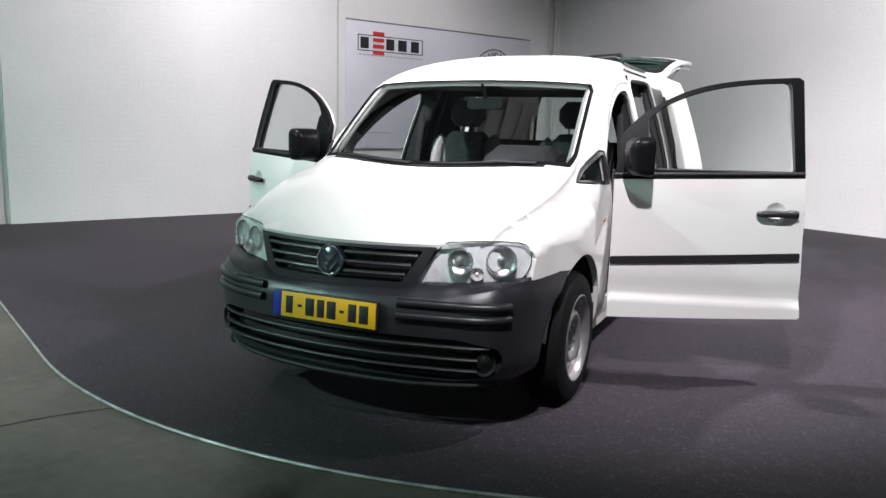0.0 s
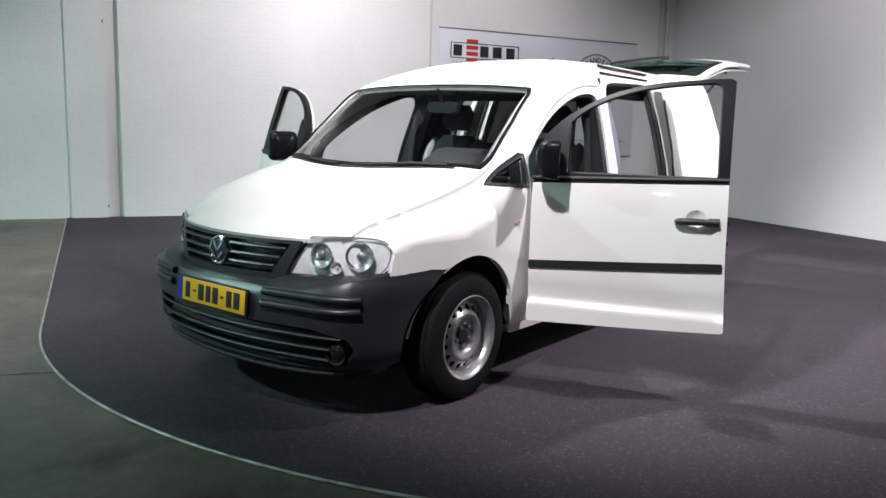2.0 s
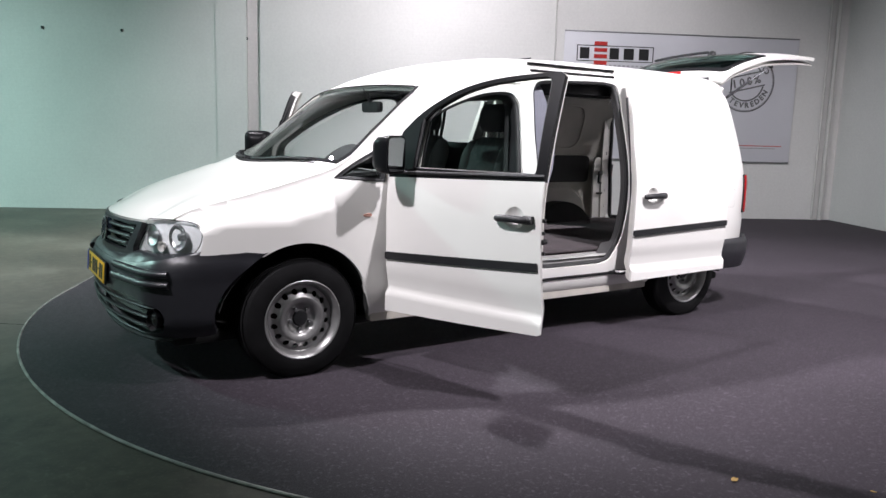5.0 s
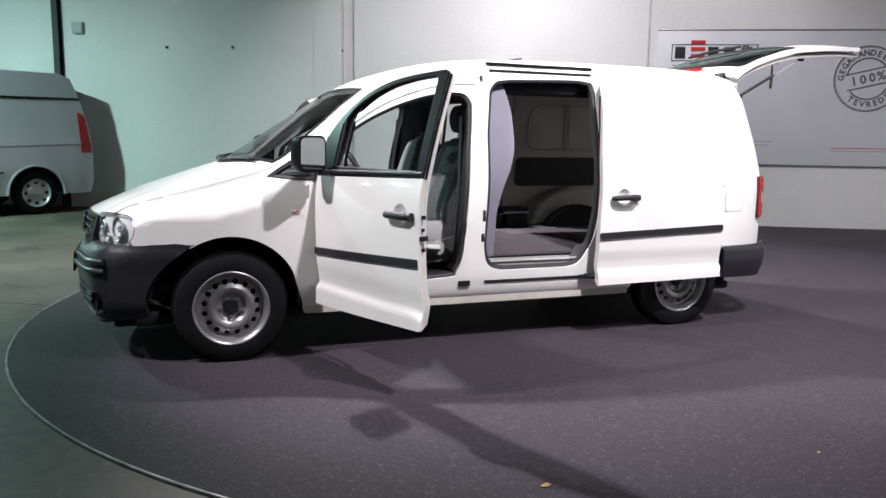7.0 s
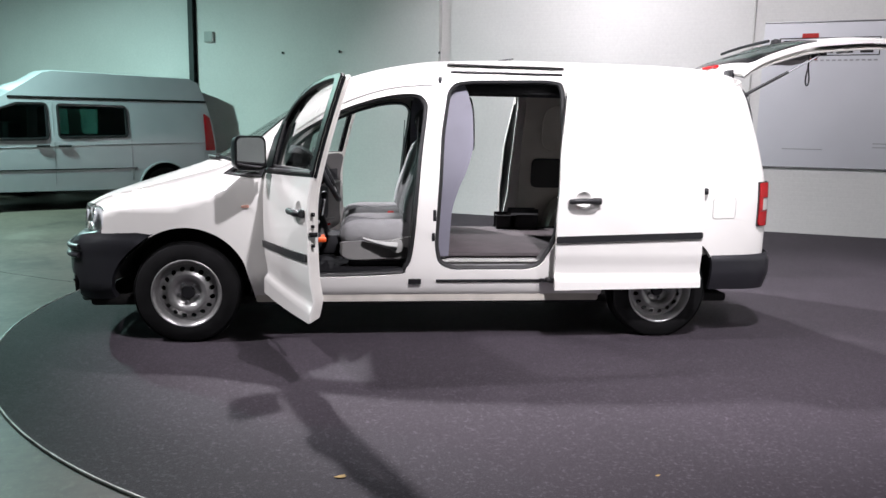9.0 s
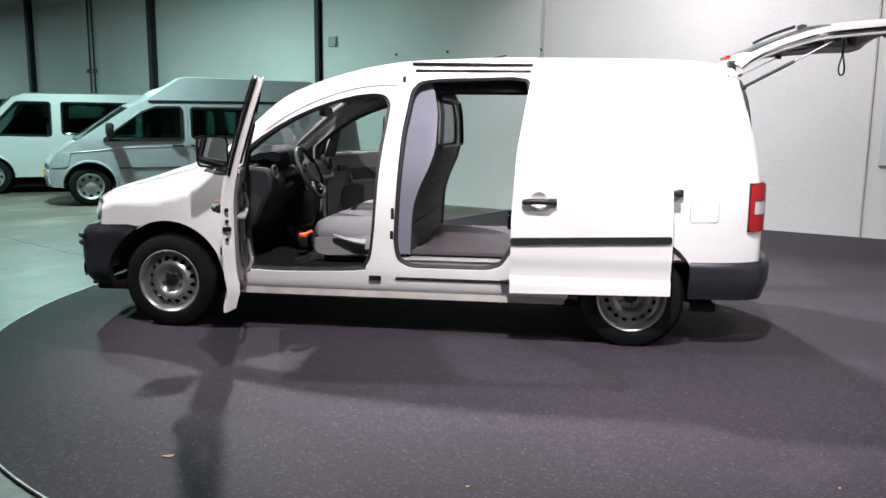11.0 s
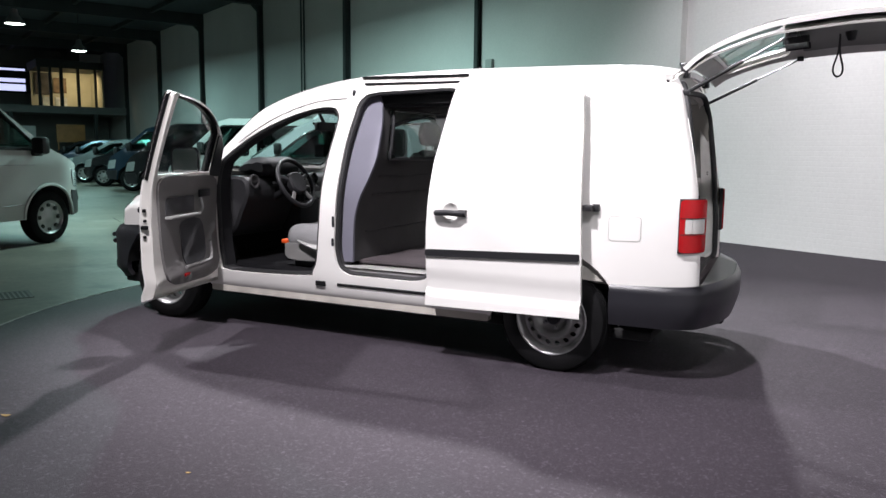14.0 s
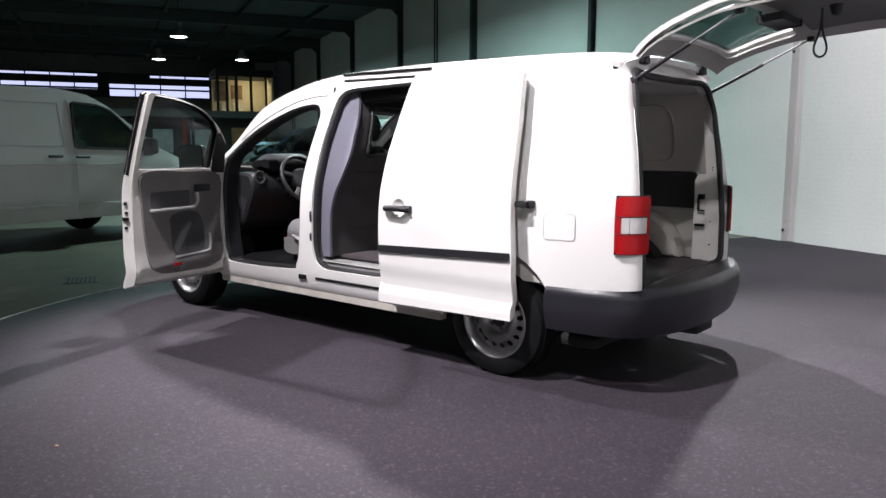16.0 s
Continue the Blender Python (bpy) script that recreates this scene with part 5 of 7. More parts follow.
    part("trim_inset", fl(skin(rounded(rect(0.40, 0.858, 0.79, 0.96), 0.02), [], lambda s, z: dskin(s, z, -0.083), 0.05, 0.006, (0, -1, 0))), FABRICDARK, d, "dark fabric inset")
    part("pull_cup", fl(box(-0.36, -0.10, 0.945, -0.20, -0.085, 0.995, 0.006)), PLASTIC, d, "black inner door release")
    part("pull_grip", fl(tube(smooth([dskin(0.40, 0.842, -0.10), dskin(0.365, 0.87, -0.12), dskin(0.35, 0.94, -0.10)], 4, False), 0.012, 8)), LIGHTTRIM, d)
    for s, z, w, h in ((0.965, 0.90, 0.010, 0.010), (0.96, 0.84, 0.009, 0.008), (0.968, 0.80, 0.022, 0.012), (0.966, 0.745, 0.009, 0.009)):
        part("edge_hole", fl(box(-s - 0.006, -0.030 - w, z - h, -s + 0.008, -0.030 + w, z + h, 0.003)), GLOSSBLACK, d, "black latch opening")
    # mirror
    mr = holder("door_mirror", d)
    mr["label"] = "black door mirror with glass"
    part("mirror_base", fl(skin([(0.005, 1.06), (0.03, 1.265), (0.165, 1.345), (0.165, 1.10)], [], lambda s, z: dskin(s, z, 0.008), 0.05, 0.012, O)), FRAMEBLACK, mr, "black mirror triangle")
    mm = MIRROR_POSE[sgn]
    prof = [(0.0, 1.0), (0.03, 1.0), (0.07, 0.93), (0.10, 0.72), (0.115, 0.35)]
    k = 28
    base = rounded(rect(-0.095, -0.098, 0.095, 0.098), 0.045, 6)
    k = len(base)
    vs = [(u * g, v * g, dd) for dd, g in prof for u, v in base]
    fs = [(r * k + i, r * k + (i + 1) % k, (r + 1) * k + (i + 1) % k, (r + 1) * k + i) for r in range(len(prof) - 1) for i in range(k)]
    fs += [tuple((len(prof) - 1) * k + i for i in range(k)), tuple(range(k - 1, -1, -1))]
    ob = part("mirror_shell", (vs, fs), FRAMEBLACK, mr, m=mm)
    part("mirror_glass", prism(rounded(rect(-0.083, -0.086, 0.083, 0.086), 0.036, 5), -0.004, 0.003, "z"), MIRROR, mr, m=mm)
    part("mirror_arm", fl(tube([(-0.08, 0.0, 1.10), (-0.09, 0.07, 1.095), (-0.10, 0.14, 1.10)], 0.028, 10, False, 0.7)), FRAMEBLACK, mr)
    return d


def local_mirror(sgn, angle, centre, facing):
    """The mirror's pose in its door: centre in the van's frame, glass looking along facing."""
    door = Matrix.Translation((-0.468, sgn * 0.910, 0)) @ Matrix.Rotation(radians(-sgn * angle), 4, "Z")
    z = -Vector(facing).normalized()
    x = Vector((0, 0, 1)).cross(z).normalized()
    y = z.cross(x)
    m = Matrix((x, y, z)).transposed().to_4x4()
    m.translation = centre
    return door.inverted() @ m


MIRROR_POSE = {1: local_mirror(1, 70.7, (-0.425, 1.085, 1.175), (-0.50, 0.86, 0.0)), -1: local_mirror(-1, 66.5, (-0.45, -1.04, 1.165), (-0.5, -0.86, 0.0))}
front_door(1, 70.7)
front_door(-1, 66.5)

# ----- sliding doors, pushed back along the side -----
def slskin(x, z, o=0.0):
    return (x, yb(max(z, 0.42)) + 0.125 + o + foot(z - 0.01), z)
SL = [(-2.262, 0.345), (-2.262, 0.8), (-2.285, 1.2), (-2.34, 1.55), (-2.36, 1.66), (-2.385, 1.695), (-3.10, 1.695), (-3.135, 1.66), (-3.17, 1.4), (-3.20, 1.0), (-3.212, 0.7), (-3.212, 0.36)]
for sgn in (1, -1):
    def fl(vf):
        return vf if sgn > 0 else flipy(vf)
    d = holder("sliding_door", van)
    d["label"] = "windowless white sliding door pushed fully open"
    part("outer_skin", fl(skin(SL, [ring(-2.425, 0.911, 0.054, 24)], slskin, 0.032, 0.014, (0, 1, 0))), PAINT, d, "white painted outer skin")
    ins = [(-2.737 + (x + 2.737) * 0.95, 1.02 + (z - 1.02) * 0.96) for x, z in SL]
    part("inner_shell", fl(skin(ins, [], lambda x, z: slskin(x, z, -0.055), 0.07, 0.012, (0, -1, 0))), LINER, d, "dark grey inner lining")
    o_l = resample(SL, 0.05)
    k = len(o_l)
    vs = []
    for x, z in o_l:
        cx, cz = -2.737 + (x + 2.737) * 0.985, 1.02 + (z - 1.02) * 0.97
        vs += [slskin(x, z, -0.012), slskin(cx, cz, -0.056)]
    part("door_edge", fl((vs, [(2 * i, 2 * i + 1, 2 * ((i + 1) % k) + 1, 2 * ((i + 1) % k)) for i in range(k)])), JAMB, d)
    part("moulding", fl(skin(rounded([(-2.262, 0.645), (-2.262, 0.685), (-3.205, 0.717), (-3.205, 0.677)], 0.012), [], lambda x, z: slskin(x, z, 0.012), 0.06, 0.016, (0, 1, 0))), PLASTIC, d, "black rubbing strip")
    part("pressing_line", fl(tube(smooth([slskin(-2.50, 1.585, 0.0), slskin(-2.56, 1.607, 0.0005), slskin(-2.8, 1.612, 0.0005), slskin(-3.125, 1.615, 0.0005)], 5, False), 0.0022, 5)), SEAM, d)
    handle_on(d, lambda s, z, o=0.0: slskin(-s, z, o), 2.425, 0.905, sgn)
    part("edge_seal", fl(tube([slskin(x, z, -0.05) for x, z in ((-2.285, 0.40), (-2.285, 0.8), (-2.30, 1.2), (-2.35, 1.55))], 0.012, 6)), RUBBER, d)
    part("roller_arm", fl(joined(box(-3.25, 0.90, 0.950, -3.19, 0.97, 0.982, 0.008), box(-3.275, 0.89, 0.945, -3.235, 0.925, 0.987, 0.008))), PLASTIC, d, "black middle roller arm")
    part("lower_arm", fl(joined(tube([(-2.24, 0.86, 0.385), (-2.27, 0.93, 0.39), (-2.32, 0.98, 0.41)], 0.018, 8), lathe([(0.0, -0.012), (0.026, -0.012), (0.026, 0.012), (0.0, 0.012)], 12, pose(-2.225, 0.875, 0.385)))), GLOSSBLACK, d, "black lower roller arm")
    part("body_line", fl(tube([side(x, 1.60, 0.001) for x in np.linspace(-3.15, -3.44, 8)], 0.0022, 5)), SEAM, van)

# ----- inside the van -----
# White paint with the load space's shade put into its colour.
CARGO = pmat("shaded_cargo_paint", (0.43, 0.415, 0.375), 0.55, 0, 0.12, 3, 0.05, 40)
part("cargo_floor", box(-3.755, -0.70, 0.48, -1.50, 0.70, 0.535, 0.01), MAT, van, "grey ribbed cargo floor mat")
part("cab_floor", joined(box(-1.52, -0.78, 0.38, 0.05, 0.78, 0.43, 0.02), box(-0.30, -0.70, 0.43, 0.0, 0.70, 0.92, 0.05)), pmat("black_footwell_carpet", (0.007, 0.007, 0.008), 0.95, 0, 0.2, 8, 0.3, 300, 0, 0, 0.1), van, "black footwell carpet")
part("headliner", skin([(x, ye(x) - 0.03) for x in np.linspace(-0.9, -3.5, 16)] + [(x, -ye(x) + 0.03) for x in np.linspace(-3.5, -0.9, 16)], [], lambda x, y: (x, y, T(x, y) - 0.045), 0.12, 0.01, (0, 0, -1)), HEADLINER, van, "grey headliner")
for x0, x1, z1, b in ((-2.19, -2.31, 0.645, 0.02), (-2.33, -2.47, 0.655, 0.045)):
    part("floor_box", box(x0, -0.66, 0.535, x1, -0.54, z1, b), PLASTIC, van, "black plastic box on the cargo floor")
for sgn in (1, -1):
    def fl(vf):
        return vf if sgn > 0 else flipy(vf)
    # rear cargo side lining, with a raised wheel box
    part("cargo_lining", fl(skin([(-2.39, 0.53), (-2.40, 1.0), (-2.41, 1.62), (-3.60, 1.60), (-3.68, 1.0), (-3.70, 0.53)], [], lambda x, z: (x, S(x, min(z, 1.55)) - 0.10, z), 0.10, 0.012, (0, -1, 0))), CARGO, van, "bare white-painted cargo side wall, shade in its grey")
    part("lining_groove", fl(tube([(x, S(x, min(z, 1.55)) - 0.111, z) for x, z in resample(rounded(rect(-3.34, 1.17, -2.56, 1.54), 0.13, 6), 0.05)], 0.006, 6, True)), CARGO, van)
    part("lining_pad", fl(skin(rounded([(-2.50, 0.86), (-2.50, 1.10), (-3.49, 1.10), (-3.50, 0.86)], 0.05), [], lambda x, z: (x, S(x, z) - 0.122, z), 0.10, 0.02, (0, -1, 0))), pmat("black_lining_pad", (0.03, 0.03, 0.03), 0.8, 0, 0.1, 6), van)
    part("wheel_box", fl(prism(smooth([(-2.60, 0.54), (-2.68, 0.74), (-2.9, 0.84), (-3.15, 0.84), (-3.34, 0.72), (-3.42, 0.54)], 4, False), 0.62, 0.86, "y", 0.03)), CARGO, van, "white-painted wheel box, shade in its grey")
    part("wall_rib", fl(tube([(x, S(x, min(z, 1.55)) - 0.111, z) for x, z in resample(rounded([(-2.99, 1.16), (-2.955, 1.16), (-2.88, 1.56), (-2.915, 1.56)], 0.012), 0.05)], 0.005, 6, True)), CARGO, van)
    part("d_pillar_lining", fl(skin([(-3.50, 0.535), (-3.50, 1.05), (-3.52, 1.09), (-3.58, 1.09), (-3.585, 1.0), (-3.585, 0.535)], [], lambda x, z: (x, float(np.interp(z, [0.5, 1.0, 1.5], [0.66, 0.668, 0.635])), z), 0.1, 0.02, (0, -1, 0))), JAMB, van)
    part("d_pillar_flange", fl(skin([(-3.585, 0.535), (-3.585, 1.0), (-3.55, 1.56), (-3.60, 1.58), (-3.655, 1.2), (-3.67, 1.0), (-3.69, 0.535)], [], lambda x, z: (x, float(np.interp(z, [0.5, 1.0, 1.5], [0.642, 0.652, 0.612])), z), 0.1, 0.012, (0, -1, 0))), JAMB, van, "white painted rear door flange")
    part("latch_bracket", fl(joined(box(-3.580, 0.628, 0.93, -3.535, 0.650, 0.965, 0.005), box(-3.545, 0.628, 0.86, -3.533, 0.650, 0.94, 0.004), box(-3.580, 0.634, 0.852, -3.535, 0.650, 0.862, 0.003))), GLOSSBLACK, van, "black latch bracket")
    part("pillar_catch", fl(box(-3.585, 0.625, 0.755, -3.52, 0.650, 0.772, 0.006)), GLOSSBLACK, van)
    for z in (0.64, 0.79, 1.12, 1.135):
        part("flange_hole", fl(lathe([(0.0, 0.0), (0.005, 0.0)], 10, Matrix.Translation((-3.622, 0.6395, z)) @ Matrix.Rotation(radians(90), 4, "X"))), GLOSSBLACK, van)
    part("b_pillar_trim", fl(skin([(-1.38, 0.45), (-1.44, 1.1), (-1.47, 1.55), (-1.60, 1.58), (-1.55, 1.1), (-1.52, 0.48)], [], lambda x, z: (x, S(x, z) - 0.06, z), 0.08, 0.03, (0, -1, 0))), DASH, van, "black pillar trim")
    belt = holder("seat_belt", van)
    belt["label"] = "black seat belt hanging from the pillar"
    part("belt_webbing", fl(tube([(-1.42, 0.70, 1.40), (-1.40, 0.74, 1.0), (-1.36, 0.76, 0.55)], 0.022, 6, False, 0.15)), RUBBER, belt)
    if sgn > 0:
        part("header_trim", fl(box(-1.66, 0.585, 1.565, -2.40, 0.625, 1.70, 0.02)), DASH, van, "black header trim over the sliding door")
    part("step_tread", fl(box(-1.56, 0.70, 0.47, -2.26, 0.835, 0.50, 0.012)), LIGHTTRIM, van, "grey entry step tread")
    part("belt_anchor", fl(joined(box(-1.46, 0.80, 0.62, -1.42, 0.83, 0.70, 0.006), tube([(-1.45, 0.83, 0.86), (-1.45, 0.845, 0.90)], 0.008, 6))), DULLMETAL, van)
# bulkhead behind the seats
bx = spl([0.5, 0.62, 0.8, 0.95, 1.1, 1.25, 1.4, 1.56, 1.66], [-1.60, -1.605, -1.615, -1.655, -1.72, -1.755, -1.755, -1.73, -1.68])
bh = holder("bulkhead", van)
bh["label"] = "lilac-grey bulkhead with a window behind the seats"
bh_hole = rounded([(0.63, 1.205), (0.56, 1.53), (-0.54, 1.53), (-0.63, 1.205)], 0.03)
zlist = np.linspace(0.53, 1.66, 24)
def bhy(z):
    return S(-1.66, min(z, 1.6)) - 0.075
bo = [(bhy(z), z) for z in zlist] + [(-bhy(z), z) for z in zlist[::-1]]
part("bulkhead_panel", skin(bo, [bh_hole], lambda y, z: (bx(z) - 0.02 * math.cos(y * 2.2), y, z), 0.07, 0.02, (-1, 0, 0)), LINER, bh, "dark grey moulded rear face")
pane(part("bulkhead_window", skin(bh_hole, [], lambda y, z: (bx(z) - 0.005, y, z), 0.1, 0.005, (-1, 0, 0)), GLASS, bh))
part("window_frame", tube([(bx(z) - 0.03, y, z) for y, z in resample(bh_hole, 0.06)], 0.012, 8, True), PLASTIC, bh)
for z in (0.72, 0.97, 1.09):
    part("bulkhead_rib", tube([(bx(z) - 0.02 * math.cos(y * 2.2) - 0.004, y, z) for y in np.linspace(0.66, -0.66, 12)], 0.005, 6), LINER, bh)
for sgn in (1, -1):
    cheek = [(bx(z) - 0.012, z) for z in zlist] + [(-1.50, 1.66), (-1.47, 1.5), (-1.47, 0.53)]
    vf = skin(cheek, [], lambda x, z: (x, S(-1.62, min(z, 1.6)) - 0.07, z), 0.07, 0.02, (0, 1, 0))
    part("bulkhead_cheek", vf if sgn > 0 else flipy(vf), LILAC, bh, "lilac-grey side cheek")

# dashboard
dash = holder("dashboard", van)
dash["label"] = "anthracite dashboard with dials, vents and console"
dp = smooth([(-0.24, 1.02), (-0.42, 1.062), (-0.60, 1.06), (-0.66, 1.02), (-0.66, 0.93), (-0.60, 0.80), (-0.52, 0.66), (-0.36, 0.62), (-0.20, 0.80)], 3)
# Light through the windscreen is put into a paler grey than DASH.
part("dash_body", prism(dp, 0.735, -0.735, "y", 0.02), pmat("lit_dash_plastic", (0.022, 0.022, 0.024), 0.6, 0, 0.12, 6, 0.15, 500, 0, 0, 0.3), dash, "dash moulding, windscreen light in its paler grey")
hood = smooth([(-0.42, 1.09), (-0.48, 1.165), (-0.60, 1.205), (-0.715, 1.165), (-0.70, 1.07)], 4)
part("dial_hood", prism(hood, 0.58, 0.17, "y", 0.05), DASH, dash, "hooded instrument binnacle")
part("dial_face", joined(*[lathe([(0.0, 0.006), (r, 0.004), (r + 0.006, -0.004)], 20, Matrix.Translation((-0.692, y, 1.10)) @ Matrix.Rotation(radians(-80), 4, "Y")) for y, r in ((0.45, 0.045), (0.30, 0.045))]), pmat("dial_black", (0.01, 0.01, 0.012), 0.3, 0, 0.1, 20), dash)
for y in (0.66, 0.10, -0.06, -0.66):
    part("air_vent", joined(lathe([(0.052, 0.0), (0.050, 0.012), (0.040, 0.012), (0.036, -0.01), (0.0, -0.012)], 20, Matrix.Translation((-0.665, y, 1.03)) @ Matrix.Rotation(radians(-82), 4, "Y")), box(-0.675, y - 0.036, 1.027, -0.665, y + 0.036, 1.033, 0)), LINER, dash, "round dark grey air vent")
part("centre_console", joined(box(-0.70, -0.12, 0.60, -0.50, 0.16, 0.98, 0.03), box(-1.25, -0.10, 0.43, -0.60, 0.14, 0.58, 0.04)), DASH, dash, "dark centre console")
part("radio", box(-0.712, -0.09, 0.86, -0.69, 0.13, 0.93, 0.006), GLOSSBLACK, dash)
part("glovebox_shelf", box(-0.69, -0.74, 0.90, -0.60, -0.16, 0.945, 0.015), GREYTRIM, dash)
lever = holder("gear_lever", van)
lever["label"] = "black gear lever with chrome ring"
part("lever_shaft", tube([(-0.78, 0.02, 0.70), (-0.80, 0.02, 0.83)], 0.012, 8), CHROME, lever)
part("lever_knob", lathe([(0.0, 0.03), (0.022, 0.02), (0.026, 0.0), (0.016, -0.03)], 14, pose(-0.80, 0.02, 0.85)), PLASTIC, lever)
part("lever_boot", lathe([(0.07, 0), (0.05, 0.04), (0.02, 0.13)], 14, pose(-0.78, 0.02, 0.57)), RUBBER, lever)
# steering wheel
sw = holder("steering_wheel", van, Matrix.Translation((-0.83, 0.385, 1.015)) @ Matrix.Rotation(radians(-64), 4, "Y"))
sw["label"] = "black four-spoke steering wheel"
part("rim", tube([(0.185 * math.cos(t), 0.185 * math.sin(t), 0) for t in np.linspace(0, 2 * math.pi, 41)[:-1]], 0.0165, 10, True), PLASTIC, sw)
part("airbag_boss", prism(smooth([(-0.09, 0.0), (-0.06, 0.075), (0.03, 0.085), (0.075, 0.05), (0.075, -0.05), (0.03, -0.085), (-0.06, -0.075)], 4), -0.03, 0.028, "z", 0.012), DASH, sw)
for a in (20, 160, 230, 310):
    t = radians(a)
    part("spoke", tube([(0.05 * math.sin(t), 0.05 * math.cos(t), 0), (0.178 * math.sin(t), 0.178 * math.cos(t), 0)], 0.018, 8, False, 0.6), GREYTRIM if a > 200 else PLASTIC, sw)
part("column", tube([(0, 0, -0.02), (0, 0, -0.22)], 0.045, 12), DASH, sw)
for s in (1, -1):
    part("stalk", tube([(0.02, s * 0.05, -0.05), (0.03, s * 0.19, -0.05)], 0.009, 6), PLASTIC, sw)


SHIELD = pmat("grey_seat_plastic", (0.20, 0.195, 0.19), 0.6, 0, 0.08, 5, 0.1, 420)


def seat(y0, mat_a, mat_b):
    st = holder("seat", van, pose(-1.20, y0, 0))
    st["label"] = "grey fabric front seat with headrest"
    cush = smooth([(0.24, 0.60), (0.26, 0.68), (0.20, 0.725), (0.0, 0.705), (-0.20, 0.69), (-0.26, 0.66), (-0.26, 0.58), (0.0, 0.56)], 4)
    part("cushion", prism(cush, -0.16, 0.16, "y", 0.05), mat_a, st, "grey fabric cushion", angle=80)
    for s in (1, -1):
        bol = smooth([(0.25, 0.58), (0.27, 0.68), (0.18, 0.735), (0.0, 0.74), (-0.20, 0.735), (-0.27, 0.66), (-0.26, 0.56), (0.0, 0.55)], 4)
        part("side_bolster", prism(bol, s * 0.15, s * 0.25, "y", 0.045), mat_b, st, angle=80)
    back = smooth([(-0.20, 0.66), (-0.15, 0.80), (-0.22, 1.05), (-0.30, 1.24), (-0.37, 1.26), (-0.40, 1.20), (-0.36, 1.0), (-0.32, 0.7)], 4)
    part("backrest", prism(back, -0.17, 0.17, "y", 0.05), mat_a, st, "grey fabric backrest", angle=80)
    for s in (1, -1):
        part("back_bolster", prism([(x + 0.018, z - 0.02) for x, z in back], s * 0.155, s * 0.245, "y", 0.045), mat_b, st, angle=80)
    head = smooth([(-0.31, 1.31), (-0.285, 1.40), (-0.32, 1.475), (-0.38, 1.47), (-0.40, 1.38), (-0.38, 1.31)], 4)
    part("headrest", prism(head, -0.13, 0.13, "y", 0.05), FABRICDARK, st, "dark headrest", angle=80)
    for s in (1, -1):
        part("headrest_post", tube([(-0.345, s * 0.06, 1.22), (-0.345, s * 0.06, 1.36)], 0.007, 8), CHROME, st)
    part("seat_base", box(-0.26, -0.22, 0.43, 0.22, 0.22, 0.50, 0.02), pmat("seat_base_black", (0.015, 0.015, 0.016), 0.6, 0, 0.1, 8), st)
    part("side_shield", prism(smooth([(0.275, 0.565), (0.25, 0.60), (0.0, 0.61), (-0.22, 0.65), (-0.32, 0.72), (-0.36, 0.62), (-0.30, 0.49), (0.0, 0.475), (0.25, 0.485)], 3), 0.215, 0.262, "y", 0.016), SHIELD, st, "light grey seat side shield")
    part("recline_lever", joined(tube([(-0.09, 0.285, 0.575), (-0.02, 0.292, 0.583), (0.05, 0.292, 0.60), (0.13, 0.288, 0.625)], [0.034, 0.026, 0.017, 0.010], 10, False, 0.8), lathe([(0.045, 0), (0.045, 0.014), (0.0, 0.018)], 16, Matrix.Translation((-0.09, 0.275, 0.575)) @ Matrix.Rotation(radians(-90), 4, "X"))), LIGHTTRIM, st, "pale grey recline lever")
    return st
seat(0.40, FABRICMID, FABRIC)
seat(-0.40, FABRICMID, FABRIC)
part("orange_handle", joined(tube([(-0.80, 0.30, 0.585), (-0.80, 0.46, 0.585)], 0.014, 8), box(-0.83, 0.44, 0.57, -0.77, 0.50, 0.60, 0.01)), ORANGE, van, "orange handle in front of the seat")
part("buckle_stalk", box(-1.292, 0.105, 0.58, -1.258, 0.135, 0.71, 0.006), PLASTIC, van)
part("buckle", box(-1.297, 0.10, 0.71, -1.253, 0.14, 0.745, 0.006), RED, van, "red seat belt buckle")
iv = holder("inside_mirror", van)
iv["label"] = "black inside mirror on the windscreen"
part("mirror_head", prism(rounded(rect(-0.12, -0.035, 0.12, 0.035), 0.03, 5), 0.0, 0.04, "x", 0.01), PLASTIC, iv, m=Matrix.Translation((-0.86, 0.02, 1.44)))
part("mirror_stem", tube([(-0.84, 0.02, 1.45), (-0.80, 0.02, 1.52), (-0.78, 0.02, 1.56)], 0.014, 8), PLASTIC, iv)
for s in (1, -1):
    part("sun_visor", moved(box(-1.10, s * 0.10, 1.535, -0.86, s * 0.58, 1.555, 0.01), Matrix.Identity(4)), HEADLINER, van)
    vf = skin([(x, ye(x) - 0.03) for x in np.linspace(-0.40, -0.86, 10)] + [(x, ye(x) - 0.058) for x in np.linspace(-0.86, -0.32, 10)], [], lambda x, y: (x, y, T(x, y) - 0.045), 0.05, 0.012, (0, 0, -1))
    part("a_pillar_trim", vf if s > 0 else flipy(vf), HEADLINER, van)

# ---------- sign on the long wall ----------
def on_wall(a0, a1, z0, z1, b0, b1, bev=0.0):
    vs, fs = box(a0, b0, z0, a1, b1, z1, bev)
    return [hall(*v) for v in vs], fs


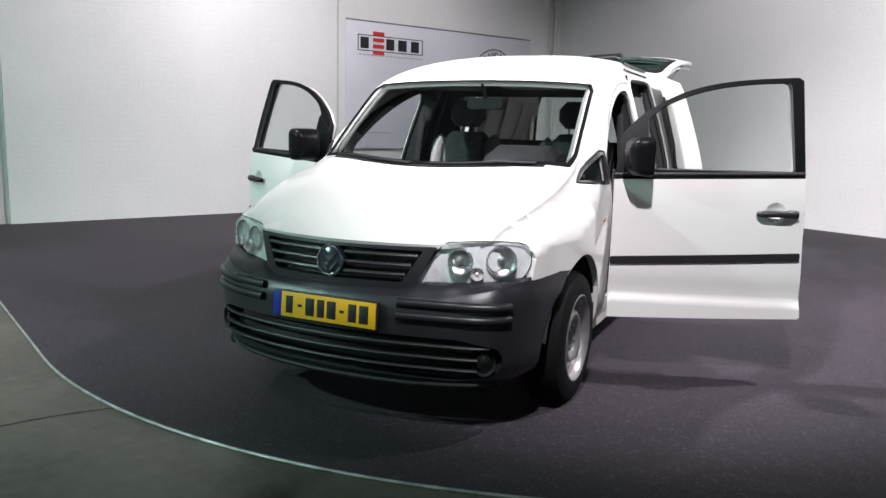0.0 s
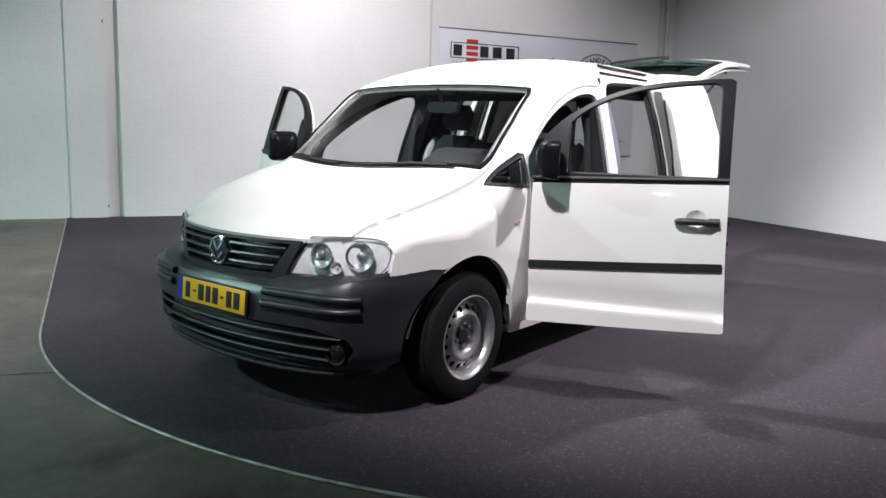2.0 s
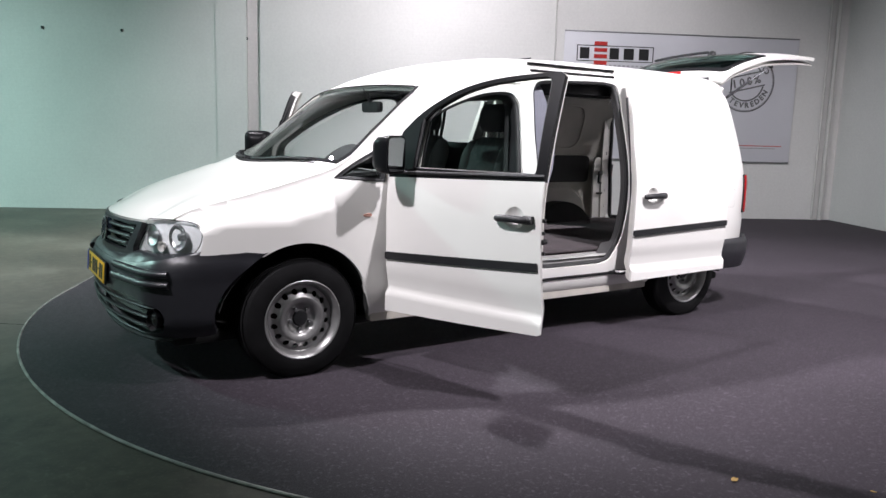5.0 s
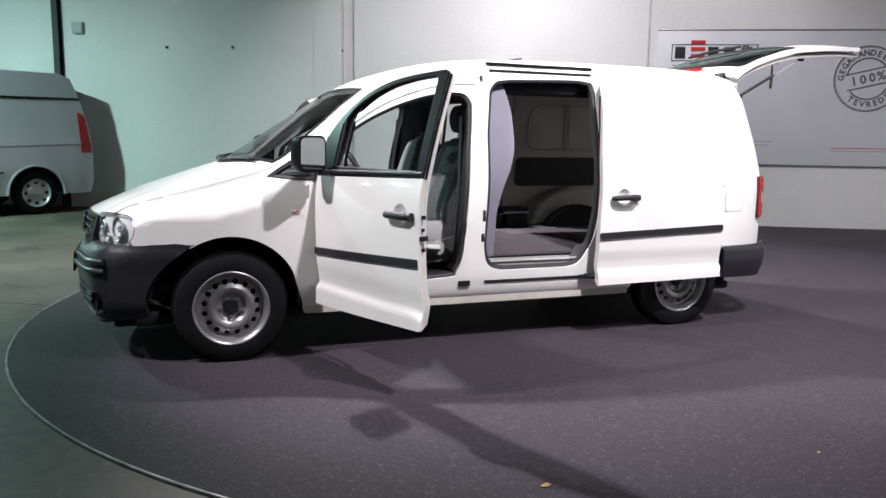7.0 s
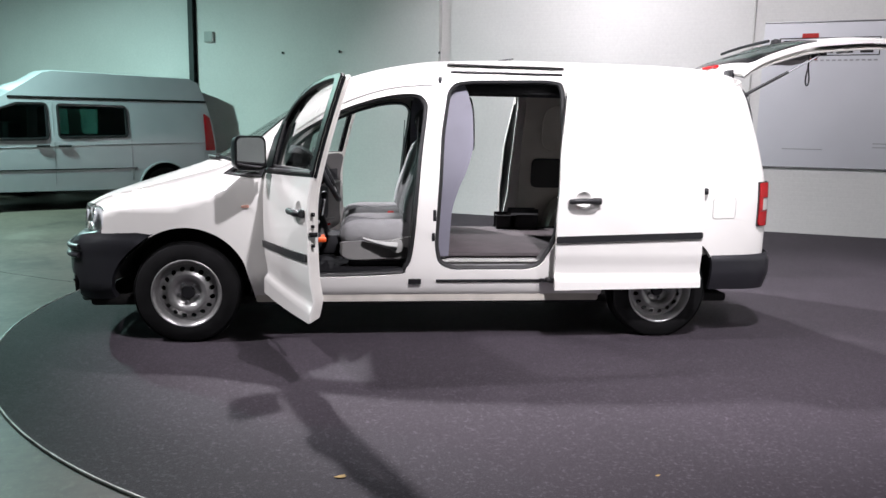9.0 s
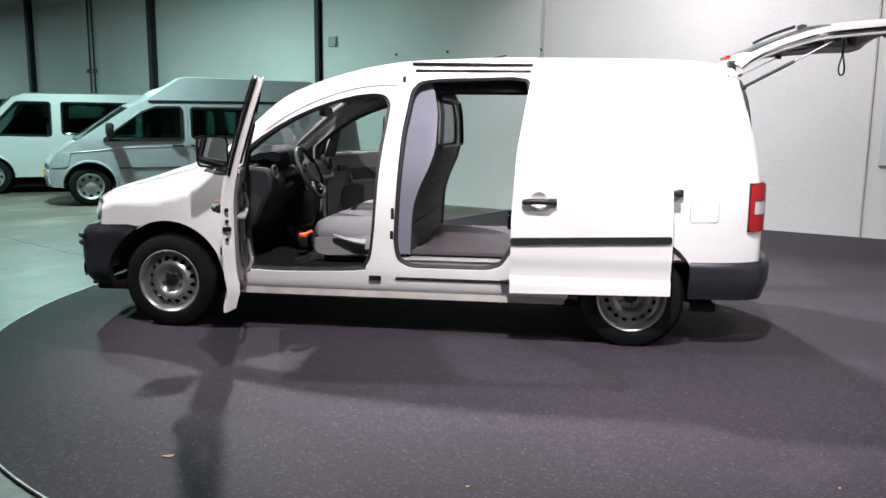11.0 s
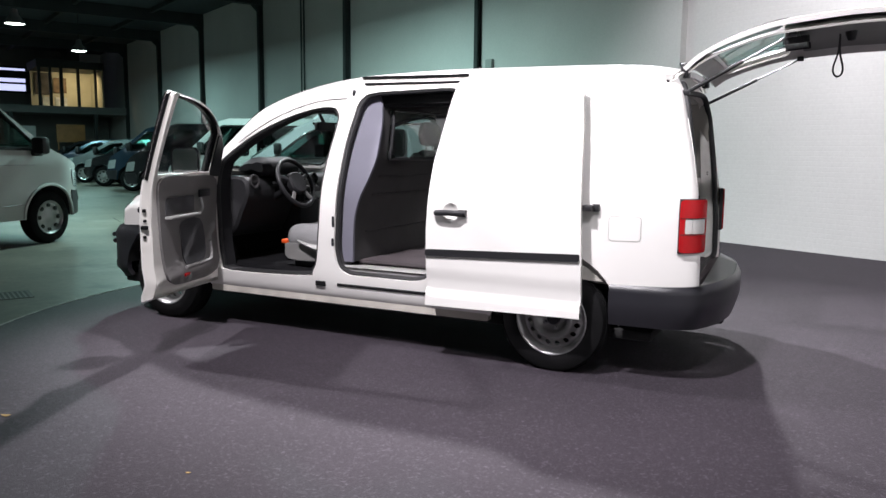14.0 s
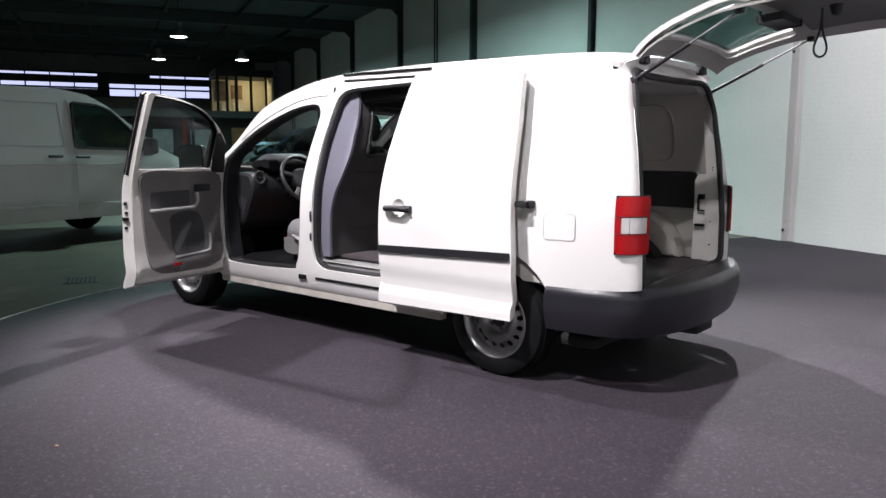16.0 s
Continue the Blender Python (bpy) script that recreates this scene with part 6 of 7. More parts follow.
SIGNMAT = pmat("pale_banner_vinyl", (0.62, 0.62, 0.66), 0.5, 0, 0.03, 1.5, 0.05, 30)
FADED = pmat("faded_grey_print", (0.35, 0.35, 0.37), 0.6, 0, 0.05, 5)
STAMPINK = pmat("grey_stamp_ink", (0.11, 0.11, 0.115), 0.6, 0, 0.3, 30)
sign = tagged(holder("wall_banner"), "pale vinyl banner with logo and round stamp on the wall", "banner")
A0, A1 = -4.66, -8.45
part("banner_sheet", on_wall(A1, A0, 0.92, 2.85, 0.004, 0.018, 0.003), SIGNMAT, sign)
part("banner_rail", on_wall(A1, A0, 2.845, 2.865, 0.002, 0.026, 0.004), DULLMETAL, sign)
part("banner_rail", on_wall(A1, A0, 0.905, 0.925, 0.002, 0.026, 0.004), DULLMETAL, sign)
# company mark as plain shapes: dark blocks in a frame, red bars
la, lw_, lz, lh = -4.86, 1.22, 2.53, 0.30
def mark(u0, v0, u1, v1, d=0.004):
    return on_wall(la - lw_ * u1, la - lw_ * u0, lz + lh * (v0 - 0.5), lz + lh * (v1 - 0.5), 0.017, 0.018 + d, 0)
part("logo_frame", joined(mark(0, 0.10, 1, 0.14), mark(0, 0.86, 1, 0.90), mark(0, 0.14, 0.012, 0.86), mark(0.988, 0.14, 1, 0.86)), INK, sign)
for u0, u1 in ((0.03, 0.19), (0.415, 0.575), (0.60, 0.77), (0.80, 0.965)):
    part("logo_block", mark(u0 + 0.01, 0.22, u1 - 0.03, 0.78, 0.006), INK, sign)
for v in (-0.04, 0.28, 0.60, 0.92):
    part("logo_bar", mark(0.225, v - 0.02, 0.39, v + 0.17, 0.008), RED, sign)
for i in range(17):
    part("print_dash", mark(0.02 + i * 0.058, -0.13, 0.055 + i * 0.058, -0.06), FADED, sign)
for a, w, z, mt in ((-6.1, 0.28, 1.25, FADED), (-6.1, 0.22, 1.20, FADED), (-7.2, 1.1, 1.17, RED), (-7.2, 1.0, 1.13, FADED), (-5.0, 0.5, 1.16, FADED)):
    part("print_line", on_wall(a - w, a, z, z + 0.012, 0.017, 0.020), mt, sign)
# round stamp with its words
sa, sz, sr = -7.62, 2.17, 0.46
def to_wall(u, v, d=0.0):
    return hall(sa - (u * 0.972 - v * 0.233), 0.0195 + d, sz + v * 0.972 + u * 0.233)
def stroke(pts, w):
    vs, fs = [], []
    n = len(pts)
    for i, (u, v) in enumerate(pts):
        a, b = Vector(pts[max(i - 1, 0)]), Vector(pts[min(i + 1, n - 1)])
        t = (b - a).normalized()
        for s in (1, -1):
            for d in (0.0, 0.003):
                vs.append(to_wall(u - t.y * w / 2 * s, v + t.x * w / 2 * s, d))
    for i in range(n - 1):
        o, q = 4 * i, 4 * i + 4
        fs += [(o + 1, o + 3, q + 3, q + 1), (o, q, q + 2, o + 2), (o, o + 1, q + 1, q), (o + 2, q + 2, q + 3, o + 3)]
    return vs, fs
def arc(r, a0, a1, n=40):
    return [(r * math.cos(radians(a0 + (a1 - a0) * i / n)), r * math.sin(radians(a0 + (a1 - a0) * i / n))) for i in range(n + 1)]
part("stamp_ring", joined(stroke(arc(sr, 0, 360, 72), 0.016), stroke(arc(sr * 0.96, 0, 360, 72), 0.006)), STAMPINK, sign)
part("stamp_ring", joined(stroke(arc(sr * 0.63, 25, 155), 0.022), stroke(arc(sr * 0.63, 205, 335), 0.022)), STAMPINK, sign)
part("stamp_rule", joined(stroke([(-0.30, 0.115), (0.30, 0.115)], 0.02), stroke([(-0.30, -0.105), (0.30, -0.105)], 0.02)), STAMPINK, sign)


def letters(text, height, where, name):
    """Each letter as a mesh, laid on the banner by where(index) -> (u, v, turn)."""
    out = []
    for i, ch in enumerate(text):
        if ch == " ":
            continue
        cu = bpy.data.curves.new("letter", "FONT")
        cu.body, cu.size, cu.align_x, cu.align_y, cu.resolution_u = ch, height * 1.35, "CENTER", "CENTER", 2
        cu.extrude = 0.0015
        cu.offset = 0.004
        tmp = bpy.data.objects.new("letter", cu)
        scene.collection.objects.link(tmp)
        me = bpy.data.meshes.new_from_object(tmp.evaluated_get(bpy.context.evaluated_depsgraph_get()))
        bpy.data.objects.remove(tmp)
        u, v, t = where(i)
        c, s = math.cos(t), math.sin(t)
        vs = [to_wall(u + c * p.co.x - s * p.co.y, v + s * p.co.x + c * p.co.y, 0.002 + p.co.z) for p in me.vertices]
        out.append((vs, [tuple(f.vertices) for f in me.polygons]))
        bpy.data.meshes.remove(me)
    for vf in out:
        part(name, vf, STAMPINK, sign)


def round_top(n, r, a0, a1):
    def w(i):
        a = radians(a0 + (a1 - a0) * i / (n - 1))
        return r * math.cos(a), r * math.sin(a), a - math.pi / 2
    return w


def round_bottom(n, r, a0, a1):
    def w(i):
        a = radians(a0 + (a1 - a0) * i / (n - 1))
        return r * math.cos(a), r * math.sin(a), a + math.pi / 2
    return w


letters("GEGARANDEERD", 0.085, round_top(12, sr * 0.79, 165, 15), "stamp_letter")
letters("TEVREDEN", 0.085, round_bottom(8, sr * 0.79, 220, 320), "stamp_letter")
letters("100%", 0.13, lambda i: (-0.19 + i * 0.125, 0.0, 0.0), "stamp_letter")

# ---------- pipes and boxes on the walls ----------
PIPE = pmat("white_painted_pipe", (0.55, 0.54, 0.52), 0.5, 0, 0.06, 4)
def wall_pipe(a, b, r, mt, z0=0.0, z1=H_CEIL):
    return part("wall_pipe", tube([hall(a, b, z0), hall(a, b, (z0 + z1) / 2), hall(a, b, z1)], r, 10), mt)
for a, b, r, mt in ((-4.52, 0.02, 0.014, PIPE), (-9.05, 0.05, 0.035, PIPE), (-8.93, 0.03, 0.018, PIPE), (12.42, 0.04, 0.022, DARKSTEEL), (12.60, 0.04, 0.022, DARKSTEEL)):
    tagged(wall_pipe(a, b, r, mt), "slim vertical pipe fixed to the wall", "pipe", "wall pipes")
BOXBROWN = pmat("brown_box", (0.14, 0.09, 0.08), 0.6, 0, 0.1, 6)
for a, z, w, mt, lab in ((4.50, 2.90, 0.09, pmat("grey_box", (0.35, 0.37, 0.36), 0.5, 0, 0.05, 6), "small grey electrical box on the wall"), (12.42, 2.62, 0.05, BOXBROWN, "small brown switch box on the pipe"), (12.68, 2.62, 0.05, BOXBROWN, "small brown switch box on the pipe")):
    tagged(part("wall_box", on_wall(a - w, a + w, z - w, z + w, 0.0, 0.07, 0.01), mt), lab, "electrical box")
for a, z in ((1.9, 2.6), (3.0, 2.6), (0.115, 2.55), (0.12, 0.15)):
    tagged(part("wall_hook", on_wall(a - 0.012, a + 0.012, z - 0.02, z + 0.02, 0.0, 0.035, 0.004), DARKSTEEL), "small dark hook in the wall", "hook", "wall hooks")

# ---------- roof steel ----------
for a in (10.0, 15.3, 20.5, 25.6, 30.8):
    vs, fs = box(a - 0.09, 0.0, H_CEIL - 0.42, a + 0.09, B_FAR, H_CEIL - 0.02, 0)
    tagged(part("roof_beam", ([hall(*v) for v in vs], fs), DARKSTEEL), "dark steel beam under the roof", "beam", "roof beams", "structure")
    vs, fs = prism([(0.0, H_CEIL - 0.75), (0.35, H_CEIL - 0.42), (0.0, H_CEIL - 0.42)], a - 0.05, a + 0.05, "x")
    tagged(part("beam_bracket", ([hall(*v) for v in vs], fs), DARKSTEEL), "dark steel bracket under a beam", "bracket", "beam brackets", "structure")
for b in np.arange(1.8, B_FAR, 2.4):
    vs, fs = box(6.0, b - 0.05, H_CEIL - 0.16, A_FAR, b + 0.05, H_CEIL - 0.01, 0)
    tagged(part("purlin", ([hall(*v) for v in vs], fs), DARKSTEEL), "dark steel purlin under the roof", "beam", "purlins", "structure")

# ---------- hanging lamps, with the added unseen ones ---
GLOWLAMP = glow("lamp_glass_glow", (0.90, 1.0, 0.96), 14)
LAMPGREY = pmat("grey_lamp_reflector", (0.30, 0.31, 0.31), 0.4, 0.6, 0.08, 6)
def bay(a, b):
    h = tagged(holder("hanging_lamp", None, Matrix.Translation(hall(a, b, 4.30))), "grey bell-shaped high-bay lamp, lit, hung from the roof", "lamp", "high-bay lamps")
    part("reflector", lathe([(0.235, 0.0), (0.23, 0.05), (0.17, 0.14), (0.10, 0.22), (0.08, 0.36), (0.0, 0.38)], 24), LAMPGREY, h)
    part("lamp_glass", lathe([(0.0, -0.02), (0.12, -0.015), (0.225, 0.01), (0.225, 0.03), (0.0, 0.04)], 24), GLOWLAMP, h)
    part("rod", tube([(0, 0, 0.37), (0, 0, H_CEIL - 4.32)], 0.012, 6), DARKSTEEL, h)
for a, b in BAY_AND_FILL_LAMPS:
    bay(a, b)

# ---------- far end: mezzanine, windows, office ----------
tagged(wall_box("wall_east", A_FAR, A_FAR + 0.3, -0.3, 1.0, -0.1, H_CEIL, WALL), "painted far wall of the hall", "wall", kind="structure")
# The far end's dimness is put into this darker wall colour.
FARWALL = pmat("far_wall_dimness_grey", (0.16, 0.16, 0.15), 0.8, 0, 0.15, 0.8)
zw0, zw1 = 3.82, 5.0
tagged(wall_box("wall_east", A_FAR, A_FAR + 0.3, 1.0, B_FAR, -0.1, zw0, FARWALL), "far wall under the windows, dimness in its grey", "wall", kind="structure")
tagged(wall_box("wall_east", A_FAR, A_FAR + 0.3, 1.0, B_FAR, zw1, H_CEIL, FARWALL), "far wall over the windows, dimness in its grey", "wall", kind="structure")
tagged(wall_box("wall_east", A_FAR, A_FAR + 0.3, 1.0, 3.2, zw0, zw1, FARWALL), "far wall beside the windows, dimness in its grey", "wall", kind="structure")
SKYGLOW = glow("evening_daylight", (0.60, 0.64, 0.95), 1.15)
bs = [3.2, 8.7, 13.6, 18.6, B_FAR]
for i in range(4):
    w = tagged(holder("window_%d" % (i + 1)), "long high strip window with thin dark bars", "window", kind="structure")
    b0, b1 = bs[i] + 0.25, bs[i + 1] - 0.25
    part("pane", ([hall(*v) for v in box(A_FAR + 0.16, b0, zw0, A_FAR + 0.18, b1, zw1, 0)[0]], box(0, 0, 0, 1, 1, 1, 0)[1]), SKYGLOW, w, "bright translucent pane")
    fr = [(A_FAR - 0.02, b0 - 0.5, z - 0.045, A_FAR + 0.12, b1 + 0.5, z + 0.045) for z in (zw0, zw0 + 0.42, zw0 + 0.70, zw1)] + [(A_FAR, b - 0.03, zw0, A_FAR + 0.12, b + 0.03, zw1) for b in np.linspace(b0, b1, 5)]
    fr += [(A_FAR, b0 - 0.5, zw0 + 0.70, A_FAR + 0.12, b1 + 0.5, zw0 + 1.02)] + ([(A_FAR, b0 - 0.5, zw0, A_FAR + 0.12, b1 + 0.5, zw0 + 0.36)] if i else [(A_FAR, b0 + 3.0, zw0 + 0.9, A_FAR + 0.12, b1 + 0.5, zw1)])
    fr += [(A_FAR, b0 - 0.5, zw0, A_FAR + 0.3, b0, zw1), (A_FAR, b1, zw0, A_FAR + 0.3, b1 + 0.5, zw1)]
    part("window_frame", joined(*[([hall(*v) for v in box(*q, 0)[0]], box(*q, 0)[1]) for q in fr]), DARKSTEEL, w)
MEZZ = pmat("grey_painted_concrete", (0.14, 0.15, 0.15), 0.7, 0, 0.1, 1)
tagged(part("mezzanine", on_wall(30.5, A_FAR, 2.66, 2.97, 0.2, B_FAR), MEZZ), "grey concrete mezzanine floor at the far end", "mezzanine", kind="structure")
for b in np.arange(1.5, B_FAR, 3.4):
    tagged(part("steel_post", on_wall(30.6, 30.75, 0, 2.66, b - 0.07, b + 0.07), DARKSTEEL), "dark steel post under the mezzanine", "post", "mezzanine posts", "structure")
# lit office on the mezzanine
off = tagged(holder("mezzanine_office"), "lit glazed office on the mezzanine with pictures", "office")
CREAM = pmat("cream_office_wall", (0.50, 0.46, 0.33), 0.7, 0, 0.08, 2)
part("back_wall", on_wall(33.4, 33.5, 2.97, 4.66, 1.0, 3.66), CREAM, off)
part("side_wall", on_wall(31.1, 33.4, 2.97, 4.66, 1.0, 1.06), CREAM, off)
part("office_roof", on_wall(31.0, 33.6, 4.66, 5.0, 1.0, 3.75), DARKSTEEL, off)
for b, w in ((1.36, 0.05), (2.08, 0.06), (2.78, 0.07), (3.22, 0.06), (3.66, 0.06)):
    part("mullion", on_wall(31.0, 31.1, 2.97, 4.66, b - w, b + w), DARKSTEEL, off)
for b0, b1, z0, z1, c in ((2.15, 2.65, 3.0, 3.5, (0.5, 0.5, 0.48)), (2.85, 3.2, 3.0, 3.5, (0.45, 0.47, 0.46)), (2.15, 2.70, 3.7, 4.4, (0.16, 0.10, 0.05)), (2.9, 3.5, 3.6, 4.6, (0.07, 0.06, 0.05))):
    part("picture", on_wall(33.33, 33.4, z0, z1, b0, b1), pmat("picture_print", c, 0.6, 0, 0.4, 3), off)
lamp("office_light", hall(32.0, 1.9, 4.6), hall(32.6, 1.9, 3), 34, (1.0, 0.82, 0.50), 0.5)
# things under the mezzanine
for a, b, w, h, z, c, lab, nm in ((31.4, 4.4, 1.1, 1.2, 0.9, (0.60, 0.62, 0.62), "white notice board under the mezzanine", "notice_board"), (31.4, 6.2, 0.9, 1.1, 1.0, (0.55, 0.58, 0.58), "white notice board under the mezzanine", "notice_board"), (31.3, 5.2, 0.16, 2.2, 0.3, (0.40, 0.03, 0.02), "red steel post under the mezzanine", "red_post"), (31.5, 8.0, 1.6, 0.9, 1.1, (0.55, 0.22, 0.10), "orange poster under the mezzanine", "poster"), (31.5, 2.4, 1.2, 0.8, 1.4, (0.50, 0.25, 0.10), "orange poster under the mezzanine", "poster"), (31.4, 10.4, 1.2, 1.3, 0.8, (0.5, 0.52, 0.52), "white notice board under the mezzanine", "notice_board"), (31.4, 12.6, 1.0, 1.1, 0.9, (0.42, 0.44, 0.46), "white notice board under the mezzanine", "notice_board")):
    tagged(part(nm, joined(on_wall(a, a + 0.06, z, z + h, b - w / 2, b + w / 2, 0.01), on_wall(a + 0.02, a + 0.05, 0, z, b - w / 2 + 0.04, b - w / 2 + 0.09), on_wall(a + 0.02, a + 0.05, 0, z, b + w / 2 - 0.09, b + w / 2 - 0.04)), pmat(nm, c, 0.6, 0, 0.15, 3)), lab, nm.replace("_", " "))
tagged(wall_box("wall_inner", 34.0, 34.15, 0.2, B_FAR, 0, 2.72, FARWALL), "wall under the mezzanine, dimness in its grey", "wall", kind="structure")

# ---------- floor drains and fallen leaves ----------
IRON = pmat("dull_cast_iron", (0.07, 0.07, 0.065), 0.7, 0.2, 0.2, 20)
def drain(x, y, rz, n=8, w=0.30, d=0.36):
    h = tagged(holder("floor_drain", None, pose(x, y, -0.003, 0, 0, rz)), "dark iron slotted drain set in the concrete floor", "drain", "floor drains")
    part("drain_frame", joined(box(-w / 2, -d / 2, -0.01, w / 2, -d / 2 + 0.015, 0.002, 0), box(-w / 2, d / 2 - 0.015, -0.01, w / 2, d / 2, 0.002, 0), box(-w / 2, -d / 2, -0.01, -w / 2 + 0.015, d / 2, 0.002, 0), box(w / 2 - 0.015, -d / 2, -0.01, w / 2, d / 2, 0.002, 0)), IRON, h)
    part("drain_pit", box(-w / 2 + 0.01, -d / 2 + 0.01, -0.02, w / 2 - 0.01, d / 2 - 0.01, 0.0008, 0), pmat("drain_dark", (0.006, 0.006, 0.006), 0.9, 0, 0.1, 5), h)
    for i in range(n):
        x0 = -w / 2 + (i + 0.5) * w / n
        part("drain_bar", box(x0 - 0.008, -d / 2, -0.01, x0 + 0.008, d / 2, 0.0016, 0), IRON, h)
drain(1.80, 0.90, 62)
CRACK = pmat("dark_floor_joint", (0.018, 0.016, 0.013), 0.9, 0, 0.3, 9)
jd = Vector((-0.85, 0.525, 0)).normalized()
jn = Vector((-jd.y, jd.x, 0))
jp = [Vector((1.5, -1.165, -0.0045)) + jd * s + jn * 0.012 * math.sin(s * 9.1) * math.sin(s * 2.3 + 1) for s in np.linspace(-6.5, 0.5, 90)]
jw = [0.004 + 0.003 * abs(math.sin(i * 1.7)) for i in range(90)]
tagged(part("floor_joint", ([tuple(p + jn * (w * q)) for p, w in zip(jp, jw) for q in (-1, 1)], [(2 * i, 2 * i + 1, 2 * i + 3, 2 * i + 2) for i in range(89)]), CRACK), "dark cracked joint in the concrete floor", "joint", kind="structure")
LEAF = pmat("dry_leaf", (0.40, 0.26, 0.08), 0.7, 0, 0.2, 40)
for x, y, r, s in ((-0.97, 2.82, 20, 1.0), (-1.35, 3.15, 110, 0.5), (-2.2, 2.9, 200, 0.45), (-3.6, 2.7, 60, 0.4)):
    lp = [(0.022 * s * math.cos(t) * (1 + 0.3 * math.cos(3 * t)), 0.012 * s * math.sin(t)) for t in np.linspace(0, 2 * math.pi, 17)[:-1]]
    lf = part("fallen_leaf", skin(lp, [], lambda u, v: (u, v, 0.003 + 4 * u * u * 1.5 + 6 * v * v), 0.01, 0.0012, (0, 0, 1)), LEAF, m=pose(x, y, 0, 0, 0, r))
    tagged(lf, "small dry yellowish leaf lying on the carpet", "leaf", "fallen leaves")

# ---------- parked vehicles in the hall ----------
def paintmat(name, c, metal=0.0, rough=0.3):
    return pmat(name, c, rough, metal, 0.03, 3, 0, 60, 0.5)


COVER = pmat("silver_wheel_cover", (0.36, 0.365, 0.365), 0.35, 0.6, 0.08, 12)
CABIN = pmat("dark_cabin", (0.015, 0.016, 0.017), 0.8, 0, 0.1, 4)
HEADGLASS = pmat("headlamp_glass", (0.50, 0.53, 0.54), 0.12, 0.4, 0.1, 15, 0, 60, 0.8)


def road_wheel(parent, x, y, r, cover):
    w = holder("wheel", parent, pose(x, y, r, -90 if y > 0 else 90, 0, 0))
    part("tyre", lathe([(r * 0.62, -0.09), (r * 0.8, -0.10), (r * 0.95, -0.085), (r, -0.05), (r, 0.05), (r * 0.95, 0.085), (r * 0.8, 0.10), (r * 0.62, 0.09), (r * 0.60, 0.0)], 32), TYRE, w)
    part("rim", lathe([(r * 0.66, 0.085), (r * 0.64, 0.098), (r * 0.60, 0.09), (r * 0.56, 0.07), (r * 0.3, 0.055), (r * 0.16, 0.075), (0.0, 0.08)], 32), cover, w)
    if cover is COVER:
        for t in np.linspace(0, 2 * math.pi, 9)[:-1]:
            part("cover_slot", prism(rounded(rect(r * 0.40, -0.028, r * 0.53, 0.028), 0.02), 0.052, 0.080, "z", 0.002), GLOSSBLACK, w, m=pose(0, 0, 0, 0, 0, math.degrees(t)))
    return w


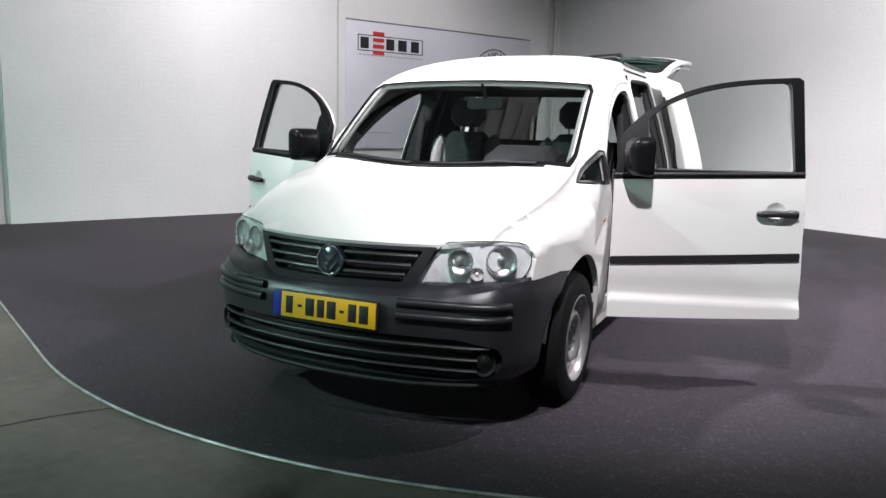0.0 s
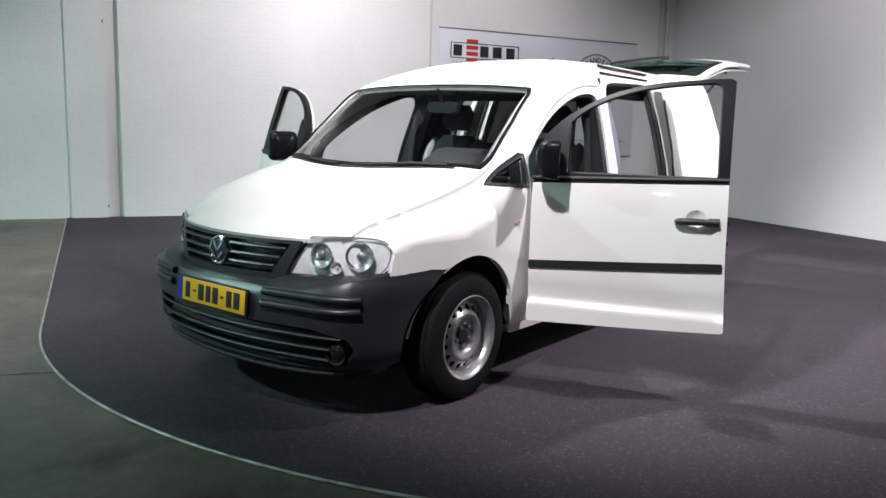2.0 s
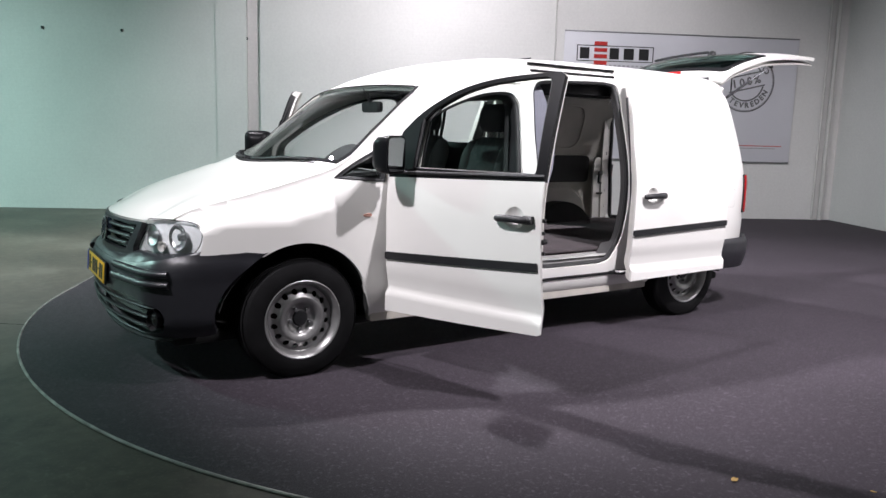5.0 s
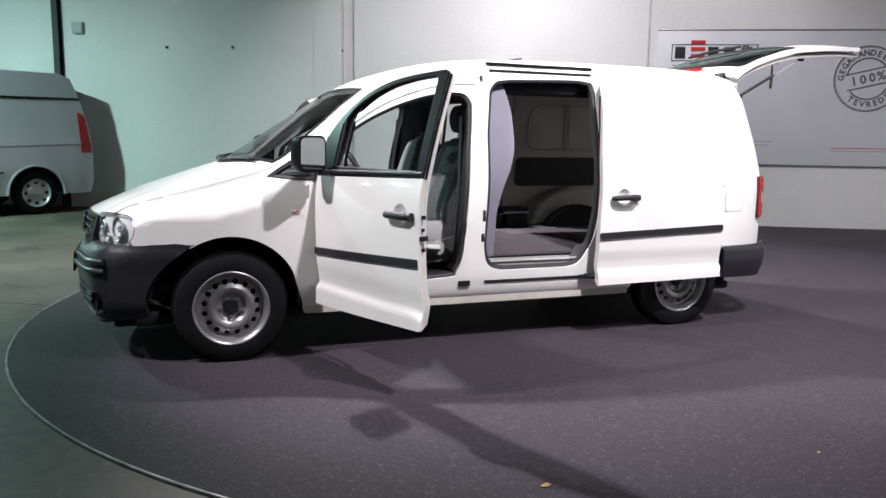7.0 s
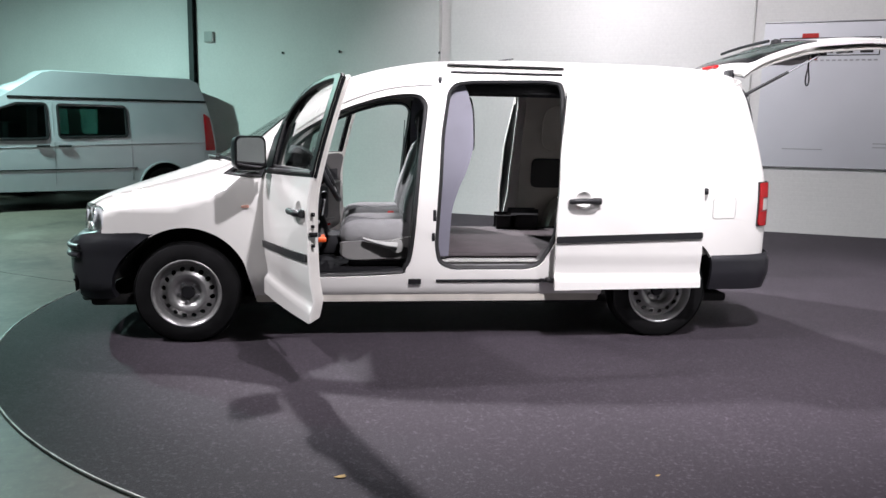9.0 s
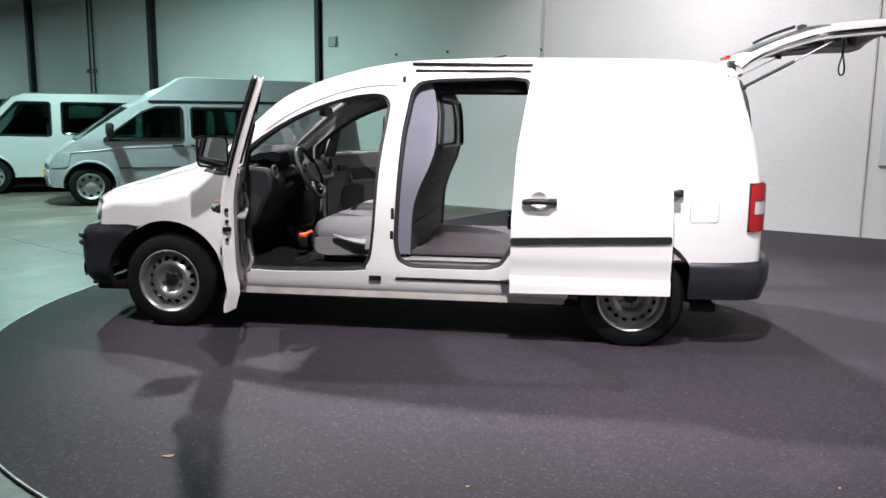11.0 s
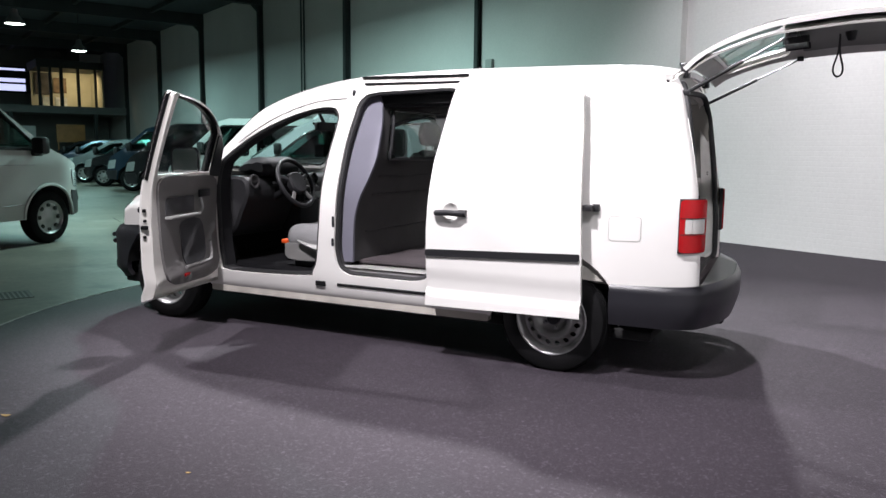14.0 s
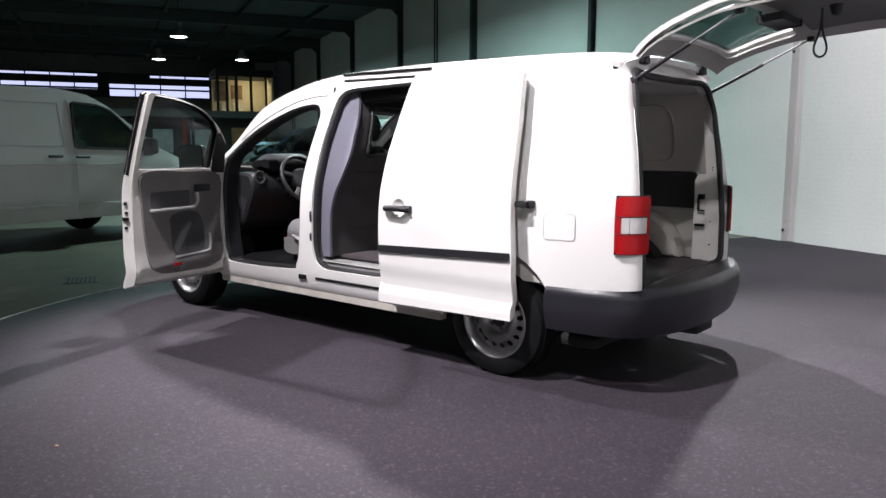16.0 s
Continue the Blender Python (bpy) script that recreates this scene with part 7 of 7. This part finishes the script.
def vehicle(name, m, prof, glass_seg, windows, half, paint, wb, r=0.33, arch_r=0.40, lean=0.22, waist=1.05, label="", category="van", bumper=None, cover=COVER, roof_from=None, roof_paint=None, bumper_z=0.62, mirror=True, handles=(), tail=None, lines=(), short=0.12):
    """A parked vehicle. prof: side outline from the front bumper's foot over the roof to the rear foot, x forward from the front axle."""
    v = tagged(holder(name, None, m), label, category)
    prof = [(x - short * min(max((x - 0.1) / 0.5, 0), 1), z) for x, z in prof]
    x_nose, x_tail, z0 = max(p[0] for p in prof), min(p[0] for p in prof), prof[0][1]
    def Y(x, z, o=0.0):
        y = half - lean * max(z - waist, 0) - 0.03 * max(0.6 - z, 0)
        f, b = max(x - (x_nose - 0.62), 0), max(x_tail + 0.3 - x, 0)
        return (x, y - 0.78 * f * f - 0.5 * b * b + o, z)
    lower = []
    for cx in (-wb, 0.0):
        a0 = math.asin(min(max((z0 - r) / arch_r, -0.9), 0.9))
        lower += [(cx - arch_r * math.cos(a), r + arch_r * math.sin(a)) for a in np.linspace(a0, math.pi - a0, 13)]
    outline = list(prof) + lower
    holes = [rounded(w, 0.05) for w in windows]
    for s in (1, -1):
        vf = skin(outline, holes, Y, 0.12, 0.03, (0, 1, 0))
        part("side_panel", vf if s > 0 else flipy(vf), paint, v)
        for hl in holes:
            vf = skin(hl, [], lambda x, z: Y(x, z, -0.012), 0.2, 0.005, (0, 1, 0))
            pane(part("side_window", vf if s > 0 else flipy(vf), GLASSDARK, v))
            vf = tube([Y(x, z, 0.0) for x, z in resample(hl, 0.1)], 0.022, 6, True)
            part("window_rubber", vf if s > 0 else flipy(vf), GLOSSBLACK, v)
        for hx, hz in handles:
            vf = tube([Y(hx - 0.09, hz, 0.02), Y(hx, hz, 0.03), Y(hx + 0.09, hz, 0.02)], 0.018, 8)
            part("door_handle", vf if s > 0 else flipy(vf), PLASTIC, v)
        for ln, lr in lines:
            pts = [(a[0] + (b[0] - a[0]) * j / 6, a[1] + (b[1] - a[1]) * j / 6) for a, b in zip(ln[:-1], ln[1:]) for j in range(7)]
            vf = tube([Y(x, z, 0.001) for x, z in pts], lr, 6)
            part("body_line", vf if s > 0 else flipy(vf), GLOSSBLACK if lr > 0.008 else DULLMETAL, v)
        for cx in (0.0, -wb):
            a0 = math.asin(min(max((z0 - r) / arch_r, -0.9), 0.9))
            vf = tube([Y(cx + arch_r * math.cos(a), r + arch_r * math.sin(a), 0.004) for a in np.linspace(a0, math.pi - a0, 17)], 0.020, 6)
            part("arch_flare", vf if s > 0 else flipy(vf), paint, v)
        if bumper:
            xf_ = x_nose
            lp = [(xf_ - 0.02, z0 + 0.02), (xf_ - 0.02, bumper_z), (arch_r * 0.98, bumper_z + 0.02), (arch_r * 1.0, r + 0.02), (arch_r * 1.0, z0)]
            vf = skin(lp, [], lambda x, z: Y(x, z, 0.012), 0.1, 0.02, (0, 1, 0))
            part("bumper_end", vf if s > 0 else flipy(vf), bumper, v)
        if mirror:
            wx = max(p[0] for p in windows[0])
            c = Y(wx - 0.12, waist + 0.16, 0.14)
            vf = joined(box(c[0] - 0.06, c[1] - 0.10, c[2] - 0.10, c[0] + 0.07, c[1] + 0.10, c[2] + 0.12, 0.04), box(c[0] - 0.02, c[1] - 0.2, c[2] - 0.12, c[0] + 0.04, c[1], c[2] - 0.06, 0.01))
            part("door_mirror", vf if s > 0 else flipy(vf), PLASTIC, v)
        # lamps
        xf_ = x_nose
        hz = bumper_z + 0.14
        lp = rounded([(xf_ - 0.03, hz - 0.10), (xf_ - 0.12, hz + 0.13), (xf_ - 0.36, hz + 0.17), (xf_ - 0.30, hz - 0.08)], 0.04)
        vf = skin(lp, [], lambda x, z: Y(x, z, 0.008), 0.06, 0.01, (0, 1, 0))
        part("headlight", vf if s > 0 else flipy(vf), HEADGLASS, v)
        if tail:
            vf = skin(rounded(tail, 0.03), [], lambda x, z: Y(x, z, 0.010), 0.06, 0.01, (0, 1, 0))
            part("tail_lamp", vf if s > 0 else flipy(vf), REDLENS, v)
        for cx in (0.0, -wb):
            road_wheel(v, cx, s * (half - 0.11), r, cover)
            vs = []
            for i in range(13):
                a = math.pi * i / 12
                vs += [(cx + (arch_r - 0.005) * math.cos(a), s * (half - 0.03), r + (arch_r - 0.005) * math.sin(a)), (cx + (arch_r - 0.005) * math.cos(a), s * (half - 0.4), r + (arch_r - 0.005) * math.sin(a))]
            part("arch_liner", (vs, [(2 * i, 2 * i + 1, 2 * i + 3, 2 * i + 2) for i in range(12)] + [tuple(2 * i + 1 for i in range(13))]), CABIN, v)
    # sheets across: bonnet, screen, roof, rear
    groups, cur = [], None
    for i in range(len(prof) - 1):
        kind = "glass" if i in glass_seg else ("roof" if roof_from is not None and prof[i][1] > roof_from and prof[i + 1][1] > roof_from else "body")
        if cur != kind:
            groups.append((kind, []))
            cur = kind
        groups[-1][1].append(i)
    for kind, seg in groups:
        pts = [prof[seg[0]]] + [prof[i + 1] for i in seg]
        fine = []
        for a, b in zip(pts[:-1], pts[1:]):
            fine += [(a[0] + (b[0] - a[0]) * j / 4, a[1] + (b[1] - a[1]) * j / 4) for j in range(4)]
        fine.append(pts[-1])
        vs, n = [], 9
        for x, z in fine:
            y = Y(x, z)[1]
            for j in range(n):
                t = -1 + 2 * j / (n - 1)
                bow = 1 - t * t
                up = 0.05 * bow if kind != "body" or z > waist else 0.02 * bow
                fw = (0.10 if x > -1.2 else -0.06) * bow if z < 1.9 else 0
                vs.append((x + fw, t * y, z + up))
        fs = [(i * n + j, i * n + j + 1, (i + 1) * n + j + 1, (i + 1) * n + j) for i in range(len(fine) - 1) for j in range(n - 1)]
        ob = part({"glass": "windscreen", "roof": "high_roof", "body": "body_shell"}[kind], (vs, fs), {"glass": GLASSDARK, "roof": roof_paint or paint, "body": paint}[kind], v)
        if kind == "glass":
            pane(ob)
    # the nose across: bumper, grille and plate
    wide = Y(x_nose, 0.6)[1]

    def nose(y, z, o=0.0):
        return (float(np.interp(z, [p[1] for p in prof[:4]], [p[0] for p in prof[:4]])) + 0.10 * (1 - (y / wide) ** 2) + o, y, z)
    part("front_bumper", skin(rounded(rect(-wide, z0 + 0.01, wide, bumper_z), 0.04), [], lambda y, z: nose(y, z, 0.012 + 0.02 * math.sin(math.pi * (z - z0) / (bumper_z - z0))), 0.08, 0.03, (1, 0, 0)), bumper or paint, v)
    part("grille", skin(rounded(rect(-wide * 0.72, bumper_z + 0.03, wide * 0.72, bumper_z + 0.16), 0.03), [], lambda y, z: nose(y, z, 0.008), 0.08, 0.02, (1, 0, 0)), PLASTIC, v)
    part("air_intake", skin(rounded(rect(-wide * 0.6, z0 + 0.06, wide * 0.6, z0 + 0.15), 0.03), [], lambda y, z: nose(y, z, 0.030), 0.08, 0.02, (1, 0, 0)), GLOSSBLACK, v)
    part("number_plate", skin(rect(-0.26, z0 + 0.17, 0.26, z0 + 0.27), [], lambda y, z: nose(y, z, 0.045), 0.1, 0.012, (1, 0, 0)), YELLOW, v)
    part("floor_pan", box(min(p[0] for p in prof) + 0.15, -half + 0.12, z0 + 0.02, x_nose - 0.45, half - 0.12, z0 + 0.14, 0.02), CABIN, v)
    part("cabin_trim", joined(box(-0.15, -half + 0.2, 0.5, 0.10, half - 0.2, waist, 0.05), box(-1.15, -half + 0.25, 0.6, -0.95, -0.12, 1.35, 0.06), box(-1.15, 0.12, 0.6, -0.95, half - 0.25, 1.35, 0.06)), CABIN, v)
    return v


def parked(fl, heading, half):
    """Pose of a vehicle whose front left wheel stands at fl."""
    h = radians(heading)
    return pose(fl[0] + (half - 0.05) * math.sin(h), fl[1] - (half - 0.05) * math.cos(h), -0.006, 0, 0, heading)


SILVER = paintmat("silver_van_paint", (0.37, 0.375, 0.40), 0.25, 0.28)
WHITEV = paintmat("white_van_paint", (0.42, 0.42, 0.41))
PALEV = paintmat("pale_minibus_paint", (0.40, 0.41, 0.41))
DARKV = paintmat("dark_van_paint", (0.012, 0.014, 0.017), 0.2, 0.2)
BLUEV = paintmat("dark_blue_car_paint", (0.015, 0.035, 0.06), 0.3, 0.2)
GREYV = paintmat("grey_car_paint", (0.20, 0.22, 0.23), 0.5, 0.25)

silver_prof = [(0.72, 0.30), (0.76, 0.50), (0.74, 0.70), (0.62, 0.86), (0.36, 0.99), (0.20, 1.06), (-0.62, 1.60), (-0.85, 1.70), (-1.0, 1.80), (-1.45, 2.10), (-1.6, 2.13), (-3.7, 2.12), (-3.85, 2.05), (-3.97, 1.72), (-4.05, 1.40), (-4.10, 1.0), (-4.09, 0.5), (-4.03, 0.30)]
# Roof colour holds its lighter fibreglass tone and the bay light on it.
vehicle("silver_van", parked((4.92, -6.12), 30.5, 0.95), silver_prof, {5}, [[(-0.22, 1.07), (-0.80, 1.52), (-1.05, 1.62), (-1.46, 1.63), (-1.46, 1.10)], [(-1.62, 1.12), (-1.62, 1.62), (-2.62, 1.62), (-2.62, 1.15)]], 0.95, SILVER, 3.2, 0.325, 0.41, 0.17, 1.08,
        "silver high-roof van parked beside the long wall", "van", None, COVER, 1.72, paintmat("lit_silver_roof_paint", (0.62, 0.66, 0.70), 0.12, 0.3), 0.58, True, ((-1.38, 0.99), (-1.68, 0.99)), [(-3.90, 0.92), (-3.90, 1.55), (-4.01, 1.48), (-4.08, 0.92)],
        [([(-0.95, 1.72), (-3.96, 1.745)], 0.020), ([(-1.54, 0.40), (-1.55, 1.66)], 0.004), ([(-2.68, 0.45), (-2.68, 1.10)], 0.004), ([(0.35, 0.86), (-0.5, 0.95), (-2.6, 1.02), (-4.06, 1.06)], 0.006), ([(-0.45, 0.62), (-2.75, 0.64)], 0.010)], 0.14)
transit = [(0.84, 0.32), (0.90, 0.50), (0.86, 0.80), (0.70, 0.98), (0.36, 1.13), (-0.42, 1.82), (-0.62, 1.89), (-3.9, 1.92), (-4.05, 1.84), (-4.1, 1.0), (-4.08, 0.32)]
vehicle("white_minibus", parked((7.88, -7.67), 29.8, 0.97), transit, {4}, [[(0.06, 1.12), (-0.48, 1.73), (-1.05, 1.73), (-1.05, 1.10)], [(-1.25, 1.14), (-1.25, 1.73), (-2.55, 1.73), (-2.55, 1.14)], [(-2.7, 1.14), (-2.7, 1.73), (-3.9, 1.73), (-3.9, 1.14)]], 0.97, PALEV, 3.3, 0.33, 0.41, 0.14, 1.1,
        "white minibus with dark windows parked in a row", "van", BUMPER, COVER, None, None, 0.58)
vehicle("dark_van", parked((10.92, -9.15), 29.3, 0.95), [(x, z * (1.0 if z < 1.2 else 0.97)) for x, z in transit], {4}, [[(0.10, 1.16), (-0.48, 1.68), (-1.05, 1.68), (-1.05, 1.14)], [(-1.25, 1.18), (-1.25, 1.68), (-2.55, 1.68), (-2.55, 1.18)]], 0.95, DARKV, 3.1, 0.33, 0.41, 0.14, 1.1,
        "dark van parked in the row by the wall", "van", BUMPER, COVER, None, None, 0.58)
vehicle("dark_van", parked((13.3, -10.6), 29.3, 0.95), [(x, z * (1.0 if z < 1.2 else 0.96)) for x, z in transit], {4}, [[(0.10, 1.16), (-0.48, 1.66), (-1.05, 1.66), (-1.05, 1.14)], [(-1.25, 1.18), (-1.25, 1.66), (-2.55, 1.66), (-2.55, 1.18)]], 0.95, BLUEV, 3.1, 0.33, 0.41, 0.14, 1.1,
        "dark blue van parked in the row by the wall", "van", BUMPER, COVER, None, None, 0.58)
hatch = [(0.72, 0.28), (0.82, 0.45), (0.76, 0.72), (0.30, 0.90), (-0.02, 0.97), (-0.85, 1.40), (-1.3, 1.47), (-2.3, 1.42), (-2.9, 1.10), (-3.25, 0.92), (-3.30, 0.55), (-3.22, 0.28)]
for i, (x, y, mt, lab) in enumerate(((16.0, -11.9, DARKV, "black hatchback parked in the row"), (18.4, -13.1, GREYV, "grey hatchback parked in the row"), (20.8, -14.3, BLUEV, "dark blue hatchback parked in the row"), (23.2, -15.6, DARKV, "black hatchback parked in the row"))):
    vehicle("parked_car", parked((x, y), 29.3, 0.87), hatch, {4}, [[(-0.35, 0.98), (-0.95, 1.33), (-1.30, 1.37), (-1.30, 0.99)], [(-1.42, 1.0), (-1.42, 1.37), (-2.2, 1.33), (-2.55, 1.06)]], 0.87, mt, 2.55, 0.31, 0.37, 0.30, 0.95, lab, "car", None, COVER, None, None, 0.55)

# white panel van near the drain, seen from its right side
tr = [(0.84, 0.34), (0.92, 0.52), (0.90, 0.78), (0.76, 1.02), (0.40, 1.12), (0.04, 1.24), (-0.74, 1.80), (-1.02, 1.93), (-1.4, 1.98), (-3.7, 1.97), (-3.88, 1.88), (-3.97, 1.1), (-3.97, 0.6), (-3.92, 0.34)]
hd = -80.0
h_ = radians(hd)
fr = (4.75, -1.65)
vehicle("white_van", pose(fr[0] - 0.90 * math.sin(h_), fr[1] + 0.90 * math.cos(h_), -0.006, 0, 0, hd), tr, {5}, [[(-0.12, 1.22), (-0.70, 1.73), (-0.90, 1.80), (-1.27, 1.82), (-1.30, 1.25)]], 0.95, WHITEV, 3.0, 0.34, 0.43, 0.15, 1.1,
        "white panel van with plain sides parked on the concrete", "van", BUMPER, COVER, None, None, 0.66, True, ((-1.22, 1.13), (-1.60, 1.14)), None, [([(-1.30, 0.45), (-1.33, 1.86)], 0.005), ([(-2.75, 0.50), (-2.75, 1.86)], 0.005), ([(0.45, 1.02), (-3.9, 1.06)], 0.004), ([(-0.43, 0.53), (-2.6, 0.53)], 0.004), ([(-1.45, 1.27), (-2.65, 1.27), (-2.65, 1.80), (-1.47, 1.80), (-1.45, 1.27)], 0.003)])
